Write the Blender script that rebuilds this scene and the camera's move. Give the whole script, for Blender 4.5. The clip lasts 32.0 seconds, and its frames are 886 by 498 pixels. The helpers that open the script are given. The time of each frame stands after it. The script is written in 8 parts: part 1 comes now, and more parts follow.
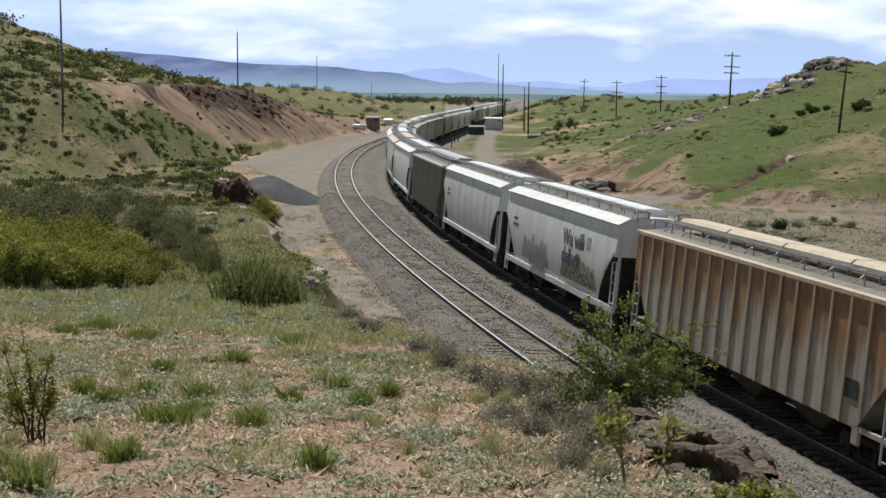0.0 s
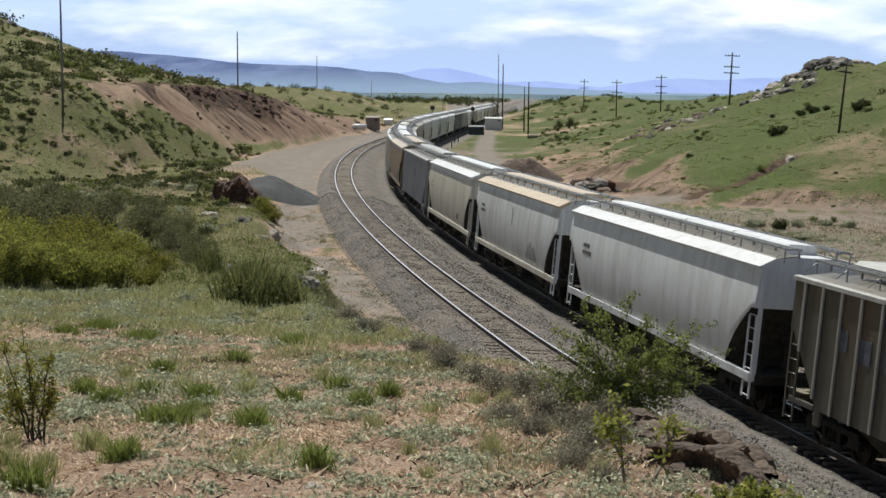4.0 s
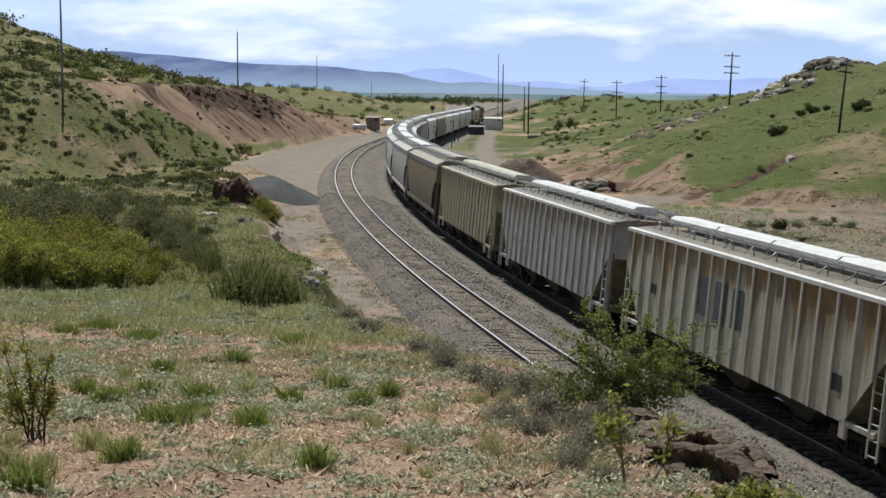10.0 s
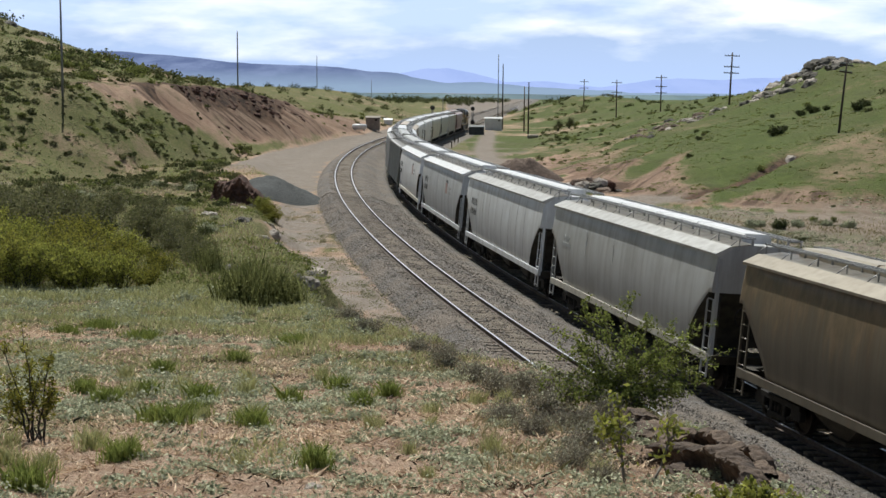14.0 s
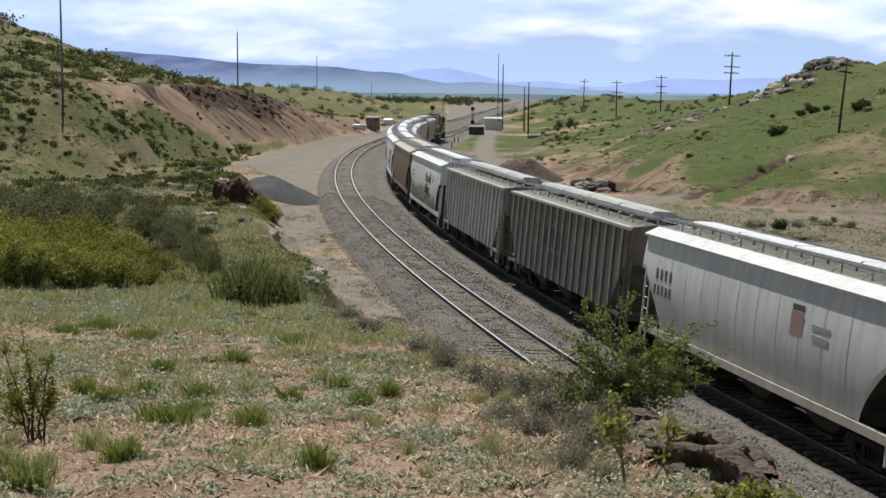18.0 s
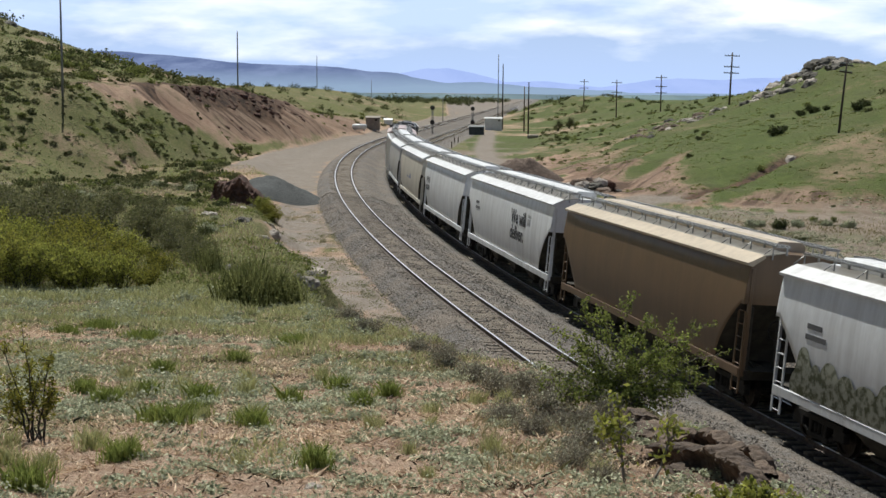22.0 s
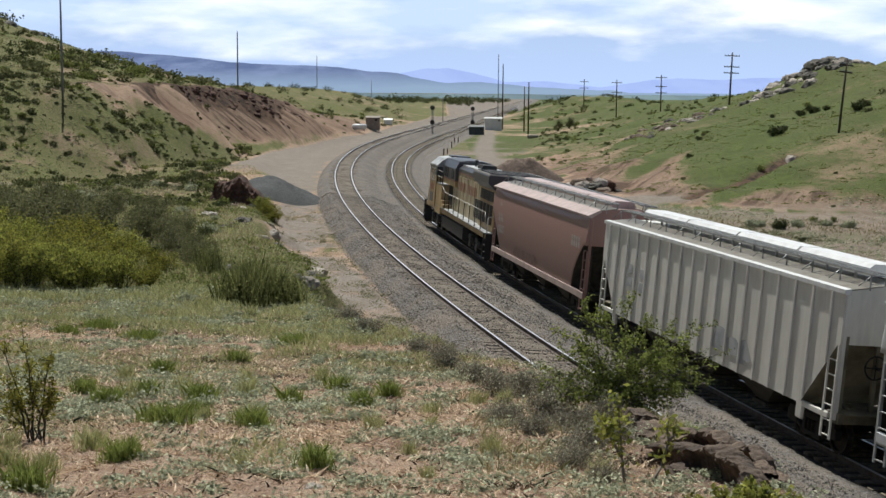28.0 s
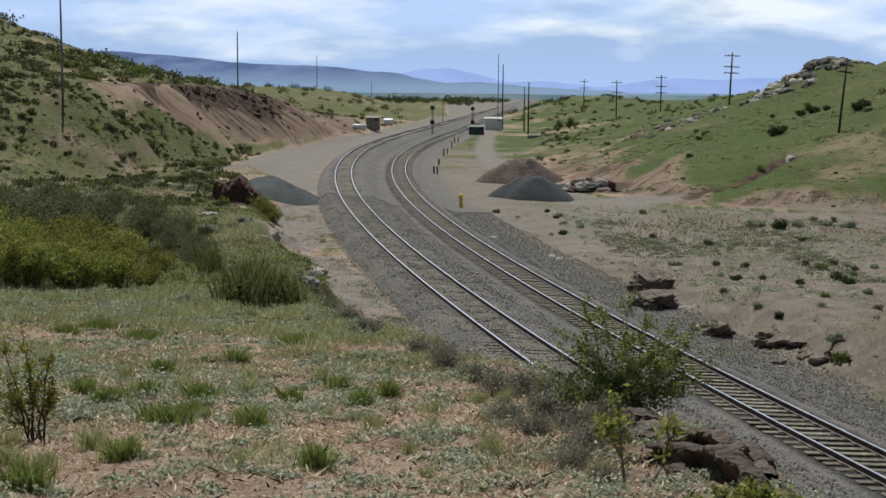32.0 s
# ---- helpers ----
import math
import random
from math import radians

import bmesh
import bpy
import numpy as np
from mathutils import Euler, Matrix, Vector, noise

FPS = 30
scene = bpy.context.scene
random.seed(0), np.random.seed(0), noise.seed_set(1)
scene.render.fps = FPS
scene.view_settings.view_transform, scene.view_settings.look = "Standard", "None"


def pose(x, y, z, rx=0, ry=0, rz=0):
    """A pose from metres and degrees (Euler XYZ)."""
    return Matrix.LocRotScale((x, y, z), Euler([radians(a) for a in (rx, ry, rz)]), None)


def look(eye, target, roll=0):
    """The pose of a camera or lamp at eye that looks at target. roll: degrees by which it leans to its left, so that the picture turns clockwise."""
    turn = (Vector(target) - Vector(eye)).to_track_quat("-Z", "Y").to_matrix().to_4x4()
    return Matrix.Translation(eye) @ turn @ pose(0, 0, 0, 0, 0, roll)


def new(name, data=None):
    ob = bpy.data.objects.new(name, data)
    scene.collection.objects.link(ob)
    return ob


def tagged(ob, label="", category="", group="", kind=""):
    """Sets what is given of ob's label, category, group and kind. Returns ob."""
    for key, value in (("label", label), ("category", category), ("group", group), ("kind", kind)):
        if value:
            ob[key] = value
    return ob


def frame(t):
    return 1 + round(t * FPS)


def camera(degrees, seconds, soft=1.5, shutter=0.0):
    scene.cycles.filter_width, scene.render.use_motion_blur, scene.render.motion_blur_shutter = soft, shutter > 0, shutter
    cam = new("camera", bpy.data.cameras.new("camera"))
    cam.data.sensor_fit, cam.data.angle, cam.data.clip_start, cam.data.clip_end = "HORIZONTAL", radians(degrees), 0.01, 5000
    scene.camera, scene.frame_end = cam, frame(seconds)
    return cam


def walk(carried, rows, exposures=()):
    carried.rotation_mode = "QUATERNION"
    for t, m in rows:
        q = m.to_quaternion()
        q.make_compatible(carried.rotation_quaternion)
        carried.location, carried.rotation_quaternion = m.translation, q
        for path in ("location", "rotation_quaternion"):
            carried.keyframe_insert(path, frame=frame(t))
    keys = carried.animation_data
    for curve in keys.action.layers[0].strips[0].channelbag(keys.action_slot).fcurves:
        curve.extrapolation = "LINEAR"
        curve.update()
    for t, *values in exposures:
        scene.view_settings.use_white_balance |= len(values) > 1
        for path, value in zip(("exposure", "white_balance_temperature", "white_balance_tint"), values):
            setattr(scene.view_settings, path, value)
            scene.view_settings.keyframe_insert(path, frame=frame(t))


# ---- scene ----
EYE = Vector((0.0, 0.0, 8.731))
PITCH, ROLL = 0.11965, 0.45
cam = camera(37.1, 32.0, soft=1.5)
aim = EYE + Vector((0.0, math.cos(PITCH), -math.sin(PITCH)))
walk(cam, [(0.0, look(EYE, aim, ROLL)), (32.0, look(EYE, aim, ROLL))], exposures=[(0.0, 0.10, 6350, 6), (30.9, 0.09, 6330, 6), (31.5, -0.03, 6230, 5), (32.0, -0.19, 6030, 4)])

# ---- world, sun ----
SUN_AZ, SUN_EL = -0.265, radians(62)          # azimuth from +y towards +x
world = bpy.data.worlds.new("sky")
scene.world = world
world.use_nodes = True


def build_world():
    nt = world.node_tree
    nt.nodes.clear()
    N, K = nt.nodes.new, nt.links.new
    out, bg = N("ShaderNodeOutputWorld"), N("ShaderNodeBackground")
    sky = N("ShaderNodeTexSky")
    sky.sky_type, sky.sun_disc = "NISHITA", False
    sky.sun_elevation, sky.sun_rotation = SUN_EL, SUN_AZ
    sky.air_density, sky.dust_density, sky.ozone_density = 1.0, 0.6, 1.5
    geo = N("ShaderNodeTexCoord")
    sep = N("ShaderNodeSeparateXYZ")
    K(geo.outputs["Generated"], sep.inputs[0])
    # broken cloud in layers: long and flat towards the horizon, a bright deck above a band of blue haze
    def layer(scale, detail, place, rough=0.55):
        mp = N("ShaderNodeMapping")
        mp.inputs["Scale"].default_value, mp.inputs["Location"].default_value = scale, place
        K(geo.outputs["Generated"], mp.inputs["Vector"])
        no = N("ShaderNodeTexNoise")
        no.inputs["Scale"].default_value, no.inputs["Detail"].default_value, no.inputs["Roughness"].default_value = 1.0, detail, rough
        K(mp.outputs[0], no.inputs["Vector"])
        return no.outputs["Fac"]

    def calc(op, a, b):
        n = N("ShaderNodeMath")
        n.operation = op
        for i, v in enumerate((a, b)):
            if isinstance(v, (int, float)):
                n.inputs[i].default_value = v
            else:
                K(v, n.inputs[i])
        return n.outputs[0]

    def span(v, a, b, c, d):
        n = N("ShaderNodeMapRange")
        for i, q in enumerate((a, b, c, d)):
            n.inputs[i + 1].default_value = q
        K(v, n.inputs[0])
        return n.outputs[0]

    def blend(fac, a, b):
        n = N("ShaderNodeMix")
        n.data_type = "RGBA"
        for key, v in (("Factor", fac), ("A", a), ("B", b)):
            if isinstance(v, tuple):
                n.inputs[key].default_value = (*v, 1)
            else:
                K(v, n.inputs[key])
        return n.outputs["Result"]
    up = sep.outputs[2]
    deck = layer((6.0, 6.0, 27.0), 6.0, (3.1, 0.4, 0.15), 0.5)
    wisp = layer((19.0, 19.0, 62.0), 5.0, (1.3, 4.4, 2.0), 0.55)
    shape = calc("ADD", deck, calc("MULTIPLY", calc("SUBTRACT", wisp, 0.5), 0.45))
    shape = calc("ADD", shape, span(up, 0.010, 0.052, -0.24, 0.20))
    shape = calc("SUBTRACT", shape, span(up, 0.09, 0.28, 0.0, 0.38))
    cover = span(shape, 0.44, 0.68, 0.0, 1.0)
    tone = layer((9.0, 9.0, 36.0), 5.0, (8.2, 1.7, 5.0), 0.5)
    body = blend(span(tone, 0.42, 0.66, 0.0, 1.0), (14.2, 17.3, 24.6), (24.6, 24.8, 25.4))
    # thin veil of pale blue under the clouds
    clear = blend(span(up, 0.0, 0.20, 0.85, 0.0), sky.outputs[0], (12.9, 16.9, 26.4))
    K(blend(cover, clear, body), bg.inputs["Color"])
    bg.inputs["Strength"].default_value = 0.043
    K(bg.outputs[0], out.inputs["Surface"])


build_world()
sun = new("sun", bpy.data.lights.new("sun", "SUN"))
sun.data.energy, sun.data.angle, sun.data.color = 5.0, radians(0.55), (1.0, 0.965, 0.91)
sun_dir = Vector((math.sin(SUN_AZ) * math.cos(SUN_EL), math.cos(SUN_AZ) * math.cos(SUN_EL), math.sin(SUN_EL)))
sun.matrix_world = look(sun_dir * 300, (0, 0, 0))

# ---- the line of the right-hand track, by arc length ----
DS = 2.0
ARC = np.arange(-160.0, 1400.0, DS)
RADIUS, ARC_END, EASE, HEAD = 588.6, 148.0, 66.1, 0.22256
CANT, LEFT_OFF, LEFT_Z = 0.079, -5.607, 0.98


def integrate_line():
    k = np.clip(1 - (ARC - ARC_END) / EASE, 0, 1) / RADIUS
    i0 = int(round(160 / DS))
    turn = np.concatenate([[0], np.cumsum((k[1:] + k[:-1]) / 2 * DS)])
    ang = turn - turn[i0] - HEAD
    dx, dy = np.sin(ang), np.cos(ang)
    px = np.concatenate([[0], np.cumsum((dx[1:] + dx[:-1]) / 2 * DS)])
    py = np.concatenate([[0], np.cumsum((dy[1:] + dy[:-1]) / 2 * DS)])
    return 9.195 + px - px[i0], 36.478 + py - py[i0], ang


LX, LY, LA = integrate_line()


def on_line(s, off=0.0):
    """x, y and heading (right of +y) at arc length s, off metres to the right."""
    a = np.interp(s, ARC, LA)
    return np.interp(s, ARC, LX) + off * np.cos(a), np.interp(s, ARC, LY) - off * np.sin(a), a


def lateral(x, y):
    """Metres to the right of the right-hand track."""
    return (x - np.interp(y, LY, LX)) * np.cos(np.interp(y, LY, LA))


# ---- terrain ----
def sstep(a, b, v):
    t = np.clip((v - a) / (b - a), 0, 1)
    return t * t * (3 - 2 * t)


RNG = np.random.RandomState(7)
LATTICE = RNG.rand(256, 256)


def vnoise(x, y, size):
    """Smooth value noise, -1 to 1, with cells of that size."""
    fx, fy = np.asarray(x) / size, np.asarray(y) / size
    ix, iy = np.floor(fx).astype(int), np.floor(fy).astype(int)
    tx, ty = fx - ix, fy - iy
    tx, ty = tx * tx * (3 - 2 * tx), ty * ty * (3 - 2 * ty)
    g = lambda i, j: LATTICE[(ix + i) % 256, (iy + j) % 256]
    return 2 * ((g(0, 0) * (1 - tx) + g(1, 0) * tx) * (1 - ty) + (g(0, 1) * (1 - tx) + g(1, 1) * tx) * ty) - 1


def fractal(x, y, size, octaves=4):
    return sum(vnoise(x + 37.3 * i, y - 11.7 * i, size / 2 ** i) / 2 ** i for i in range(octaves))


def knoll_edge(y):
    return np.interp(y, [0, 6.6, 10, 12.9, 15.1, 17, 19.9, 22.8, 27, 31, 40, 50, 60, 70, 90, 110, 135, 180, 260, 400],
                     [1.88, 1.82, 1.58, 1.5, 1.1, 0.42, -0.4, -1.3, -2.8, -3.7, -5.1, -6.9, -9.0, -11.0, -13, -15.5, -20.5, -20, -14, 0])


def cut_low(y):
    """How far up from its foot the bare face of the cutting begins."""
    return np.interp(y, [131, 139, 147, 158, 172, 190], [9.2, 6.6, 3.8, 1.9, 0.7, 0.0])


def foot_left(y):
    return np.interp(y, [40, 100, 128, 180, 240, 320, 500], [-43, -32, -27, -19.5, -14.5, -8, 8])


GULLY = (21.1, 113.2, 0.698, 0.716, 17.3)          # a washed-out gully on the right-hand hill: foot, direction, length


def ground_z(x, y):
    x, y = np.asarray(x, float), np.asarray(y, float)
    u = lateral(x, y)
    # formation left and right of the line
    form = -0.62 + 1.05 * sstep(-2.0, -4.5, u)
    far = sstep(560, 1000, np.hypot(x, y))
    # left: the knoll under the camera, running out towards the cutting
    natural = np.minimum(0.85 + 6.75 * np.exp(-np.maximum(y - 1, 0) / 38), 7.15)
    wl = foot_left(y) - x
    cut_h = 7.4 * np.exp(-((y - 150) / 95) ** 2) + 0.8
    cut = sstep(100, 132, y)
    run = y + 0.25 * x
    gully = (1.5 * vnoise(run, x * 0.1, 8.0) + 1.1 * vnoise(run + 40, x * 0.1, 3.4) + 0.6 * vnoise(run + 90, x * 0.15, 1.5)) * sstep(0, 3, wl) * sstep(13, 7, wl) * cut
    steep = cut_h * np.clip((wl + gully) / 9.5, 0, 1) ** 0.9
    gentle = 0.13 * np.maximum(wl, 0)
    decay = np.exp(-np.maximum(y - 210, 0) / 120)
    hill = steep * cut + gentle * (1 - cut) * np.clip(y / 60, 0, 1) + (0.21 * np.maximum(wl - 9.5, 0) * cut + 0.0030 * np.maximum(wl - 18, 0) ** 2) * decay * np.clip(y / 80, 0, 1)
    natural = natural + hill + 0.35 * fractal(x, y, 14) * sstep(28, 60, y)
    # low green ridge further off
    ridge = 8.2 * sstep(-4, -46, x - 0.05 * (y - 350)) * sstep(250, 330, y) * sstep(560, 430, y)
    natural = np.maximum(natural, 0.85 + ridge + 0.5 * fractal(x, y, 25) * sstep(230, 300, y))
    drop = 1 - sstep(0.0, 2.6 + 0.6 * sstep(20, 40, y), x - knoll_edge(y) - 0.2 * vnoise(x, y, 2.3) - (0.7 * vnoise(x, y, 5.0) + 0.5 * vnoise(x + 9, y, 1.8)) * sstep(30, 45, y) * sstep(125, 105, y))
    drop = drop * sstep(-7.7, -9.2, u)
    zl = form + (natural - form) * np.maximum(drop, 0)
    # right: the yard, sandstone mounds, the hill
    a = x - 10 - 9 * np.exp(-np.maximum(y - 107, -20) / 14) - 0.09 * np.maximum(y - 180, 0)
    b = y - 100 - (34 - x) * 0.47
    w = np.maximum(np.minimum(a, b), 0)
    hill_r = (0.15 * w + 0.0016 * w * w) * np.exp(-(np.maximum(y - 250, 0) / 230) ** 2)
    hill_r = hill_r + 3.6 * np.exp(-((x - 59) / 11) ** 2 - ((y - 204) / 16) ** 2) + 0.5 * fractal(x, y, 12) * sstep(2, 14, w)
    hill_r = hill_r - (0.9 * np.abs(vnoise(x - 0.47 * y, w * 0.3, 6.0)) + 0.35 * np.abs(vnoise(x - 0.47 * y + 30, w * 0.2, 2.4))) * sstep(1, 6, w) * sstep(24, 9, w)
    along = np.clip((x - GULLY[0]) * GULLY[2] + (y - GULLY[1]) * GULLY[3], 0, GULLY[4])
    off = np.hypot(x - GULLY[0] - along * GULLY[2], y - GULLY[1] - along * GULLY[3]) + 0.4 * vnoise(x, y, 3.0)
    hill_r = hill_r - 0.7 * np.exp(-(off / 0.8) ** 2) * sstep(0.5, 3, w)
    hill_r = np.maximum(hill_r - 4.6 * sstep(58, 73, x) * sstep(165, 192, y), 0)
    hill_r = hill_r + 7.0 * np.exp(-((x - 44) / 20) ** 2 - ((y - 430) / 55) ** 2)
    mound = (1.7 * sstep(5.0, 8.5, u) * np.exp(-((y - 44) / 14) ** 2) + 0.8 * sstep(6, 10, u) * np.exp(-((y - 30) / 9) ** 2)) * (1 + 0.55 * vnoise(x, y, 5.0)) + 0.35 * np.maximum(vnoise(x + 20, y, 9.0), 0) * sstep(8, 12, u) * sstep(100, 70, y)
    mound = np.where(mound > 0.25, 0.25 + np.floor((mound - 0.25) * 3 + 0.4 * vnoise(x, y, 1.6)) / 3 * 0.55 + 0.45 * (mound - 0.25), mound)
    zr = form + (hill_r + mound + 0.10 * fractal(x, y, 5)) * sstep(3.2, 5.5, u)
    z = np.where(u < -4, zl, zr)
    rough = (0.05 * fractal(x, y, 0.9, 3) + 0.018 * vnoise(x, y, 0.22)) * sstep(3.0, 4.5, np.abs(u + 2.8)) * sstep(80, 30, y)
    return z * (1 - far) + far * (-0.6 + 2.0 * fractal(x, y, 700, 3)) + rough


def raw_mesh(name, verts, faces, mats=(), smooth=True):
    me = bpy.data.meshes.new(name)
    verts, faces = np.asarray(verts, np.float32), np.asarray(faces, np.int32)
    n = faces.shape[1]
    me.vertices.add(len(verts))
    me.vertices.foreach_set("co", verts.ravel())
    me.loops.add(faces.size)
    me.loops.foreach_set("vertex_index", faces.ravel())
    me.polygons.add(len(faces))
    me.polygons.foreach_set("loop_start", np.arange(len(faces), dtype=np.int32) * n)
    me.polygons.foreach_set("loop_total", np.full(len(faces), n, np.int32))
    me.polygons.foreach_set("use_smooth", np.full(len(faces), smooth, bool))
    for m in mats:
        me.materials.append(m)
    me.update(calc_edges=True)
    me.validate()
    return me


def grid_faces(rows, cols, wrap=False):
    i, j = np.meshgrid(np.arange(rows - 1), np.arange(cols if wrap else cols - 1), indexing="ij")
    j2 = (j + 1) % cols
    return np.stack([i * cols + j, i * cols + j2, (i + 1) * cols + j2, (i + 1) * cols + j], -1).reshape(-1, 4)

# ---- materials ----
def node_mat(name):
    m = bpy.data.materials.new(name)
    m.use_nodes = True
    return m, m.node_tree, m.node_tree.nodes["Principled BSDF"]


def noise_node(nt, scale, detail=4.0, rough=0.55, vector=None, stretch=None):
    n = nt.nodes.new("ShaderNodeTexNoise")
    n.inputs["Scale"].default_value, n.inputs["Detail"].default_value, n.inputs["Roughness"].default_value = scale, detail, rough
    if vector is not None:
        if stretch:
            mp = nt.nodes.new("ShaderNodeMapping")
            mp.inputs["Scale"].default_value = stretch
            nt.links.new(vector, mp.inputs["Vector"])
            vector = mp.outputs[0]
        nt.links.new(vector, n.inputs["Vector"])
    return n.outputs["Fac"]


def ramp(nt, fac, *stops):
    r = nt.nodes.new("ShaderNodeValToRGB")
    els = r.color_ramp.elements
    while len(els) < len(stops):
        els.new(0.5)
    for el, (p, c) in zip(els, stops):
        el.position = p
        el.color = (c, c, c, 1) if not isinstance(c, tuple) else (*c, 1)
    nt.links.new(fac, r.inputs[0])
    return r.outputs[0]


def mix(nt, fac, a, b, kind="MIX"):
    n = nt.nodes.new("ShaderNodeMix")
    n.data_type, n.blend_type = "RGBA", kind
    for key, v in (("Factor", fac), ("A", a), ("B", b)):
        s = n.inputs[key]
        if isinstance(v, tuple):
            s.default_value = (*v, 1)
        elif isinstance(v, (int, float)):
            s.default_value = v
        else:
            nt.links.new(v, s)
    return n.outputs["Result"]


def math_node(nt, op, a, b=0.0):
    n = nt.nodes.new("ShaderNodeMath")
    n.operation = op
    for i, v in enumerate((a, b)):
        if isinstance(v, (int, float)):
            n.inputs[i].default_value = v
        else:
            nt.links.new(v, n.inputs[i])
    return n.outputs[0]


def bump(nt, bsdf, height, strength=0.4, dist=0.02):
    b = nt.nodes.new("ShaderNodeBump")
    b.inputs["Strength"].default_value, b.inputs["Distance"].default_value = strength, dist
    nt.links.new(height, b.inputs["Height"])
    nt.links.new(b.outputs[0], bsdf.inputs["Normal"])


def position(nt):
    return nt.nodes.new("ShaderNodeNewGeometry").outputs["Position"]


def local(nt):
    return nt.nodes.new("ShaderNodeTexCoord").outputs["Object"]


def surface(name, base, dark, scale, rough=0.8, metal=0.0, bump_scale=None, bump_strength=0.3, vary=0.0, where="local", lo=0.35, hi=0.68, dist=0.02):
    """A two-tone noisy surface with fine relief."""
    m, nt, b = node_mat(name)
    v = local(nt) if where == "local" else position(nt)
    f = noise_node(nt, scale, 6, 0.62, v)
    col = mix(nt, ramp(nt, f, (lo, 0.0), (hi, 1.0)), dark, base)
    if vary:
        info = nt.nodes.new("ShaderNodeObjectInfo")
        col = mix(nt, 1.0, col, ramp(nt, info.outputs["Random"], (0.0, 1.0 - vary), (1.0, 1.0 + vary)), "MULTIPLY")
    nt.links.new(col, b.inputs["Base Color"])
    b.inputs["Roughness"].default_value, b.inputs["Metallic"].default_value = rough, metal
    if bump_scale:
        bump(nt, b, noise_node(nt, bump_scale, 5, 0.6, v), bump_strength, dist)
    return m


def paint(name, colour, dirt=(0.13, 0.10, 0.075), amount=0.5, rust=(0.20, 0.085, 0.035), rusty=0.15, rough=0.4, runs=0.0, drip_dark=(0.05, 0.045, 0.035), band=None):
    """Weathered railway paint: vertical streaks, blotches of dirt, rust that runs down."""
    m, nt, b = node_mat(name)
    v = local(nt)
    info = nt.nodes.new("ShaderNodeObjectInfo")
    off = nt.nodes.new("ShaderNodeVectorMath")
    off.operation = "SCALE"
    off.inputs[0].default_value = (31.0, 17.0, 0.0)
    nt.links.new(info.outputs["Random"], off.inputs["Scale"])
    shift = nt.nodes.new("ShaderNodeVectorMath")
    nt.links.new(v, shift.inputs[0])
    nt.links.new(off.outputs[0], shift.inputs[1])
    v = shift.outputs[0]
    streak = noise_node(nt, 1.0, 5, 0.6, v, (2.6, 2.6, 0.22))
    blotch = noise_node(nt, 0.7, 6, 0.62, v)
    fine = noise_node(nt, 9.0, 4, 0.6, v, (1.0, 1.0, 0.35))
    col = mix(nt, ramp(nt, fine, (0.3, 0.0), (0.75, 0.28)), colour, tuple(c * 0.72 for c in colour))
    d = math_node(nt, "MULTIPLY", ramp(nt, streak, (0.42, 0.0), (0.72, 1.0)), amount)
    col = mix(nt, d, col, dirt)
    d2 = math_node(nt, "MULTIPLY", ramp(nt, blotch, (0.45, 0.0), (0.75, 1.0)), amount * 0.6)
    col = mix(nt, d2, col, dirt)
    rs = noise_node(nt, 1.0, 6, 0.65, v, (4.5, 4.5, 0.3))
    r = math_node(nt, "MULTIPLY", ramp(nt, rs, (0.62 - 0.3 * rusty, 0.0), (0.80 - 0.25 * rusty, 1.0)), min(1.0, rusty * 1.6))
    col = mix(nt, r, col, rust)
    if runs:
        # rust that has run down the sheets from the roof seam
        sep = nt.nodes.new("ShaderNodeSeparateXYZ")
        nt.links.new(local(nt), sep.inputs[0])
        fall = math_node(nt, "MULTIPLY", math_node(nt, "SUBTRACT", sep.outputs[2], 4.05), 0.085)
        for size, tint in ((1.9, rust), (5.5, tuple(c * 0.5 for c in rust)), (3.3, drip_dark)):
            drip = math_node(nt, "ADD", noise_node(nt, 1.0, 4, 0.6, v, (size, 0.1, 0.06)), fall)
            col = mix(nt, math_node(nt, "MULTIPLY", ramp(nt, drip, (0.42, 0.0), (0.58, 1.0)), runs), col, tint)
    if band:
        # rust that takes over from one height to another, further down on some sheets than on others
        z0, z1, tint, share = band
        sep = nt.nodes.new("ShaderNodeSeparateXYZ")
        nt.links.new(local(nt), sep.inputs[0])
        h = math_node(nt, "DIVIDE", math_node(nt, "SUBTRACT", sep.outputs[2], z0), z1 - z0)
        sheet = math_node(nt, "MULTIPLY", math_node(nt, "SUBTRACT", noise_node(nt, 1.0, 3, 0.6, v, (1.1, 0.1, 0.05)), 0.5), 3.4)
        lick = math_node(nt, "MULTIPLY", math_node(nt, "SUBTRACT", noise_node(nt, 1.0, 5, 0.65, v, (7.0, 0.1, 0.7)), 0.5), 2.2)
        h = math_node(nt, "ADD", math_node(nt, "ADD", h, sheet), lick)
        worn = mix(nt, ramp(nt, noise_node(nt, 1.0, 5, 0.65, v, (3.0, 0.5, 1.2)), (0.38, 0.0), (0.62, 1.0)), tint, tuple(c * 0.5 for c in tint))
        col = mix(nt, math_node(nt, "MULTIPLY", ramp(nt, h, (0.30, 0.0), (0.75, 1.0)), share), col, worn)
    nt.links.new(col, b.inputs["Base Color"])
    b.inputs["Roughness"].default_value = rough
    bump(nt, b, noise_node(nt, 2.2, 3, 0.5, v), 0.12, 0.03)
    return m


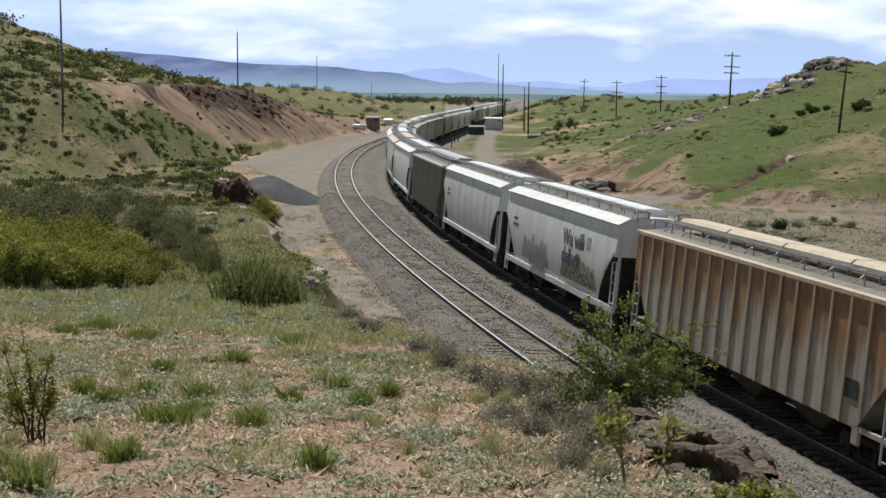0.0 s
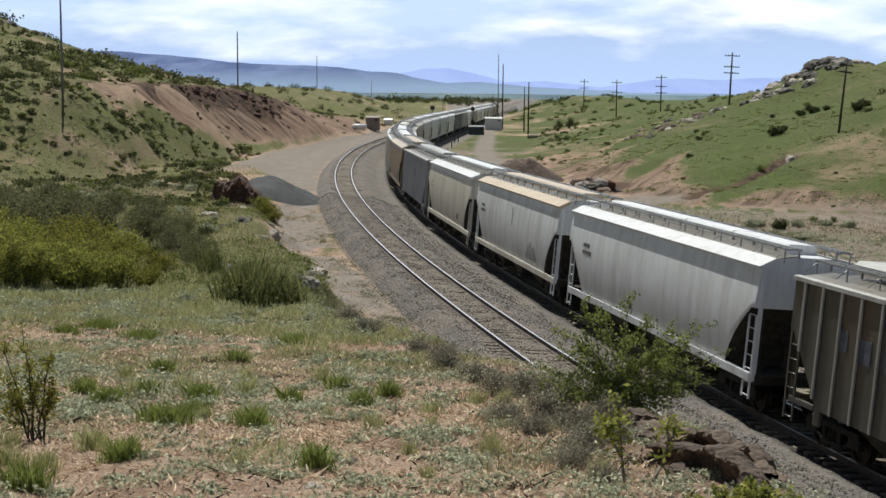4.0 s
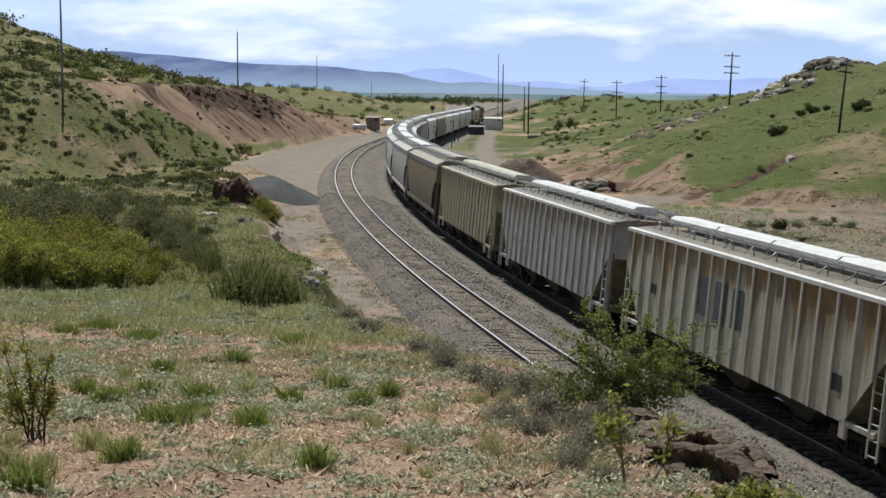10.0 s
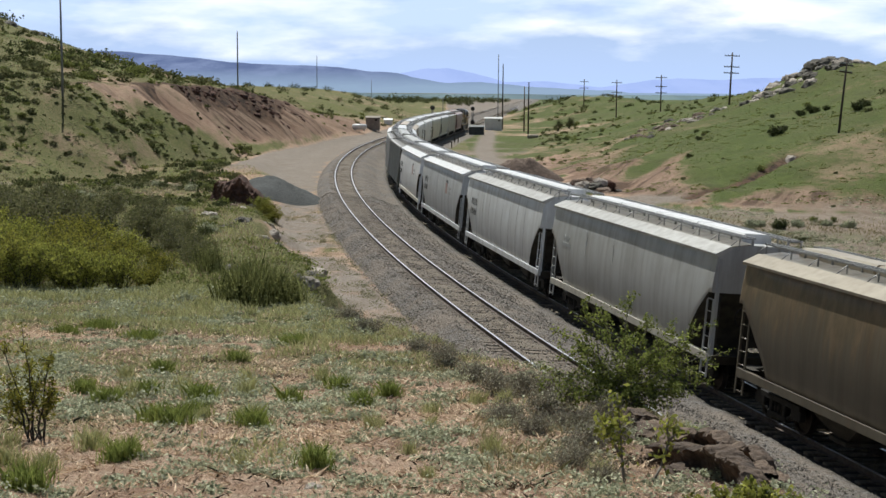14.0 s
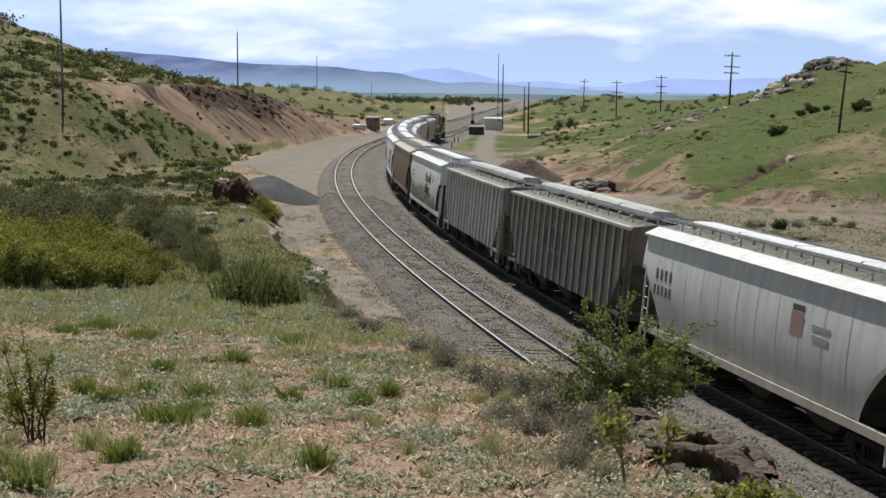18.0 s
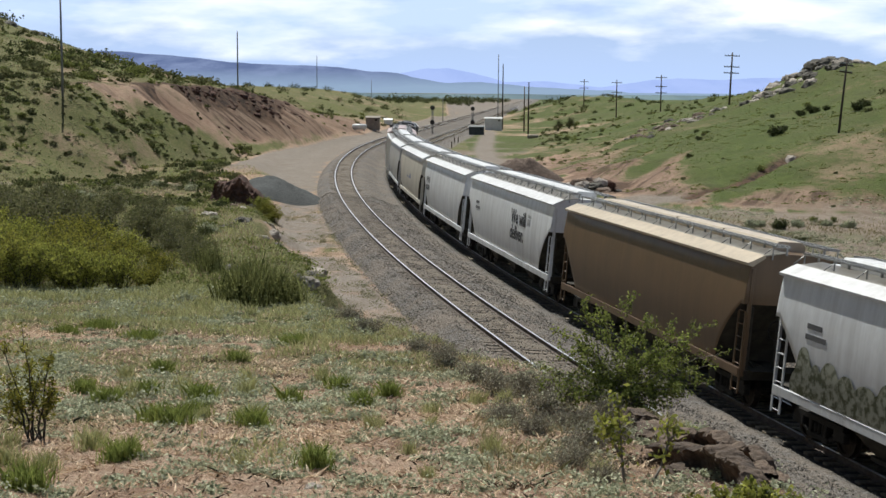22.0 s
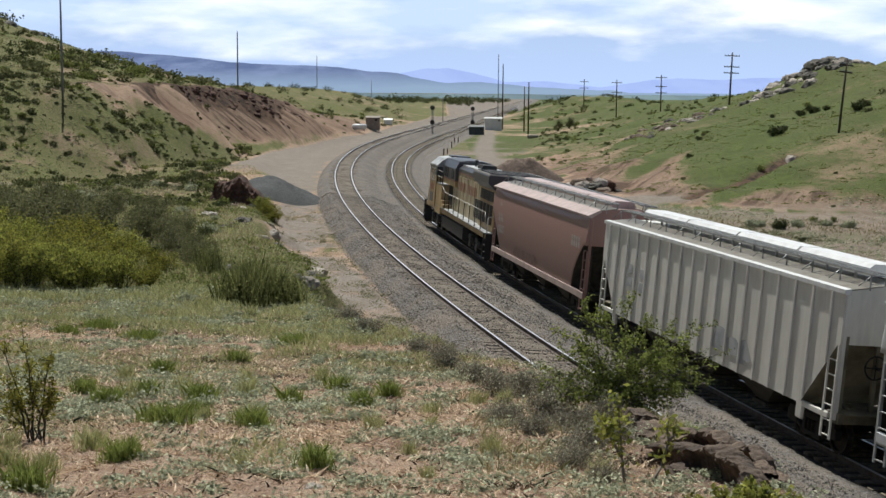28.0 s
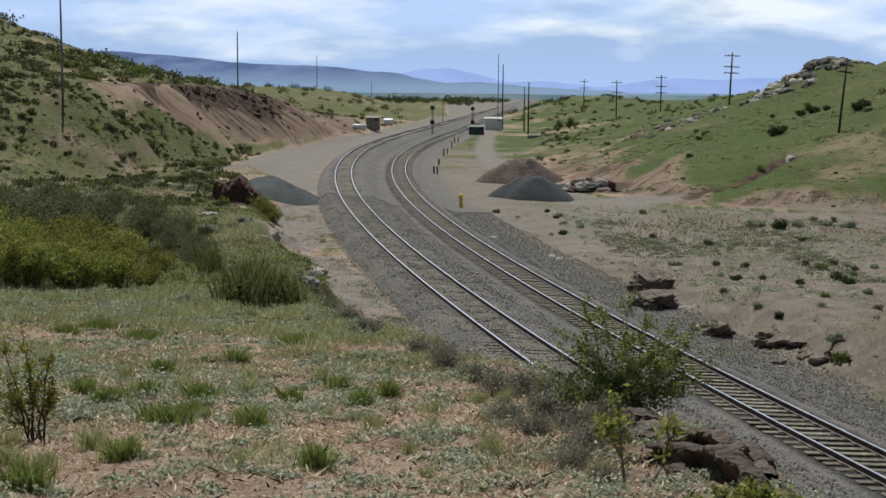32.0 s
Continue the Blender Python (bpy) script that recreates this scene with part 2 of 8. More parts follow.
STEEL_DARK = surface("dark_steel", (0.022, 0.02, 0.018), (0.008, 0.007, 0.006), 6, 0.75, 0.2, 30, 0.3)
WHEEL_STEEL = surface("wheel_steel", (0.05, 0.038, 0.03), (0.018, 0.014, 0.012), 9, 0.6, 0.6)
RAIL_SIDE = surface("rail_rust", (0.17, 0.135, 0.115), (0.08, 0.06, 0.048), 7, 0.8, 0.2, 40, 0.3, where="world")
RAIL_HEAD = surface("rail_head", (0.82, 0.82, 0.82), (0.62, 0.62, 0.63), 3, 0.34, 0.8, where="world")
TIE_WOOD = surface("weathered_tie", (0.28, 0.235, 0.165), (0.08, 0.062, 0.045), 5, 0.9, 0.0, 25, 0.5, vary=0.3)
TIE_OLD = surface("old_tie", (0.18, 0.145, 0.11), (0.09, 0.07, 0.055), 5, 0.9, 0.0, 25, 0.5, vary=0.25)
GALV = surface("galvanised_steel", (0.40, 0.40, 0.39), (0.22, 0.22, 0.22), 4, 0.45, 0.5, 40, 0.15)
POLE_WOOD = surface("pole_wood", (0.16, 0.12, 0.09), (0.07, 0.05, 0.04), 3, 0.9, 0.0, 18, 0.5)
POLE_DARK = surface("dark_pole", (0.06, 0.045, 0.035), (0.025, 0.02, 0.016), 3, 0.9, 0.0, 18, 0.5)


def ground_material():
    m, nt, b = node_mat("open_ground")
    P = position(nt)
    attr = {}
    for key in ("grass", "soil", "gravel", "road", "sand", "rim"):
        a = nt.nodes.new("ShaderNodeAttribute")
        a.attribute_name = key
        attr[key] = a.outputs["Fac"]
    big, mid, fine = noise_node(nt, 0.12, 5, 0.6, P), noise_node(nt, 0.9, 6, 0.65, P), noise_node(nt, 9.0, 6, 0.7, P)
    tiny = noise_node(nt, 45.0, 4, 0.7, P)
    earth = mix(nt, ramp(nt, mid, (0.38, 0.0), (0.62, 1.0)), (0.27, 0.175, 0.12), (0.50, 0.355, 0.255))
    earth = mix(nt, ramp(nt, fine, (0.50, 0.0), (0.60, 0.75)), earth, (0.50, 0.39, 0.29))
    earth = mix(nt, ramp(nt, tiny, (0.34, 0.6), (0.45, 0.0)), earth, (0.085, 0.055, 0.038))
    red = mix(nt, ramp(nt, fine, (0.3, 0.0), (0.7, 1.0)), (0.135, 0.08, 0.055), (0.27, 0.175, 0.122))
    red = mix(nt, ramp(nt, big, (0.4, 0.0), (0.65, 0.7)), red, (0.225, 0.165, 0.12))
    # runs of the erosion: down the cutting on one side, down the hill on the other
    turned = nt.nodes.new("ShaderNodeMapping")
    turned.inputs["Rotation"].default_value = (0, 0, -1.131)
    nt.links.new(P, turned.inputs["Vector"])
    side = nt.nodes.new("ShaderNodeSeparateXYZ")
    nt.links.new(P, side.inputs[0])
    side = math_node(nt, "GREATER_THAN", side.outputs[0], 4.0)
    down = mix(nt, side, P, turned.outputs[0])
    wash = noise_node(nt, 1.0, 5, 0.6, down, (0.10, 0.75, 0.25))
    red = mix(nt, ramp(nt, wash, (0.48, 0.0), (0.58, 0.85)), red, (0.075, 0.048, 0.033))
    red = mix(nt, ramp(nt, noise_node(nt, 1.3, 4, 0.6, down, (0.12, 1.1, 0.3)), (0.52, 0.0), (0.62, 0.7)), red, (0.30, 0.215, 0.155))
    green = mix(nt, ramp(nt, mid, (0.3, 0.0), (0.7, 1.0)), (0.092, 0.102, 0.034), (0.16, 0.166, 0.058))
    green = mix(nt, ramp(nt, big, (0.40, 0.0), (0.58, 0.7)), green, (0.155, 0.135, 0.068))
    green = mix(nt, ramp(nt, fine, (0.48, 0.0), (0.62, 0.8)), green, (0.05, 0.062, 0.024))
    green = mix(nt, ramp(nt, noise_node(nt, 3.0, 5, 0.65, P), (0.50, 0.0), (0.60, 0.5)), green, (0.195, 0.175, 0.08))
    fresh = mix(nt, ramp(nt, mid, (0.35, 0.0), (0.65, 1.0)), (0.060, 0.084, 0.020), (0.108, 0.134, 0.036))
    fresh = mix(nt, ramp(nt, big, (0.44, 0.0), (0.60, 0.55)), fresh, (0.105, 0.105, 0.045))
    fresh = mix(nt, ramp(nt, noise_node(nt, 0.45, 5, 0.6, P), (0.50, 0.0), (0.64, 0.55)), fresh, (0.044, 0.056, 0.022))
    fresh = mix(nt, ramp(nt, fine, (0.48, 0.0), (0.62, 0.7)), fresh, (0.040, 0.058, 0.02))
    green = mix(nt, math_node(nt, "MULTIPLY", side, 0.85), green, fresh)
    stone = mix(nt, ramp(nt, tiny, (0.3, 0.0), (0.7, 1.0)), (0.06, 0.056, 0.052), (0.29, 0.27, 0.25))
    stone = mix(nt, ramp(nt, mid, (0.42, 0.0), (0.6, 0.6)), stone, (0.16, 0.125, 0.095))
    dust = mix(nt, ramp(nt, fine, (0.42, 0.0), (0.60, 1.0)), (0.165, 0.14, 0.118), (0.285, 0.25, 0.212))
    dust = mix(nt, ramp(nt, mid, (0.42, 0.0), (0.60, 0.6)), dust, (0.17, 0.135, 0.102))
    slab = mix(nt, ramp(nt, mid, (0.4, 0.0), (0.6, 1.0)), (0.165, 0.132, 0.102), (0.27, 0.218, 0.17))
    slab = mix(nt, ramp(nt, fine, (0.50, 0.0), (0.62, 0.5)), slab, (0.15, 0.12, 0.092))

    def ragged(key, soft=0.5):
        s = math_node(nt, "ADD", attr[key], math_node(nt, "MULTIPLY", math_node(nt, "SUBTRACT", mid, 0.5), 0.9))
        s = math_node(nt, "ADD", s, math_node(nt, "MULTIPLY", math_node(nt, "SUBTRACT", fine, 0.5), 0.8))
        return ramp(nt, s, (0.5 - soft / 2, 0.0), (0.5 + soft / 2, 1.0))
    col = mix(nt, ragged("soil"), earth, red)
    col = mix(nt, ragged("sand"), col, slab)
    col = mix(nt, ragged("grass", 0.35), col, green)
    col = mix(nt, ragged("road", 0.4), col, dust)
    col = mix(nt, ragged("gravel", 0.3), col, stone)
    # rim colour: dark rock, and the painted shade below the overhanging lip
    rim = mix(nt, ramp(nt, mid, (0.4, 0.0), (0.6, 1.0)), (0.035, 0.024, 0.018), (0.12, 0.075, 0.05))
    col = mix(nt, ragged("rim", 0.3), col, rim)
    nt.links.new(col, b.inputs["Base Color"])
    b.inputs["Roughness"].default_value = 0.95
    b.inputs["Specular IOR Level"].default_value = 0.15
    h = math_node(nt, "ADD", math_node(nt, "MULTIPLY", fine, 0.7), math_node(nt, "MULTIPLY", tiny, 0.3))
    h = math_node(nt, "MULTIPLY", h, math_node(nt, "SUBTRACT", 1.0, math_node(nt, "MULTIPLY", attr["road"], 0.8)))
    bump(nt, b, h, 0.9, 0.12)
    return m


def build_ground():
    fine = np.linspace(-22, 22, 400)
    coarse = np.concatenate([np.linspace(26, 180, 36), np.linspace(-180, -26, 36)[1:]])
    az = np.radians(np.concatenate([fine, coarse]))
    r = np.concatenate([[0.0, 0.5, 1.0, 1.6], np.geomspace(2.2, 420, 420), np.geomspace(435, 4900, 50)])
    R, A = np.meshgrid(r, az, indexing="ij")
    x, y = R * np.sin(A), R * np.cos(A)
    z = ground_z(x, y)
    verts = np.stack([x, y, z], -1).reshape(-1, 3)
    me = raw_mesh("ground", verts, grid_faces(len(r), len(az), True)[:, ::-1], [ground_material()])
    x, y = x.ravel(), y.ravel()
    u = lateral(x, y)
    masks = surface_masks(x, y, u)
    for key, v in masks.items():
        a = me.attributes.new(key, "FLOAT", "POINT")
        a.data.foreach_set("value", np.clip(v, 0, 1).astype(np.float32))
    ob = new("ground", me)
    return tagged(ob, "dry grassland of bare reddish earth, green grass and dust", "ground", kind="structure")


def surface_masks(x, y, u):
    """Which cover lies where: grass, red soil, track gravel, dirt road, sandstone sand."""
    n1, n2 = fractal(x, y, 9), fractal(x + 50, y, 2.2)
    wl = foot_left(y) - x
    a = x - 10 - 9 * np.exp(-np.maximum(y - 107, -20) / 14) - 0.09 * np.maximum(y - 180, 0)
    w = np.minimum(a, y - 100 - (34 - x) * 0.47)
    w = w + (2.6 * fractal(x + 80, y, 7.0) * sstep(112, 135, y) + 0.8 * n2)
    left = u < -4
    grass = 0.62 + 0.25 * n1
    streak = vnoise(x - 0.47 * y, w * 0.18, 2.6) + 0.6 * vnoise(x - 0.47 * y + 17, w * 0.12, 6.0)
    # thin cover in front of the camera, thick further down
    bare = sstep(20, 8, y) * sstep(-5.5, -0.5, x + 0.10 * (y - 10))
    grass = np.where(left, 0.66 + 0.2 * n1 + 0.12 * sstep(10, 22, y) - 0.55 * bare - 0.14 * sstep(16, 9, y), grass)
    low = cut_low(y)
    cutface = sstep(low, low + 1.5, wl) * sstep(11.5, 8.5, wl) * sstep(118, 130, y) * sstep(300, 240, y) * (0.74 + 0.55 * vnoise(y + 0.35 * x, x * 0.12, 8.0) + 0.40 * vnoise(y + 0.35 * x + 60, x * 0.10, 2.6) + 0.25 * sstep(165, 185, y))
    grass = np.where(left, grass - 0.85 * cutface, grass)
    slope = left & (y > 60)
    cover = 0.60 + 0.12 * n1 + 0.28 * fractal(x + 20, y * 0.6, 4.2) + 0.10 + 0.08 * sstep(8, 14, wl) - 0.85 * cutface
    grass = np.where(slope, grass + (cover - grass) * sstep(60, 80, y), grass)
    edge = sstep(-1.6, 0.6, x - knoll_edge(y)) * sstep(70, 40, y)
    grass = np.where(left, grass - 0.5 * edge * sstep(40, 28, y), grass)
    meadow = fractal(x * 0.55 + 11, y, 1.5) + 0.6 * vnoise(x + 70, y, 4.0)
    grass = np.where(left, grass + 0.42 * meadow * sstep(48, 30, y) * sstep(0, -1, x - knoll_edge(y)), grass)
    soil = np.where(left, cutface + 0.85 * edge * sstep(36, 26, y) + 0.15 * bare, 0.8 * sstep(0, 3, w) * sstep(17, 5, w + 7 * streak) * (1 - 0.75 * sstep(160, 195, y)))
    soil = np.where(slope, np.maximum(soil, 0.35 * sstep(60, 80, y)), soil)
    road_l = sstep(0.6, 2.4, x - knoll_edge(y)) * sstep(-7.4, -8.4, u) * sstep(30, 42, y) * (0.66 + 0.24 * sstep(84, 100, y) + 0.5 * n2)
    road_l = np.maximum(road_l, sstep(-17.5, -16, u) * sstep(-8, -9, u) * sstep(110, 130, y) * sstep(0.6, -0.8, wl))
    spoil = sstep(8.5, 3.5, np.hypot(x + 19.5, (y - 110 + 0.6 * (x + 19.5)) * 0.9) + 2.5 * n2)
    grass = np.where(left, grass - 0.75 * spoil, grass)
    soil = np.where(left, soil - 0.6 * spoil, soil)
    path = np.exp(-((y - 100 - 0.3 * (x + 30)) / 2.2) ** 2) * (x < -14) * 0.75
    yard = sstep(3.5, 5.5, u) * (1 - sstep(-1.5, 1.5, w)) * sstep(420, 300, y)
    grass = np.where(left, grass, np.where(w > 0, 0.80 + 0.25 * n1 - 0.75 * sstep(0, 2, w) * sstep(16, 4, w + 7 * streak) * sstep(62, 22, x) * (1 - 0.75 * sstep(160, 195, y)), 0.22 + 0.35 * n1 + 0.5 * sstep(170, 230, y)))
    band = np.exp(-((y - 88 + 0.25 * (x - 25)) / 9) ** 2) * sstep(12, 18, x)
    grass = np.where(left, grass, np.maximum(grass, 0.48 * band + 0.3 * n1))
    grass = grass - road_l
    gravel = np.maximum(sstep(-8.5, -7.5, u) * 0.8 * sstep(3.9, 3.1, u), 0.72 * sstep(6.2, 3.8, u) * sstep(2.0, 3.0, u))
    sand = np.where(left, 0.0, 0.95 * sstep(3.5, 5.0, u) * np.maximum(sstep(112, 98, y), (1 - sstep(-1.5, 1.5, w)) * sstep(300, 240, y)))
    road = np.maximum(np.maximum(road_l, path), 0.45 * yard * sstep(60, 90, y) * sstep(190, 130, y) * (1 - band))
    road = np.maximum(road, np.exp(-((u - 11.5 + 0.04 * (y - 178)) / 1.9) ** 2) * sstep(120, 150, y) * sstep(330, 290, y))
    road = np.maximum(road, 0.9 * np.exp(-((y - 112 - 0.1 * (x - 12)) / 4) ** 2) * sstep(9, 14, u) * sstep(30, 20, u))
    farm = sstep(500, 900, np.hypot(x, y))
    grass = np.maximum(grass, 0.75 * farm)
    run = y + 0.25 * x
    # dark lip along the rim: the overhang's shade put into colour, with dark rock
    hang = 0.7 + 1.6 * sstep(150, 170, y) * np.clip(0.4 + vnoise(run, 0 * y, 11.0), 0, 1) + 2.2 * sstep(150, 180, y) * sstep(225, 195, y) + 4.5 * np.clip(vnoise(run, x * 0.05, 3.2) - 0.3, 0, 1)
    along = np.clip((x - GULLY[0]) * GULLY[2] + (y - GULLY[1]) * GULLY[3], 0, GULLY[4])
    off = np.hypot(x - GULLY[0] - along * GULLY[2], y - GULLY[1] - along * GULLY[3]) + 0.4 * vnoise(x, y, 3.0)
    rock = 0.95 * np.exp(-((y - 184) / 12) ** 2) * sstep(3.4, 5.6, wl + 1.6 * vnoise(run, x * 0.3, 3.0)) * sstep(10.6, 9.6, wl)
    rim = np.where(left, np.maximum(rock * (left & (y > 120)), 0) + sstep(10.2 - hang, 11.0 - hang, wl) * sstep(11.6, 10.4, wl) * sstep(122, 132, y) * sstep(290, 240, y) * (0.85 + 0.4 * vnoise(run, x * 0.2, 2.5)), 1.15 * np.exp(-(off / 1.0) ** 2))
    return {"rim": rim, "grass": grass, "soil": soil, "gravel": gravel, "road": road, "sand": sand}


ground = build_ground()


# ---- ballast and the two tracks ----
def sweep(name, s, profile, mats=(), smooth=True, jitter=0.0, caps=False):
    """A strip or bar along the line: profile is a list of (offset, height)."""
    s = np.asarray(s, float)
    o = np.array([p[0] for p in profile])
    h = np.array([p[1] for p in profile])
    a = np.interp(s, ARC, LA)[:, None]
    x = np.interp(s, ARC, LX)[:, None] + o * np.cos(a)
    y = np.interp(s, ARC, LY)[:, None] - o * np.sin(a)
    z = np.broadcast_to(h, x.shape).copy()
    if jitter:
        z += jitter * fractal(x, y, 0.5, 3)
    return raw_mesh(name, np.stack([x, y, z], -1).reshape(-1, 3), grid_faces(len(s), len(o))[:, ::-1], mats, smooth)


def ballast_material():
    m, nt, b = node_mat("ballast_stone")
    P = position(nt)
    vo = nt.nodes.new("ShaderNodeTexVoronoi")
    vo.inputs["Scale"].default_value = 16.0
    nt.links.new(P, vo.inputs["Vector"])
    big = noise_node(nt, 0.35, 4, 0.6, P)
    mid = noise_node(nt, 3.0, 5, 0.65, P)
    c = mix(nt, vo.outputs["Color"], (0.05, 0.047, 0.043), (0.25, 0.235, 0.22))
    c = mix(nt, ramp(nt, mid, (0.35, 0.0), (0.65, 0.7)), c, (0.155, 0.122, 0.092))
    c = mix(nt, ramp(nt, big, (0.42, 0.0), (0.60, 0.55)), c, (0.235, 0.19, 0.145))
    tan = nt.nodes.new("ShaderNodeAttribute")
    tan.attribute_name = "tan"
    c = mix(nt, ramp(nt, math_node(nt, "ADD", tan.outputs["Fac"], math_node(nt, "MULTIPLY", math_node(nt, "SUBTRACT", mid, 0.5), 0.8)), (0.35, 0.0), (0.9, 0.75)), c, (0.20, 0.165, 0.12))
    # oil and dirt dropped between and beside the rails, blackened further for the train's shade
    oil_shade = nt.nodes.new("ShaderNodeAttribute")
    oil_shade.attribute_name = "oil_shade"
    c = mix(nt, ramp(nt, math_node(nt, "ADD", oil_shade.outputs["Fac"], math_node(nt, "MULTIPLY", math_node(nt, "SUBTRACT", mid, 0.5), 0.7)), (0.25, 0.0), (0.75, 0.92)), c, (0.019, 0.016, 0.013))
    nt.links.new(c, b.inputs["Base Color"])
    b.inputs["Roughness"].default_value = 0.92
    bump(nt, b, vo.outputs["Distance"], 1.0, 0.08)
    return m


BALLAST = ballast_material()
C = CANT
bed = [(-8.3, 0.15), (-7.9, 0.42), (-7.55, 0.68), (-7.1, LEFT_Z - 0.178 + 1.5 * C), (-5.6, LEFT_Z - 0.178), (-3.9, LEFT_Z - 0.178 - 1.7 * C), (-3.1, 0.35),
       (-2.4, 0.0), (-1.8, -0.22 + 1.8 * C), (0.0, -0.22), (1.8, -0.22 - 1.8 * C), (2.6, -0.60), (3.6, -0.78), (4.4, -0.95)]
dense = []
for (o1, h1), (o2, h2) in zip(bed, bed[1:]):
    for k in range(5):
        dense.append((o1 + (o2 - o1) * k / 5, h1 + (h2 - h1) * k / 5))
dense.append(bed[-1])
s_bed = np.concatenate([np.arange(-60, 60, 0.22), np.arange(60, 160, 0.6), np.arange(160, 1300, 4.0)])
bed_mesh = sweep("ballast", s_bed, dense, [BALLAST], jitter=0.035)
offs = np.array([p[0] for p in dense])
oil_shade = np.maximum(1.05 * np.exp(-(offs / 1.5) ** 8), 0.12 * np.exp(-((offs - LEFT_OFF) / 1.2) ** 4))
bed_mesh.attributes.new("oil_shade", "FLOAT", "POINT").data.foreach_set("value", np.tile(oil_shade, len(s_bed)).astype(np.float32))
tan = np.exp(-((offs - LEFT_OFF) / 1.25) ** 4)
bed_mesh.attributes.new("tan", "FLOAT", "POINT").data.foreach_set("value", np.tile(tan, len(s_bed)).astype(np.float32))
tagged(new("ballast", bed_mesh), "grey crushed stone ballast under two railway tracks", "ballast", kind="structure")


def empty(name, label="", category="", group="", kind=""):
    ob = new(name)
    ob.empty_display_size = 0.3
    return tagged(ob, label, category, group, kind)


def part(name, data, material, parent, label=""):
    """Links a bmesh or a mesh as one object under a thing."""
    if isinstance(data, bmesh.types.BMesh):
        me = bpy.data.meshes.new(name)
        data.to_mesh(me)
        data.free()
    else:
        me = data
    if material is not None and not me.materials:
        me.materials.append(material)
    ob = new(name, me)
    ob.parent = parent
    if material is not None and me.materials[0] != material:
        ob.material_slots[0].link = "OBJECT"
        ob.material_slots[0].material = material
    if label:
        ob["label"] = label
    return ob


def add_box(bm, x0, x1, y0, y1, z0, z1, bevel=0.0):
    vs = [bm.verts.new((x, y, z)) for z in (z0, z1) for y in (y0, y1) for x in (x0, x1)]
    fs = [bm.faces.new([vs[i] for i in f]) for f in ((0, 2, 3, 1), (4, 5, 7, 6), (0, 1, 5, 4), (2, 6, 7, 3), (0, 4, 6, 2), (1, 3, 7, 5))]
    if bevel:
        edges = list({e for f in fs for e in f.edges})
        bmesh.ops.bevel(bm, geom=edges, offset=bevel, segments=1, affect="EDGES", clamp_overlap=True)
    return bm


def add_tube(bm, p, q, r, n=6, r2=None):
    p, q = Vector(p), Vector(q)
    d = (q - p)
    if d.length < 1e-6:
        return bm
    rot = d.to_track_quat("Z", "Y").to_matrix()
    r2 = r if r2 is None else r2
    lo = [bm.verts.new(p + rot @ Vector((math.cos(i * math.tau / n) * r, math.sin(i * math.tau / n) * r, 0))) for i in range(n)]
    hi = [bm.verts.new(q + rot @ Vector((math.cos(i * math.tau / n) * r2, math.sin(i * math.tau / n) * r2, 0))) for i in range(n)]
    for i in range(n):
        f = bm.faces.new((lo[i], lo[(i + 1) % n], hi[(i + 1) % n], hi[i]))
        f.smooth = True
    bm.faces.new(lo[::-1])
    bm.faces.new(hi)
    return bm


def box(*a, bevel=0.0):
    return add_box(bmesh.new(), *a, bevel=bevel)


def tube(p, q, r, n=6, r2=None):
    return add_tube(bmesh.new(), p, q, r, n, r2)


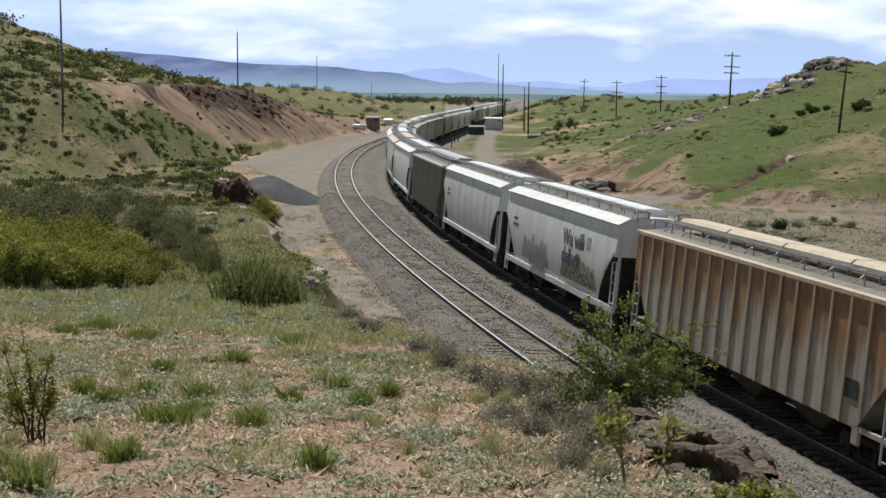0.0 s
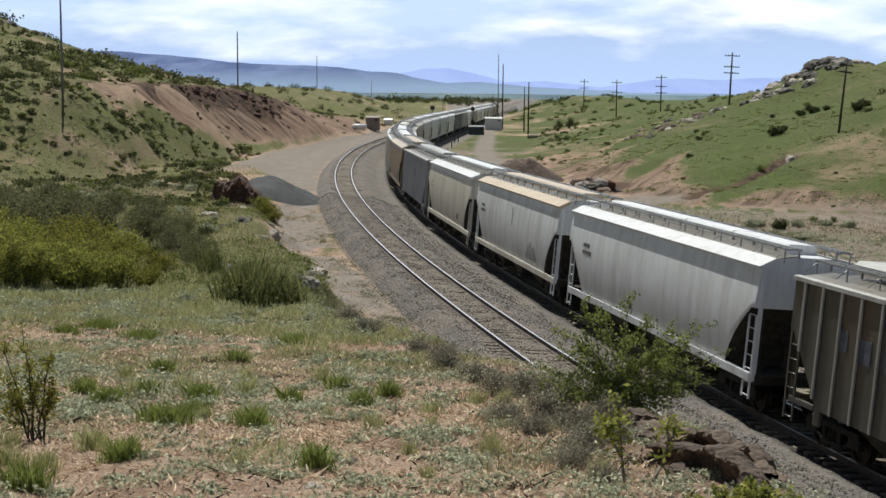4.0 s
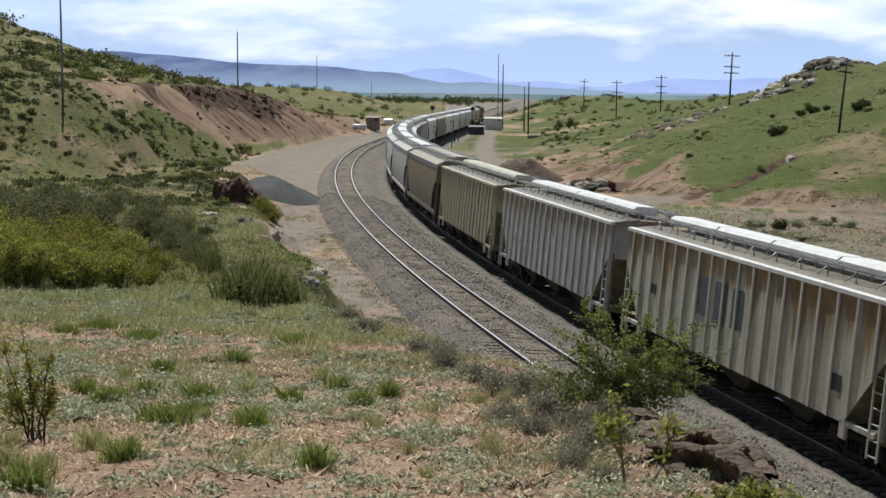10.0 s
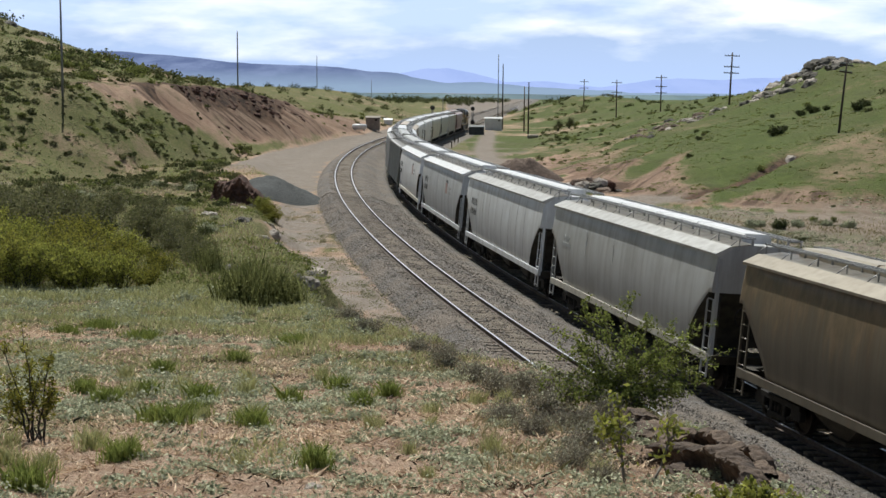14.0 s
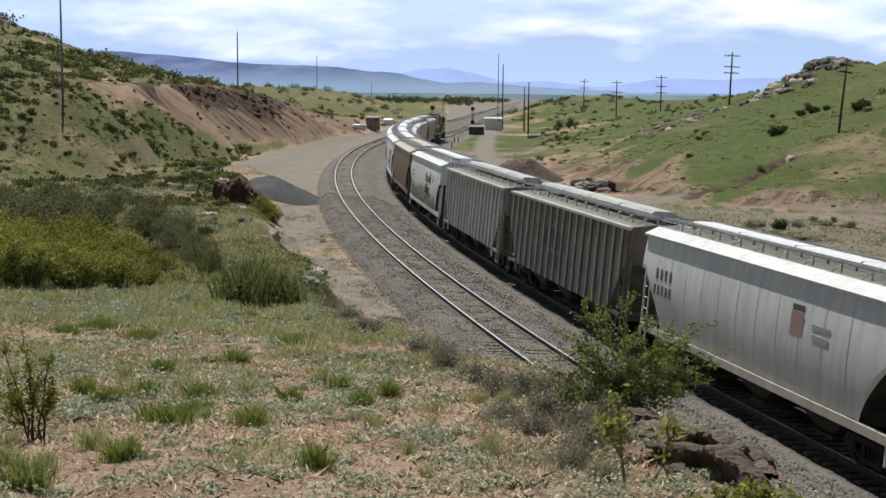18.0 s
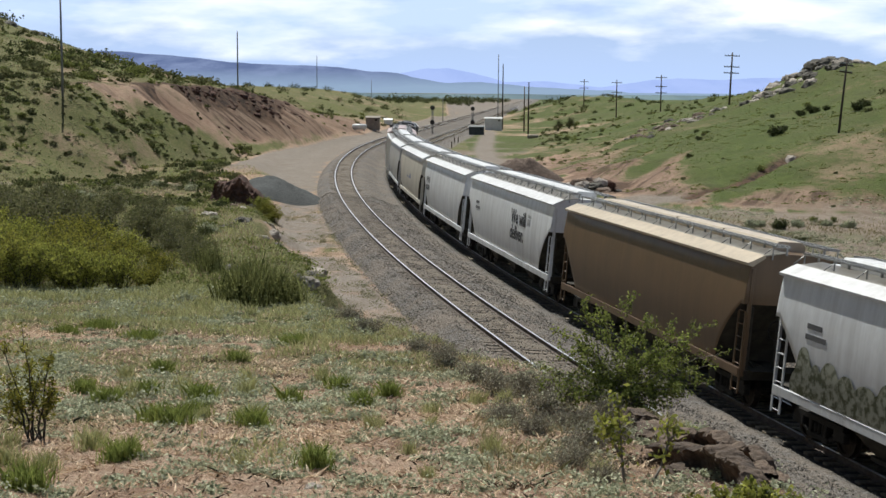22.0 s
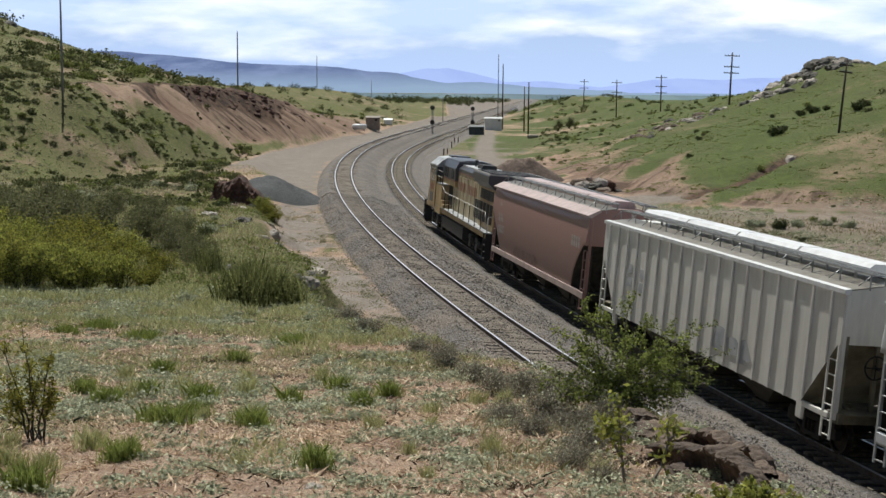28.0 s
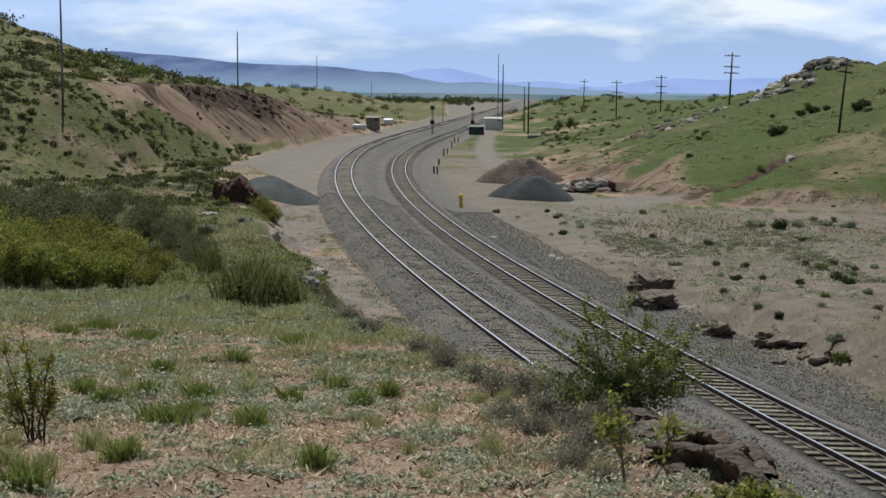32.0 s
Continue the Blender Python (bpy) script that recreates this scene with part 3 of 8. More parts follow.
def build_track(label, off, zc, tie_from, tie_count, wood):
    track = empty("railway_track", label, "railway track", kind="structure")
    s = np.concatenate([np.arange(-70, 200, 1.0), np.arange(200, 1300, 6.0)])
    for side in (-1, 1):
        o = side * 0.7525
        z = zc - CANT * o
        g = off + o
        prof = [(g + 0.070, z - 0.17), (g + 0.070, z - 0.155), (g + 0.012, z - 0.13), (g + 0.012, z - 0.05), (g + 0.036, z - 0.035), (g + 0.036, z - 0.008), (g + 0.027, z),
                (g - 0.027, z), (g - 0.036, z - 0.008), (g - 0.036, z - 0.035), (g - 0.012, z - 0.05), (g - 0.012, z - 0.13), (g - 0.070, z - 0.155), (g - 0.070, z - 0.17)]
        me = sweep("rail", s, prof, [RAIL_SIDE, RAIL_HEAD], smooth=False)
        idx = np.tile(np.array([0] * 5 + [1] * 3 + [0] * 5, np.int32), len(s) - 1)
        me.polygons.foreach_set("material_index", idx)
        part("rail", me, None, track, "steel rail with a polished running surface")
    # ties
    tie_me = bpy.data.meshes.new("tie")
    t = box(-1.3, 1.3, -0.115, 0.115, -0.18, 0.0, bevel=0.012)
    t.to_mesh(tie_me)
    t.free()
    tie_me.materials.append(wood)
    rnd = random.Random(5 + tie_count)

    def tie_pose(k):
        sk = tie_from + 0.5 * k + rnd.uniform(-0.04, 0.04)
        x, y, a = on_line(sk, off + rnd.uniform(-0.05, 0.05))
        return Matrix.Translation((x, y, zc - 0.172 + rnd.uniform(-0.012, 0.006))) @ Matrix.Rotation(-a + rnd.uniform(-0.02, 0.02), 4, "Z") @ Matrix.Rotation(math.atan(CANT), 4, "Y")
    for k in range(tie_count):
        ob = new("tie", tie_me)
        ob.parent = track
        ob.matrix_basis = tie_pose(k)
    verts, faces = [], []
    box_v = np.array([(x, y, z) for z in (-0.18, 0) for y in (-0.115, 0.115) for x in (-1.3, 1.3)])
    box_f = np.array([(4, 5, 7, 6), (0, 1, 5, 4), (2, 6, 7, 3), (0, 4, 6, 2), (1, 3, 7, 5)])
    for n, k in enumerate(range(tie_count, tie_count + 900)):
        m = np.array(tie_pose(k))
        verts.append(box_v @ m[:3, :3].T + m[:3, 3])
        faces.append(box_f + 8 * n)
    part("ties", raw_mesh("ties", np.concatenate(verts), np.concatenate(faces), [wood], False), None, track)["kind"] = "stuff"
    # tie plates and spikes at the rail feet
    bm_v, bm_f, n = [], [], 0
    plate = np.array([(x, y, z) for z in (0, 0.02) for y in (-0.09, 0.09) for x in (-0.17, 0.17)])
    rnd = random.Random(5 + tie_count)
    for k in range(min(tie_count, 300)):
        m = np.array(tie_pose(k))
        for o in (-0.7525, 0.7525):
            bm_v.append((plate + (o, 0, 0)) @ m[:3, :3].T + m[:3, 3])
            bm_f.append(box_f + 8 * n)
            n += 1
    part("tie_plates", raw_mesh("tie_plates", np.concatenate(bm_v), np.concatenate(bm_f), [RAIL_SIDE], False), None, track)["kind"] = "stuff"
    return track


build_track("main railway track with rusty rails on weathered wooden ties", 0.0, 0.0, -22.0, 300, TIE_WOOD)
build_track("second railway track on a raised bed of weathered ties", LEFT_OFF, LEFT_Z, -8.0, 300, TIE_OLD)


def ballast_stones():
    """Single stones over the bed where the line passes nearest."""
    rng = np.random.RandomState(31)
    n = 85000
    s = -24 + 90 * rng.uniform(0, 1, n) ** 1.5
    o = rng.uniform(-8.1, 5.4, n)
    o = np.where(np.abs(o) < 1.8, rng.uniform(1.8, 5.4, n), o)
    x, y, _ = on_line(s, o)
    z = np.maximum(np.interp(o, [p[0] for p in bed], [p[1] for p in bed]), ground_z(x, y))
    c = np.stack([x, y, z + 0.012], 1)
    base = np.array([(1, 0, 0), (0, 1, 0), (-1, 0, 0), (0, -1, 0), (0.1, 0.1, 0.8), (0, 0, -0.7)])
    r = rng.uniform(0.015, 0.038, (n, 1, 1)) * rng.uniform(0.6, 1.3, (n, 6, 1))
    v = c[:, None, :] + base[None] * r + rng.normal(size=(n, 6, 3)) * 0.008
    f = np.array([(0, 1, 4), (1, 2, 4), (2, 3, 4), (3, 0, 4), (1, 0, 5), (2, 1, 5), (3, 2, 5), (0, 3, 5)])
    faces = (np.arange(n)[:, None, None] * 6 + f[None]).reshape(-1, 3)
    m, nt, b = node_mat("loose_ballast_stone")
    geo = nt.nodes.new("ShaderNodeNewGeometry")
    nt.links.new(mix(nt, geo.outputs["Random Per Island"], (0.07, 0.062, 0.052), (0.31, 0.28, 0.245)), b.inputs["Base Color"])
    b.inputs["Roughness"].default_value = 0.9
    tagged(new("ballast_stones", raw_mesh("ballast_stones", v.reshape(-1, 3), faces, [m], False)), "loose grey crushed stones on the track bed", "gravel", kind="stuff")


ballast_stones()
# ---- the train ----
TRAIN = []          # (thing, arc length of its middle at 20 s, half the truck spacing)
SHARED = {}


def shared(key, make):
    """One mesh for all parts that are alike."""
    if key not in SHARED:
        bm = make()
        me = bpy.data.meshes.new(key if isinstance(key, str) else key[0])
        bmesh.ops.recalc_face_normals(bm, faces=bm.faces[:])
        bm.to_mesh(me)
        bm.free()
        SHARED[key] = me
    return SHARED[key]


def piece(name, key, make, material, parent, at=None, label=""):
    me = shared(key, make)
    if not me.materials:
        me.materials.append(material)
    ob = new(name, me)
    ob.parent = parent
    ob.material_slots[0].link = "OBJECT"
    ob.material_slots[0].material = material
    if at is not None:
        ob.matrix_basis = at
    if label:
        ob["label"] = label
    return ob


EAVE = 4.05


def half_width(z, smooth):
    if not smooth:
        return 1.51
    return 1.445 + 0.165 * math.sin(math.pi * min(max((z - 0.9) / 3.5, 0.0), 1.0))


def floor_z(x, length, smooth):
    """Lower edge of the side sheet: the slope sheets rise towards both ends."""
    d = length / 2 - abs(x)
    if smooth:
        t = min(max((1.75 - d) / 1.55, 0.0), 1.0)
        return 1.12 + 1.85 * t ** 0.7
    t = min(max((1.6 - d) / 1.5, 0.0), 1.0)
    return 1.05 + 1.75 * t


def body_mesh(length, smooth):
    bm = bmesh.new()
    h = length / 2
    xs = sorted({round(v, 3) for v in [-h + h * 2 * k / 24 for k in range(25)] + [sgn * (h - d) for sgn in (-1, 1) for d in (0.0, 0.05, 0.12, 0.2, 0.3, 0.45, 0.65, 0.9, 1.15, 1.4, 1.6, 1.75, 2.3, 2.7)]})
    rings = []
    for x in xs:
        z0 = floor_z(x, length, smooth)
        ring = []
        left = [z0 + (EAVE - z0) * k / 8 for k in range(9)]
        for z in left:
            ring.append((x, half_width(z, smooth), z))
        top = [(1.2, EAVE + 0.22), (0.6, EAVE + 0.33)] if smooth else [(1.2, EAVE + 0.05), (0.6, EAVE + 0.15)]
        ring += [(x, y, z) for y, z in top] + [(x, -y, z) for y, z in top[::-1]]
        for z in left[::-1]:
            ring.append((x, -half_width(z, smooth), z))
        rings.append([bm.verts.new(p) for p in ring])
    n = len(rings[0])
    for a, b in zip(rings, rings[1:]):
        for i in range(n):
            f = bm.faces.new((a[i], a[(i + 1) % n], b[(i + 1) % n], b[i]))
            f.smooth = smooth and i < 8 or smooth and 12 < i < 21
            # undersides get the dark colour that stands for grime and shade
            if i == n - 1:
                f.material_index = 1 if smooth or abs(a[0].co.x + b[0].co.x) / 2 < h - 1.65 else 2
    bm.faces.new(rings[0])
    bm.faces.new(rings[-1][::-1])
    return bm


def strip_mesh(length, prof, thick=0.0):
    """A closed bar of that cross-section (y, z) along x."""
    bm = bmesh.new()
    a = [bm.verts.new((-length / 2, y, z)) for y, z in prof]
    b = [bm.verts.new((length / 2, y, z)) for y, z in prof]
    n = len(prof)
    for i in range(n):
        bm.faces.new((a[i], a[(i + 1) % n], b[(i + 1) % n], b[i]))
    bm.faces.new(a)
    bm.faces.new(b[::-1])
    return bm


def wheel_mesh(r=0.457):
    bm = bmesh.new()
    prof = [(0.0, 0.06), (0.12, 0.06), (0.14, 0.02), (r - 0.09, 0.0), (r - 0.07, 0.055), (r, 0.06), (r + 0.005, -0.06), (r + 0.028, -0.07), (r + 0.02, -0.1), (r - 0.07, -0.095), (0.15, -0.05), (0.12, -0.09), (0.0, -0.09)]
    n = 20
    rings = [[bm.verts.new((math.cos(k * math.tau / n) * p, w, math.sin(k * math.tau / n) * p)) for p, w in prof[1:-1]] for k in range(n)]
    for k in range(n):
        a, b = rings[k], rings[(k + 1) % n]
        for i in range(len(a) - 1):
            bm.faces.new((a[i], a[i + 1], b[i + 1], b[i]))
    bm.faces.new([rg[0] for rg in rings])
    bm.faces.new([rg[-1] for rg in rings[::-1]])
    return bm


def side_frame_mesh():
    bm = bmesh.new()
    for x0, x1, z0, z1 in ((-1.15, 1.15, 0.62, 0.78), (-1.22, -0.72, 0.38, 0.66), (0.72, 1.22, 0.38, 0.66), (-0.42, -0.28, 0.3, 0.66), (0.28, 0.42, 0.3, 0.66), (-0.5, 0.5, 0.2, 0.34)):
        add_box(bm, x0, x1, -0.09, 0.09, z0, z1, bevel=0.02)
    add_tube(bm, (-0.85, 0, 0.45), (-0.4, 0, 0.27), 0.07, 5)
    add_tube(bm, (0.85, 0, 0.45), (0.4, 0, 0.27), 0.07, 5)
    for x in (-0.18, 0.0, 0.18):
        add_tube(bm, (x, 0, 0.34), (x, 0, 0.62), 0.06, 8)
    return bm


def truck(parent, x):
    t = piece("truck", "bolster", lambda: box(-0.22, 0.22, -1.0, 1.0, 0.38, 0.72, bevel=0.03), STEEL_DARK, parent, pose(x, 0, 0))
    for side in (-1, 1):
        piece("side_frame", "side_frame", side_frame_mesh, STEEL_DARK, t, pose(0, side * 1.0, 0))
        for dx in (-0.89, 0.89):
            piece("wheel", "wheel", wheel_mesh, WHEEL_STEEL, t, pose(dx, side * 0.76, 0.457, 0, 0, 0 if side > 0 else 180))
    for dx in (-0.89, 0.89):
        piece("axle", "axle", lambda: tube((0, -0.75, 0), (0, 0.75, 0), 0.08, 10), WHEEL_STEEL, t, pose(dx, 0, 0.457))
    return t


def ladder_mesh(z0, z1, w=0.42):
    bm = bmesh.new()
    for x in (-w / 2, w / 2):
        add_box(bm, x - 0.03, x + 0.03, -0.02, 0.02, z0, z1)
    k = int((z1 - z0) / 0.36)
    for i in range(k + 1):
        add_tube(bm, (-w / 2, 0, z0 + 0.08 + i * 0.36), (w / 2, 0, z0 + 0.08 + i * 0.36), 0.018, 5)
    return bm


def board_mesh(length):
    """A roof walkway of open grating on brackets."""
    bm = bmesh.new()
    for y in (0.0, 0.14, 0.28, 0.42):
        add_box(bm, -length / 2, length / 2, y - 0.02, y + 0.02, 0.0, 0.045)
    n = int(length / 0.6)
    for i in range(n + 1):
        x = -length / 2 + length * i / n
        add_box(bm, x - 0.02, x + 0.02, 0.0, 0.42, -0.01, 0.02)
    n = int(length / 1.35)
    for i in range(n + 1):
        x = -length / 2 + 0.1 + (length - 0.2) * i / n
        add_box(bm, x - 0.015, x + 0.015, 0.41, 0.44, -0.36, 0.02)
        add_tube(bm, (x, 0.43, -0.02), (x + 0.12, 0.66, -0.27), 0.012, 4)
        add_box(bm, x - 0.025, x + 0.025, 0.0, 0.05, -0.22, 0.02)
    return bm


def bay_mesh():
    bm = bmesh.new()
    top = [bm.verts.new(p) for p in ((-1.75, -1.4, 1.25), (1.75, -1.4, 1.25), (1.75, 1.4, 1.25), (-1.75, 1.4, 1.25))]
    low = [bm.verts.new(p) for p in ((-0.3, -0.9, 0.42), (0.3, -0.9, 0.42), (0.3, 0.9, 0.42), (-0.3, 0.9, 0.42))]
    for i in range(4):
        bm.faces.new((top[i], top[(i + 1) % 4], low[(i + 1) % 4], low[i]))
    bm.faces.new(low)
    bm.faces.new(top[::-1])
    add_box(bm, -0.4, 0.4, -1.0, 1.0, 0.30, 0.42, bevel=0.02)
    return bm


def coupler_mesh():
    bm = bmesh.new()
    add_box(bm, 0.0, 0.62, -0.09, 0.09, 0.78, 0.95, bevel=0.02)
    add_box(bm, 0.55, 0.92, -0.17, 0.17, 0.72, 1.0, bevel=0.05)
    return bm


def hose_mesh():
    bm = bmesh.new()
    pts = [Vector((0.1 + 0.75 * k / 6, 0.35 - 0.3 * k / 6, 0.9 - 0.38 * math.sin(math.pi * k / 6))) for k in range(7)]
    for a, b in zip(pts, pts[1:]):
        add_tube(bm, a, b, 0.028, 6)
    return bm


def end_frame_mesh(top):
    """Posts, braces and the end sill under one slope sheet; the end lies at x = 0."""
    bm = bmesh.new()
    add_box(bm, -0.12, 0.10, -1.42, 1.42, 0.92, 1.18, bevel=0.02)
    for y in (-1.36, 1.36):
        add_box(bm, -0.10, 0.02, y - 0.06, y + 0.06, 1.1, top)
    for y in (-0.5, 0.5):
        add_box(bm, -0.12, -0.02, y - 0.05, y + 0.05, 1.1, top - 0.1)
    add_box(bm, -2.6, -0.1, -0.32, 0.32, 0.86, 1.1)
    add_box(bm, -0.5, 0.35, -1.3, 1.3, 1.18, 1.21)
    for y in (-1.0, 1.0):
        add_tube(bm, (-0.1, y, 1.15), (-1.9, y, 1.75), 0.05, 5)
    return bm


def brake_wheel_mesh():
    bm = bmesh.new()
    n = 14
    for k in range(n):
        a, b = k * math.tau / n, (k + 1) * math.tau / n
        add_tube(bm, (0, math.cos(a) * 0.28, math.sin(a) * 0.28), (0, math.cos(b) * 0.28, math.sin(b) * 0.28), 0.022, 5)
    for k in range(4):
        add_tube(bm, (0, 0, 0), (0, math.cos(k * math.pi / 2) * 0.28, math.sin(k * math.pi / 2) * 0.28), 0.016, 4)
    add_tube(bm, (-0.15, 0, 0), (0.05, 0, 0), 0.04, 6)
    return bm


def side_text(parent, words, x, z, size, material, smooth=True, bold=True):
    """Lettering painted on both long sides, read from outside."""
    cu = bpy.data.curves.new("lettering", "FONT")
    cu.body, cu.size, cu.extrude, cu.offset = words, size, 0.004, size * (0.022 if bold else 0.0)
    cu.space_line = 0.82
    cu.align_x = "LEFT"
    tmp = bpy.data.objects.new("lettering", cu)
    me = bpy.data.meshes.new_from_object(tmp)
    bpy.data.objects.remove(tmp)
    me.materials.append(material)
    for side in (1, -1):
        ob = new("lettering", me)
        ob.parent = parent
        y = half_width(z, smooth) + 0.012
        ob.matrix_basis = Matrix.Translation((side * x, side * y, z)) @ Matrix(((-side, 0, 0, 0), (0, 0, side, 0), (0, 1, 0, 0), (0, 0, 0, 1)))
        ob["label"] = "painted slogan lettering"


def bars(parent, spots, material, name="marking", smooth=True):
    """Plain bars that stand for small painted writing: x from the middle, z, width, height."""
    for x, z, w, h in spots:
        me = shared(("marking", w, h), lambda: box(-w / 2, w / 2, -0.004, 0.004, -h / 2, h / 2))
        if not me.materials:
            me.materials.append(material)
        for side in (1, -1):
            ob = new(name, me)
            ob.parent = parent
            ob.matrix_basis = pose(x, side * (half_width(z, smooth) + (0.008 if smooth else 0.012)), z)
            ob.material_slots[0].link = "OBJECT"
            ob.material_slots[0].material = material


def scrawl_mesh(seed, w, h, smooth):
    """A sprayed band of blunt letter shapes that lies on the side sheet."""
    rnd = random.Random(seed)
    bm = bmesh.new()
    rows = 6
    letters, x = [], -w / 2
    while x < w / 2:
        wide = rnd.uniform(0.5, 1.0)
        letters.append((x + wide / 2, wide * 0.56, rnd.uniform(0.62, 1.0)))
        x += wide
    prev = None
    n = int(w / 0.08)
    for i in range(n + 1):
        x = -w / 2 + w * i / n
        high = 0.0
        for cx, half, top in letters:
            u = abs(x - cx) / half
            if u < 1:
                high = max(high, top * (0.45 + 0.55 * math.sqrt(1 - u ** 2.4)))
        high *= min(1.0, 0.3 + (w / 2 - abs(x)) / 0.5)
        col = []
        for k in range(rows):
            z = h * max(high, 0.12) * k / (rows - 1)
            col.append(bm.verts.new((x, half_width(1.45 + z, smooth) + 0.008, z)))
        if prev:
            for k in range(rows - 1):
                bm.faces.new((prev[k], col[k], col[k + 1], prev[k + 1]))
        prev = col
    return bm


def hopper_car(near, far, smooth, skin, roof_skin, label, sill=None, hatch=None, frame_mat=None):
    """One covered hopper between two coupler faces (arc lengths at 20 s)."""
    pitch = far - near
    L = round(pitch - 1.75, 1)
    car = empty("hopper_car", label, "hopper car", "cars of the grain train")
    hatch = hatch or (ROOF_WHITE if smooth and roof_skin is ROOF_GREY else roof_skin)
    frame_mat = frame_mat or skin
    body = piece("body", ("body", L, smooth), lambda: body_mesh(L, smooth), skin, car)
    if len(body.data.materials) < 2:
        body.data.materials.append(BAY_GRIME_SHADE)
        body.data.materials.append(SLOPE_GRIME)
    # eaves and roof sheets
    for side in (1, -1):
        if smooth:
            prof = [(side * 1.48, EAVE - 0.05), (side * 1.61, EAVE - 0.03), (side * 1.62, EAVE + 0.04), (side * 1.16, EAVE + 0.28), (side * 1.12, EAVE + 0.20)]
        else:
            prof = [(side * 1.46, EAVE - 0.07), (side * 1.57, EAVE - 0.05), (side * 1.57, EAVE + 0.05), (side * 1.40, EAVE + 0.075), (side * 1.40, EAVE + 0.02)]
        sheet = [(1.38, EAVE + 0.03), (0.47, EAVE + 0.165), (0.47, EAVE + 0.19), (1.38, EAVE + 0.055)] if not smooth else [(1.13, EAVE + 0.24), (0.47, EAVE + 0.35), (0.47, EAVE + 0.37), (1.13, EAVE + 0.265)]
        piece("roof_sheet", ("roof_sheet", L, smooth, side), lambda: strip_mesh(L - 0.02, [(side * y, z) for y, z in sheet]), ROOF_DUST, car, label="dusty roof sheet")
        piece("roof_edge", ("roof_edge", L, smooth, side), lambda: strip_mesh(L + 0.08, prof), roof_skin, car)
        top = EAVE + (0.52 if smooth else 0.42)
        piece("running_board", ("running_board", L, smooth), lambda: board_mesh(L + 0.3), GALV, car, pose(0, side * 0.52, top, 0, 0, 0 if side > 0 else 180))
        for end in (1, -1):
            piece("ladder", ("ladder", smooth), lambda: ladder_mesh(0.52, 2.75 if smooth else 3.0), frame_mat, car, pose(end * (L / 2 - 0.28), side * 1.49, 0))
            if not smooth:
                piece("jacking_pad", ("jacking_pad",), lambda: box(-0.17, 0.17, -0.05, 0.05, 0.66, 1.14, bevel=0.04), frame_mat, car, pose(end * (L / 2 - 1.62), side * 1.46, 0))
                piece("end_sill", ("end_sill",), lambda: box(-0.6, 0.6, -0.05, 0.05, 0.99, 1.13, bevel=0.015), frame_mat, car, pose(end * (L / 2 - 0.85), side * 1.46, 0))
            piece("corner_post", ("corner_post",), lambda: box(-0.05, 0.05, -0.05, 0.05, 1.0, EAVE - 0.1, bevel=0.01), frame_mat, car, pose(end * (L / 2 - 0.02), side * 1.43, 0))
        if sill is not None:
            piece("side_sill", ("side_sill", L), lambda: box(-L / 2 + 0.1, L / 2 - 0.1, -0.06, 0.06, 0.98, 1.22, bevel=0.015), sill, car, pose(0, side * 1.47, 0))
    for k in range(4):
        w = (L - 1.6) / 4
        x = -(L - 1.6) / 2 + w * (k + 0.5)
        piece("hatch_cover", ("hatch_cover", L), lambda: strip_mesh(w - 0.12, [(-0.46, EAVE + 0.30), (-0.46, EAVE + 0.50), (-0.34, EAVE + 0.60), (0.34, EAVE + 0.60), (0.46, EAVE + 0.50), (0.46, EAVE + 0.30)]), hatch, car, pose(x, 0, 0))
    for k in range(3):
        piece("hopper_bay", "hopper_bay", bay_mesh, BAY_GRIME_SHADE, car, pose((k - 1) * 3.6, 0, 0))
    for end in (1, -1):
        turn = 0 if end > 0 else 180
        piece("end_frame", ("end_frame", smooth), lambda: end_frame_mesh(2.9 if smooth else 3.0), BAY_GRIME_SHADE if smooth else SLOPE_GRIME, car, pose(end * L / 2, 0, 0, 0, 0, turn))
        piece("coupler", "coupler", coupler_mesh, STEEL_DARK, car, pose(end * (L / 2 - 0.04), 0, 0, 0, 0, turn))
        piece("brake_hose", "brake_hose", hose_mesh, STEEL_DARK, car, pose(end * (L / 2 - 0.02), 0, 0, 0, 0, turn))
        truck(car, end * (L / 2 - 1.7))
    piece("brake_wheel", "brake_wheel", brake_wheel_mesh, STEEL_DARK, car, pose(-L / 2 - 0.12, 0.6, 2.3))
    if not smooth:
        n = 18
        for k in range(n):
            x = -L / 2 + 0.55 + (L - 1.1) * k / (n - 1)
            z0 = round(floor_z(x, L, False), 2)
            for side in (1, -1):
                piece("rib", ("rib", z0), lambda: box(-0.05, 0.05, 0.0, 0.062, z0, EAVE - 0.06, bevel=0.015), RIB_LIT_PAINT[skin.name], car, pose(x, side * 1.507, 0, 0, 0, 0 if side > 0 else 180))
    TRAIN.append((car, (near + far) / 2, L / 2 - 1.7))
    return car


# grime and the shade under the cars, both put into this dark colour
BAY_GRIME_SHADE = surface("grimy_shaded_bay", (0.062, 0.054, 0.040), (0.02, 0.017, 0.013), 2.5, 0.85, 0.1, 18, 0.3)
SLOPE_GRIME = surface("dirty_slope_sheet", (0.25, 0.225, 0.15), (0.085, 0.07, 0.042), 1.1, 0.8, 0.0, 15, 0.2)
WHITE = paint("white_paint", (0.80, 0.815, 0.825), amount=0.24, rusty=0.05)
WHITE_B = paint("pale_grey_paint", (0.71, 0.73, 0.74), amount=0.35, rusty=0.08)
SILVER_WHITE = paint("silver_white_paint", (0.51, 0.53, 0.545), dirt=(0.12, 0.115, 0.10), amount=0.4, rusty=0.05)
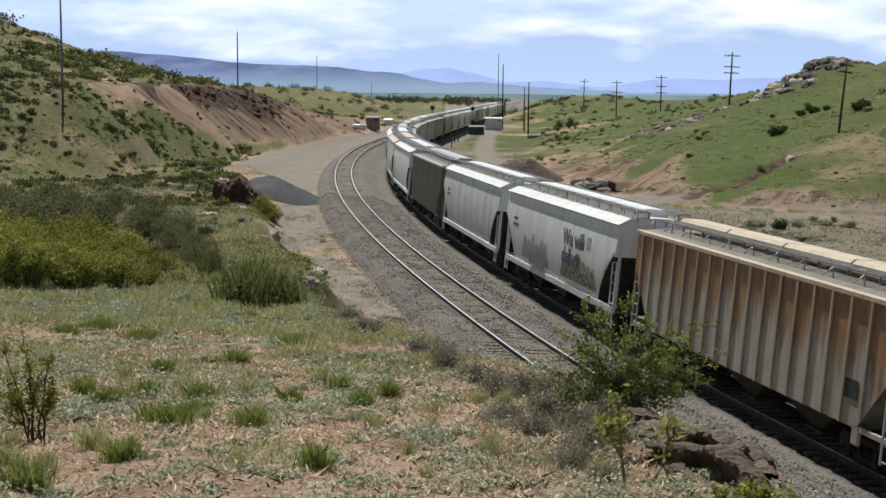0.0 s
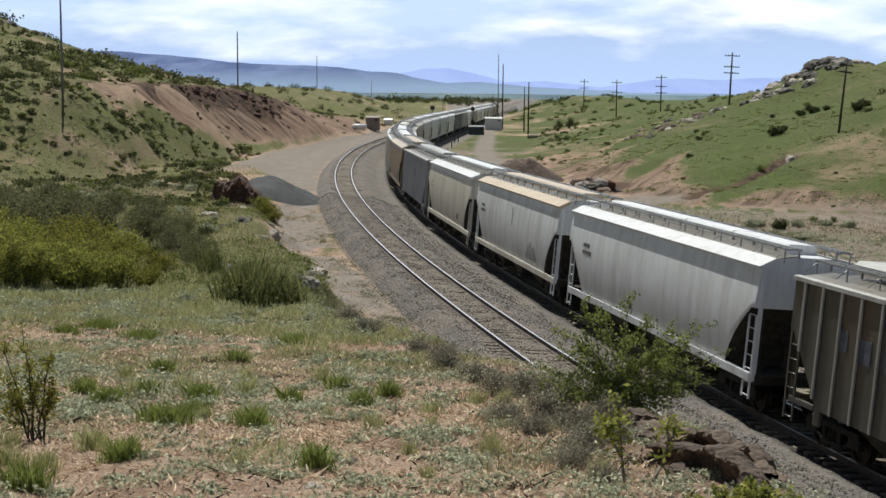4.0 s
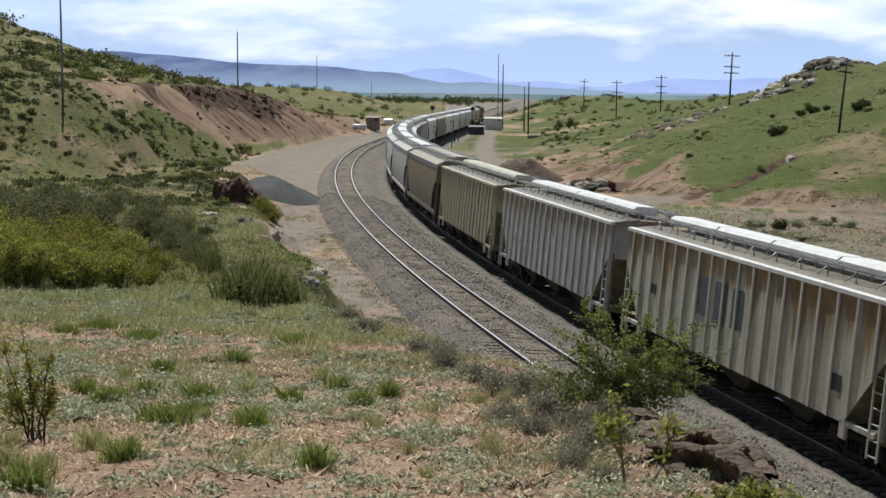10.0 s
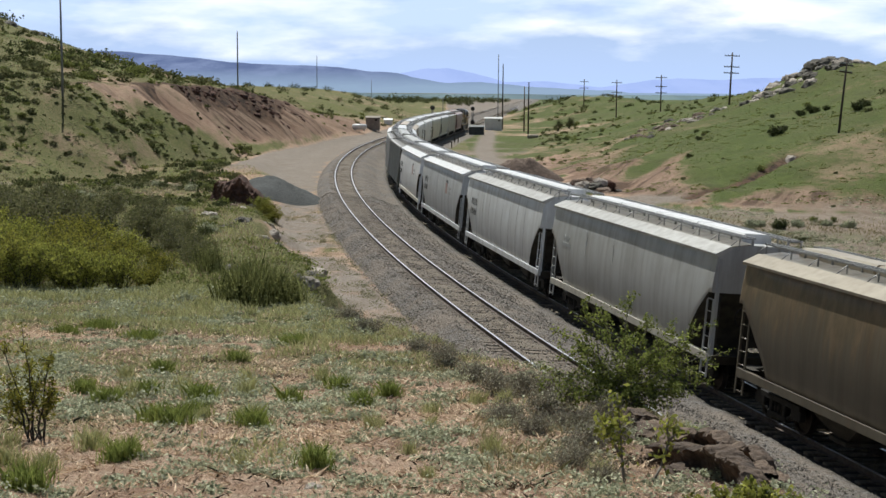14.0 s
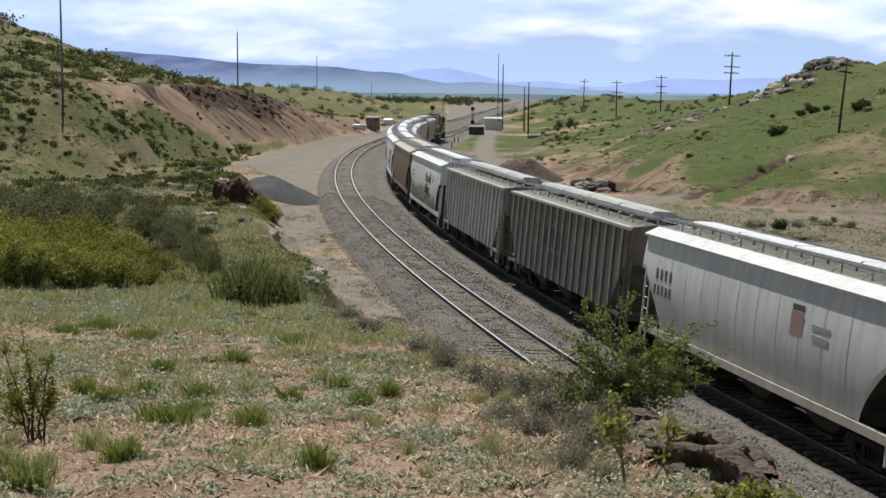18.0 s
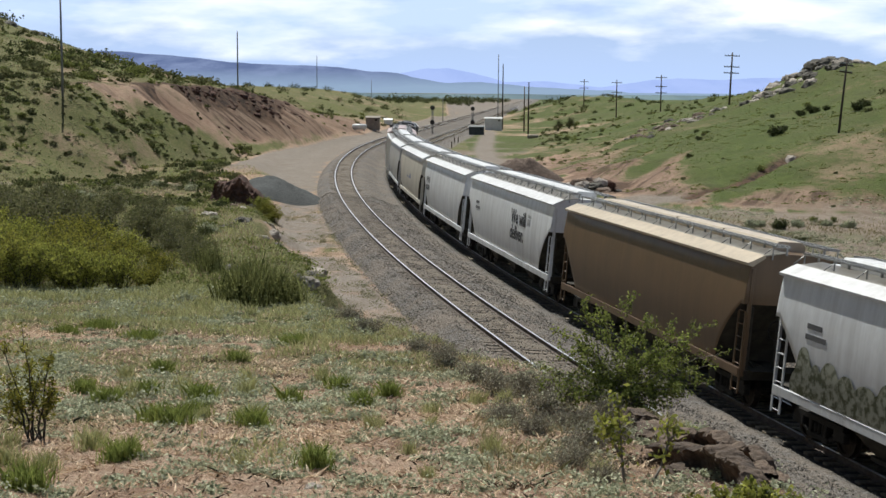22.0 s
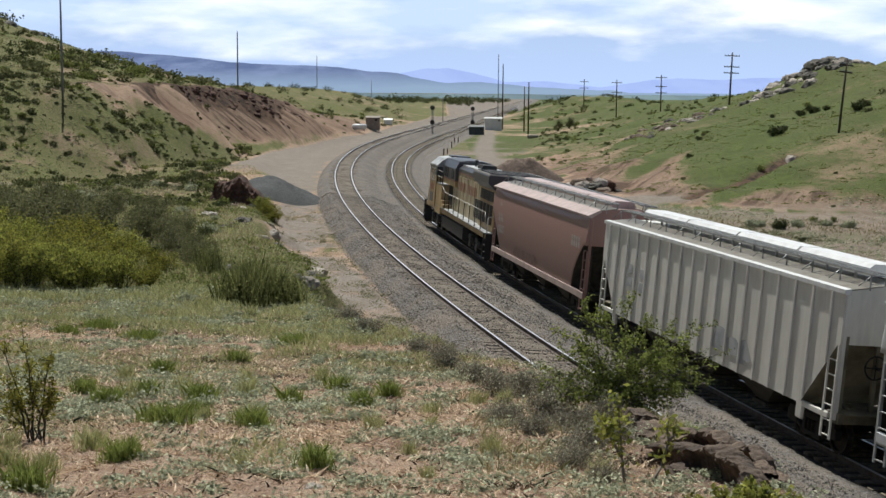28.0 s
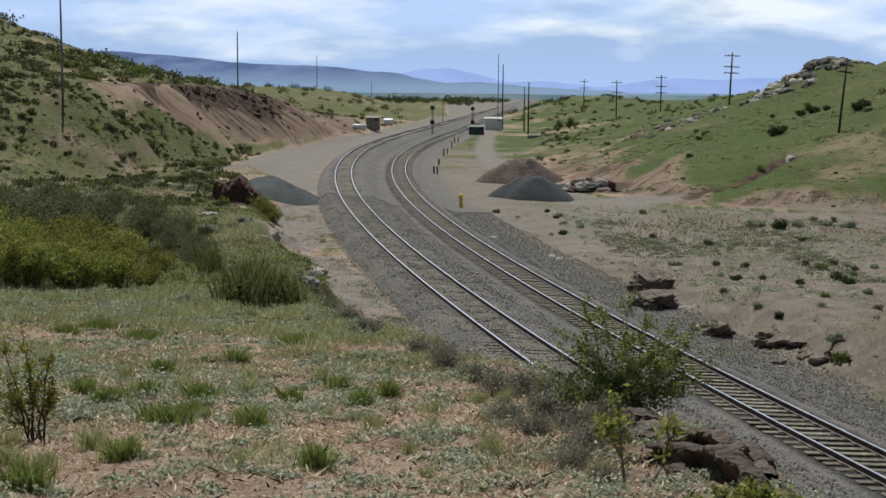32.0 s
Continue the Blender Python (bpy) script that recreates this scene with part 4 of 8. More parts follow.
GREY = paint("light_grey_paint", (0.48, 0.49, 0.48), amount=0.42, rusty=0.12)
CREAM = paint("cream_paint", (0.62, 0.585, 0.50), amount=0.35, rusty=0.12)
PALE_CREAM = paint("pale_cream_paint", (0.78, 0.755, 0.68), amount=0.22, rusty=0.08)
RUST = paint("rusted_paint", (0.50, 0.49, 0.44), dirt=(0.20, 0.14, 0.09), amount=0.5, rusty=0.3, rust=(0.34, 0.15, 0.05), runs=0.45, drip_dark=(0.24, 0.11, 0.04), band=(2.0, 3.3, (0.36, 0.165, 0.06), 0.75))
RUST_ROOF = paint("rust_cream_roof", (0.62, 0.52, 0.38), dirt=(0.35, 0.20, 0.10), amount=0.4, rusty=0.25)
OLIVE = paint("dark_olive_paint", (0.095, 0.093, 0.078), dirt=(0.05, 0.045, 0.035), amount=0.8, rusty=0.15, runs=0.3)
SLATE = paint("slate_grey_paint", (0.30, 0.315, 0.33), dirt=(0.06, 0.055, 0.05), amount=0.8, rusty=0.15, runs=0.3)
GREEN_GREY = paint("green_grey_paint", (0.125, 0.14, 0.13), dirt=(0.035, 0.035, 0.03), amount=0.9, rusty=0.1, runs=0.3)
MID_GREY = paint("mid_grey_paint", (0.40, 0.41, 0.395), dirt=(0.07, 0.065, 0.055), amount=0.8, rusty=0.12, runs=0.25)
TAN = paint("tan_paint", (0.20, 0.14, 0.085), dirt=(0.09, 0.055, 0.03), amount=0.6, rusty=0.2)
TAN_ROOF = paint("tan_roof_paint", (0.58, 0.48, 0.35), amount=0.3, rusty=0.1)
BROWN = paint("brown_paint", (0.155, 0.096, 0.052), dirt=(0.07, 0.045, 0.025), amount=0.4, rusty=0.08)
TAUPE = paint("taupe_paint", (0.155, 0.135, 0.10), dirt=(0.07, 0.058, 0.04), amount=0.6, rusty=0.15, runs=0.2, band=(2.3, 3.5, (0.26, 0.185, 0.105), 0.55))
TAUPE_ROOF = paint("stained_taupe_roof", (0.42, 0.37, 0.28), dirt=(0.2, 0.15, 0.1), amount=0.5, rusty=0.1)
MAROON = paint("maroon_paint", (0.30, 0.165, 0.145), dirt=(0.26, 0.16, 0.14), amount=0.35, rusty=0.05)
MAROON_ROOF = paint("faded_maroon_roof", (0.56, 0.43, 0.39), amount=0.4, rusty=0.05)
WORN_WHITE = paint("worn_white_paint", (0.62, 0.61, 0.52), dirt=(0.12, 0.10, 0.06), amount=0.6, rusty=0.3, rust=(0.26, 0.125, 0.045), runs=0.4, band=(2.5, 4.0, (0.30, 0.17, 0.065), 0.85))
STREAKED = paint("streaked_pale_paint", (0.52, 0.54, 0.54), dirt=(0.12, 0.11, 0.09), amount=0.6, rusty=0.1, runs=0.25, band=(2.8, 4.1, (0.30, 0.175, 0.075), 0.75))
RUST_TAN = paint("stained_olive_cream_paint", (0.50, 0.46, 0.33), dirt=(0.16, 0.13, 0.07), amount=0.5, rusty=0.2, rust=(0.17, 0.10, 0.045), runs=0.3, band=(2.9, 4.2, (0.24, 0.15, 0.06), 0.65))
OLIVE_ROOF = paint("dull_cream_roof", (0.60, 0.57, 0.44), amount=0.4, rusty=0.15)
ROOF_GREY = paint("grey_roof_paint", (0.54, 0.53, 0.49), amount=0.45, rusty=0.1)
ROOF_DUST = paint("dusty_roof_sheet", (0.24, 0.225, 0.19), dirt=(0.12, 0.095, 0.07), amount=0.6, rusty=0.2)
ROOF_WHITE = paint("white_roof_paint", (0.76, 0.755, 0.74), amount=0.25, rusty=0.02)
INK = surface("dark_lettering", (0.045, 0.05, 0.06), (0.03, 0.03, 0.035), 5, 0.6)
BLUE_INK = surface("faded_blue_lettering", (0.12, 0.135, 0.165), (0.06, 0.07, 0.09), 5, 0.6)
MARK_GREY = surface("worn_dark_lettering", (0.14, 0.145, 0.15), (0.09, 0.09, 0.095), 5, 0.6)
PALE_INK = surface("pale_lettering", (0.50, 0.45, 0.41), (0.30, 0.24, 0.22), 5, 0.6)
RED_INK = surface("faded_red_shield", (0.46, 0.30, 0.27), (0.40, 0.28, 0.26), 5, 0.6)
SPRAY_DARK = surface("olive_spray_paint", (0.42, 0.43, 0.34), (0.11, 0.12, 0.065), 4.5, 0.7, lo=0.42, hi=0.56)
OVERPAINT = surface("grey_overpaint", (0.20, 0.205, 0.21), (0.15, 0.155, 0.16), 3.0, 0.7)
PALE_RUN = surface("pale_paint_run", (0.62, 0.62, 0.60), (0.48, 0.48, 0.46), 5, 0.6)
PALE_SPRAY = surface("pale_spray_paint", (0.36, 0.25, 0.22), (0.24, 0.14, 0.12), 2.5, 0.7)
SPRAY_GREY = surface("grey_spray_paint", (0.30, 0.31, 0.32), (0.48, 0.48, 0.47), 1.6, 0.7)
SPRAY_BLUE = surface("blue_spray_paint", (0.17, 0.20, 0.36), (0.30, 0.32, 0.42), 2.0, 0.7)

# lighter copies of the paints, as if the ribs caught the sun
RIB_LIT_PAINT = {}
for skin_, tone in ((RUST, (0.56, 0.44, 0.30)), (OLIVE, (0.40, 0.39, 0.34)), (SLATE, (0.52, 0.53, 0.54)), (WORN_WHITE, (0.68, 0.66, 0.57)), (STREAKED, (0.68, 0.68, 0.64)), (RUST_TAN, (0.58, 0.54, 0.42)),
                    (GREEN_GREY, (0.40, 0.42, 0.40)), (MID_GREY, (0.70, 0.71, 0.69)), (PALE_CREAM, (0.80, 0.77, 0.69))):
    RIB_LIT_PAINT[skin_.name] = paint("rib_" + skin_.name, tone, amount=0.3, rusty=0.12)

# coupler positions between the cars, first to last
JOINTS = [-323.6, -306.0, -288.6, -271.2, -253.8, -235.8, -218.6, -201.4, -183.5, -165.7, -147.7, -129.9, -112.1, -93.9, -76.3, -58.7, -41.0,
          -24.0, -6.2, 11.5, 29.2, 47.4, 65.8, 83.0, 101.0, 118.0, 136.3, 153.4]
CARS = [
    (False, RUST, RUST_ROOF, None, "ribbed covered hopper car, heavily rusted orange and grey"),
    (True, WHITE, ROOF_WHITE, WHITE_B, "white smooth-sided covered hopper car with slogan and sprayed graffiti"),
    (True, WHITE_B, ROOF_WHITE, WHITE_B, "pale grey smooth-sided covered hopper car, dusty"),
    (False, OLIVE, ROOF_GREY, None, "dark olive ribbed covered hopper car"),
    (True, WHITE, ROOF_WHITE, WHITE_B, "clean white smooth-sided covered hopper car"),
    (True, WHITE_B, RUST_ROOF, CREAM, "light grey smooth covered hopper car with a rusty cream roof edge"),
    (True, CREAM, ROOF_WHITE, CREAM, "cream-grey smooth covered hopper car with faint panel seams"),
    (False, SLATE, ROOF_GREY, None, "blue-grey ribbed covered hopper car"),
    (True, TAN, TAN_ROOF, TAN, "tan-brown weathered smooth covered hopper car"),
    (False, WORN_WHITE, ROOF_WHITE, None, "worn white ribbed covered hopper car with a dark blue panel"),
    (False, STREAKED, ROOF_WHITE, None, "pale grey ribbed covered hopper car streaked with rust"),
    (False, RUST_TAN, OLIVE_ROOF, None, "olive-cream ribbed covered hopper car with brown stains"),
    (True, TAUPE, TAUPE_ROOF, TAUPE, "dark taupe smooth covered hopper car, dirty"),
    (True, GREY, ROOF_GREY, CREAM, "grey smooth covered hopper car with a pale sill"),
    (True, WHITE_B, ROOF_GREY, WHITE_B, "pale smooth covered hopper car with dark reporting marks"),
    (True, SILVER_WHITE, ROOF_WHITE, WHITE_B, "silver-white smooth covered hopper car with a faded red shield"),
    (True, WHITE, ROOF_WHITE, CREAM, "white panelled covered hopper car with a red shield"),
    (False, GREEN_GREY, ROOF_GREY, None, "dark green-grey ribbed covered hopper car with faint black letters"),
    (False, MID_GREY, ROOF_GREY, None, "mid grey ribbed covered hopper car"),
    (True, WHITE, ROOF_WHITE, WHITE_B, "white smooth covered hopper car with slogan and olive graffiti"),
    (True, BROWN, TAN_ROOF, BROWN, "dark brown smooth covered hopper car with a tan roof edge"),
    (True, WHITE, ROOF_WHITE, WHITE_B, "white smooth covered hopper car with a black slogan"),
    (True, WHITE, ROOF_WHITE, WHITE_B, "white smooth covered hopper car with black reporting marks"),
    (True, CREAM, ROOF_WHITE, CREAM, "cream smooth covered hopper car with faded blue graffiti"),
    (True, GREY, ROOF_WHITE, WHITE_B, "blue-grey smooth covered hopper car with a white roof"),
    (False, PALE_CREAM, ROOF_WHITE, None, "cream ribbed covered hopper car with scrawled graffiti"),
    (True, MAROON, MAROON_ROOF, MAROON_ROOF, "maroon smooth covered hopper car with pale reporting marks"),
]


def scrawl(car, seed, x, w, h, mat, smooth=True, lift=1.45):
    me = shared(("graffiti", seed, w, h), lambda: scrawl_mesh(seed, w, h, smooth))
    if not me.materials:
        me.materials.append(mat)
    ob = new("graffiti", me)
    ob.parent = car
    ob.matrix_basis = pose(x, 0.0 if smooth else 0.012, lift)
    ob["label"] = "loosely sprayed graffiti"


def seams(car, n, L, mat):
    """Thin upright weld seams between the side sheets."""
    for k in range(1, n):
        x = -L / 2 + L * k / n
        if abs(x) > L / 2 - 1.6:
            continue
        me = shared("seam", lambda: strip_seam())
        if not me.materials:
            me.materials.append(mat)
        for side in (1, -1):
            ob = new("seam", me)
            ob.parent = car
            ob.matrix_basis = pose(x, 0, 0, 0, 0, 0 if side > 0 else 180)
            ob.material_slots[0].link = "OBJECT"
            ob.material_slots[0].material = mat


def strip_seam():
    bm = bmesh.new()
    zs = [1.2 + 2.78 * k / 8 for k in range(9)]
    cols = [[bm.verts.new((dx, half_width(z, True) + dy, z)) for z in zs] for dx, dy in ((-0.022, -0.01), (-0.012, 0.007), (0.012, 0.007), (0.022, -0.01))]
    for a, b in zip(cols, cols[1:]):
        for i in range(8):
            bm.faces.new((a[i], a[i + 1], b[i + 1], b[i]))
    return bm


def decorate(cars):
    """Painted marks and sprayed shapes, car by car; x grows towards the far end."""
    small = lambda x, z: [(x, z, 0.7, 0.13), (x - 0.1, z - 0.26, 0.95, 0.13)]
    for k, mat in ((1, INK), (2, INK), (4, INK), (5, INK), (6, SPRAY_GREY), (13, SPRAY_GREY), (19, INK), (21, INK)):
        bars(cars[k], small(6.0, 3.0), MARK_GREY if mat is INK else mat)
    for k in (14, 15, 16, 22):
        bars(cars[k], [(6.3, 2.95, 0.16, 0.34), (5.95, 2.95, 0.16, 0.34), (5.6, 2.95, 0.16, 0.34), (5.25, 2.95, 0.16, 0.34), (6.4, 2.45, 0.14, 0.32), (6.1, 2.45, 0.14, 0.32), (5.8, 2.45, 0.14, 0.32), (5.5, 2.45, 0.14, 0.32), (5.2, 2.45, 0.14, 0.32)], INK if k == 22 else MARK_GREY)
    for k in (15, 16):
        bars(cars[k], [(-2.8, 2.95, 0.62, 0.6)], RED_INK, "shield")
        bars(cars[k], [(-2.8, 3.34, 0.62, 0.16)], MARK_GREY, "shield")
        bars(cars[k], [(-4.0, 3.0, 0.9, 0.13), (-4.0, 2.75, 0.8, 0.13)], SPRAY_GREY)
    # faint letters and panels on the ribbed cars
    bars(cars[3], [(5.4, 2.9, 0.5, 0.5), (4.4, 2.8, 0.5, 0.55), (3.4, 2.75, 0.5, 0.55), (2.4, 2.7, 0.5, 0.5)], BLUE_INK, smooth=False)
    bars(cars[7], [(-0.6, 2.95, 0.55, 0.55), (5.9, 2.7, 0.6, 0.2)], INK, smooth=False)
    bars(cars[9], [(1.7, 2.75, 0.8, 1.15), (0.6, 2.7, 0.8, 1.2), (-0.5, 2.7, 0.7, 1.1)], BLUE_INK, smooth=False)
    bars(cars[9], [(5.6, 2.4, 0.6, 0.3), (-6.0, 1.9, 0.5, 0.4)], INK, smooth=False)
    bars(cars[10], [(5.4, 2.2, 0.6, 0.3), (4.5, 2.15, 0.6, 0.3), (3.4, 1.9, 0.6, 0.22)], SPRAY_GREY, smooth=False)
    bars(cars[17], [(3.2, 2.8, 0.5, 0.75), (2.1, 2.75, 0.5, 0.75), (1.0, 2.75, 0.5, 0.75), (0.0, 2.7, 0.5, 0.75), (-1.1, 2.7, 0.5, 0.75), (0.9, 1.9, 0.55, 0.5), (-0.1, 1.9, 0.55, 0.5)], INK, smooth=False)
    bars(cars[18], [(5.6, 2.9, 0.3, 0.5), (5.2, 2.9, 0.3, 0.5), (5.5, 2.2, 0.7, 0.25), (-5.6, 2.7, 0.35, 0.8)], SPRAY_GREY, smooth=False)
    bars(cars[25], [(5.5, 2.75, 0.4, 0.3), (4.4, 2.7, 0.4, 0.3), (5.5, 2.3, 0.4, 0.3), (4.4, 2.25, 0.4, 0.3), (-3.4, 1.55, 0.4, 0.45)], SPRAY_GREY, smooth=False)
    bars(cars[26], [(6.0, 3.35, 0.4, 0.14), (6.05, 2.75, 0.15, 0.36), (5.72, 2.75, 0.15, 0.36), (5.4, 2.75, 0.15, 0.36), (6.2, 2.2, 0.1, 0.36), (5.95, 2.2, 0.14, 0.36), (5.68, 2.2, 0.14, 0.36), (5.41, 2.2, 0.14, 0.36), (5.16, 2.2, 0.09, 0.36), (-5.9, 3.0, 0.2, 0.42), (-6.2, 3.0, 0.2, 0.42), (-6.5, 3.0, 0.2, 0.42), (-6.8, 3.0, 0.2, 0.42)], PALE_INK)
    bars(cars[0], [(-6.0, 1.9, 0.6, 0.45)], INK, smooth=False)
    bars(cars[6], [(-4.0, 1.75, 0.4, 0.45)], INK)
    bars(cars[1], [(2.2, 1.75, 2.3, 0.85)], OVERPAINT, "paint_patch")
    # graffiti
    scrawl(cars[1], 3, 2.6, 4.2, 1.25, SPRAY_GREY)
    scrawl(cars[1], 4, -3.6, 4.6, 1.2, SPRAY_DARK)
    scrawl(cars[19], 5, 3.0, 8.0, 1.25, SPRAY_DARK, lift=1.25)
    scrawl(cars[19], 6, -3.6, 5.0, 0.95, SPRAY_DARK, lift=1.25)
    scrawl(cars[23], 7, 3.6, 3.2, 1.05, SPRAY_GREY, lift=1.7)
    scrawl(cars[23], 8, 0.4, 3.4, 1.15, SPRAY_BLUE, lift=1.6)
    scrawl(cars[5], 9, -3.9, 1.8, 0.8, SPRAY_GREY)
    scrawl(cars[25], 10, -2.6, 2.6, 0.7, SPRAY_GREY, smooth=False)
    scrawl(cars[26], 11, 1.2, 4.0, 0.5, PALE_SPRAY, lift=1.3)
    scrawl(cars[24], 12, 2.5, 3.0, 0.6, SPRAY_GREY, lift=1.4)
    bars(cars[13], [(3.6, 3.05, 0.10, 0.9), (0.6, 3.0, 0.07, 0.7)], PALE_RUN, "paint_run")
    bars(cars[5], [(-0.2, 3.0, 0.08, 0.8)], MARK_GREY, "paint_run")
    scrawl(cars[8], 13, -4.6, 2.2, 0.8, MARK_GREY)
    for k, n, mat in ((6, 14, GREY), (16, 13, WHITE_B), (15, 13, WHITE), (2, 9, GREY), (14, 11, GREY), (22, 9, WHITE_B), (8, 10, TAN)):
        seams(cars[k], n, JOINTS[k + 1] - JOINTS[k] - 1.75, mat)


def build_cars():
    cars = []
    for k, (smooth, skin, roof_skin, sill, label) in enumerate(CARS):
        cars.append(hopper_car(JOINTS[k], JOINTS[k + 1], smooth, skin, roof_skin, label, sill))
    decorate(cars)
    for k in (1, 19, 21):
        side_text(cars[k], "We will\ndeliver.", -1.5 if k != 19 else -1.0, 2.75, 0.86, INK if k != 1 else BLUE_INK)
        bars(cars[k], [(-4.75, 3.25, 0.5, 0.12), (-4.75, 3.0, 0.5, 0.28)], SPRAY_GREY, "shield")
    return cars


cars = build_cars()



# ---- the locomotive ----
YELLOW = paint("armour_yellow_paint", (0.53, 0.37, 0.17), dirt=(0.11, 0.075, 0.042), amount=0.6, rusty=0.06, rough=0.5, runs=0.25)
PALE_YELLOW = paint("faded_yellow_paint", (0.55, 0.46, 0.29), dirt=(0.13, 0.09, 0.05), amount=0.6, rusty=0.06, rough=0.5, runs=0.25)
LOCO_GREY = paint("harbour_grey_paint", (0.04, 0.045, 0.055), amount=0.3, rusty=0.03, rough=0.4)
LOCO_RED = surface("faded_red_paint", (0.33, 0.13, 0.085), (0.25, 0.09, 0.06), 4, 0.5)
# pale colour that stands for sunlight on the level plates
ROOF_SUNLIT = surface("sunlit_roof", (0.58, 0.58, 0.57), (0.20, 0.21, 0.22), 1.3, 0.5, 0.05)
BLACKISH = surface("soot_shade_black", (0.03, 0.03, 0.03), (0.012, 0.012, 0.012), 5, 0.7, 0.1, 25, 0.3)
m_glass, nt_, b_ = node_mat("dark_window_glass")
b_.inputs["Base Color"].default_value, b_.inputs["Roughness"].default_value = (0.02, 0.024, 0.028, 1), 0.06
CAB_GLASS = m_glass
m_lens, nt_, b_ = node_mat("lamp_lens")
b_.inputs["Base Color"].default_value, b_.inputs["Roughness"].default_value = (0.6, 0.6, 0.58, 1), 0.12
LAMP_LENS = m_lens
SILVER = surface("dusty_truck_paint", (0.06, 0.058, 0.056), (0.02, 0.019, 0.018), 5, 0.55, 0.3, 20, 0.3)


def loft(sections):
    """A skin through closed rings of equal length."""
    bm = bmesh.new()
    rings = [[bm.verts.new(p) for p in sec] for sec in sections]
    n = len(rings[0])
    for a, b in zip(rings, rings[1:]):
        for i in range(n):
            bm.faces.new((a[i], a[(i + 1) % n], b[(i + 1) % n], b[i]))
    bm.faces.new(rings[0])
    bm.faces.new(rings[-1][::-1])
    bmesh.ops.recalc_face_normals(bm, faces=bm.faces[:])
    return bm


def prism(x0, x1, prof):
    return loft([[(x, y, z) for y, z in prof] for x in (x0, x1)])


def fold(half):
    """A cross-section from its left half, bottom to top."""
    return half + [(-y, z) for y, z in half[::-1]]


def big_truck(parent, x):
    t = part("truck", box(-2.2, 2.2, -0.75, 0.75, 0.55, 0.85, bevel=0.04), STEEL_DARK, parent)
    t.matrix_basis = pose(x, 0, 0)
    for side in (-1, 1):
        bm = bmesh.new()
        add_box(bm, -2.55, 2.55, -0.1, 0.1, 0.72, 0.98, bevel=0.03)
        for dx in (-1.95, 0.0, 1.95):
            add_box(bm, dx - 0.28, dx + 0.28, -0.13, 0.13, 0.32, 0.72, bevel=0.04)
        for dx in (-1.0, 1.0):
            add_box(bm, dx - 0.35, dx + 0.35, -0.12, 0.12, 0.5, 0.75, bevel=0.03)
            add_tube(bm, (dx - 0.2, 0.14, 0.6), (dx - 0.2, 0.14, 1.0), 0.09, 8)
            add_tube(bm, (dx + 0.2, 0.14, 0.6), (dx + 0.2, 0.14, 1.0), 0.09, 8)
        part("side_frame", bm, SILVER, t).matrix_basis = pose(0, side * 1.08, 0)
        for dx in (-1.95, 0.0, 1.95):
            me = shared("big_wheel", lambda: wheel_mesh(0.53))
            part("wheel", me, WHEEL_STEEL, t).matrix_basis = pose(dx, side * 0.76, 0.53, 0, 0, 0 if side > 0 else 180)
    return t


def rail_run(parent, pts, r=0.022, posts=(), foot=None):
    bm = bmesh.new()
    for a, b in zip(pts, pts[1:]):
        add_tube(bm, a, b, r, 6)
    rail = part("handrail", bm, LOCO_RAIL, parent)
    for p in posts:
        part("post", tube((p[0], p[1], foot), p, r * 1.1, 6), BLACKISH, rail, "black handrail post")
    return rail


LOCO_RAIL = surface("handrail_paint", (0.55, 0.52, 0.46), (0.40, 0.37, 0.32), 4, 0.5)


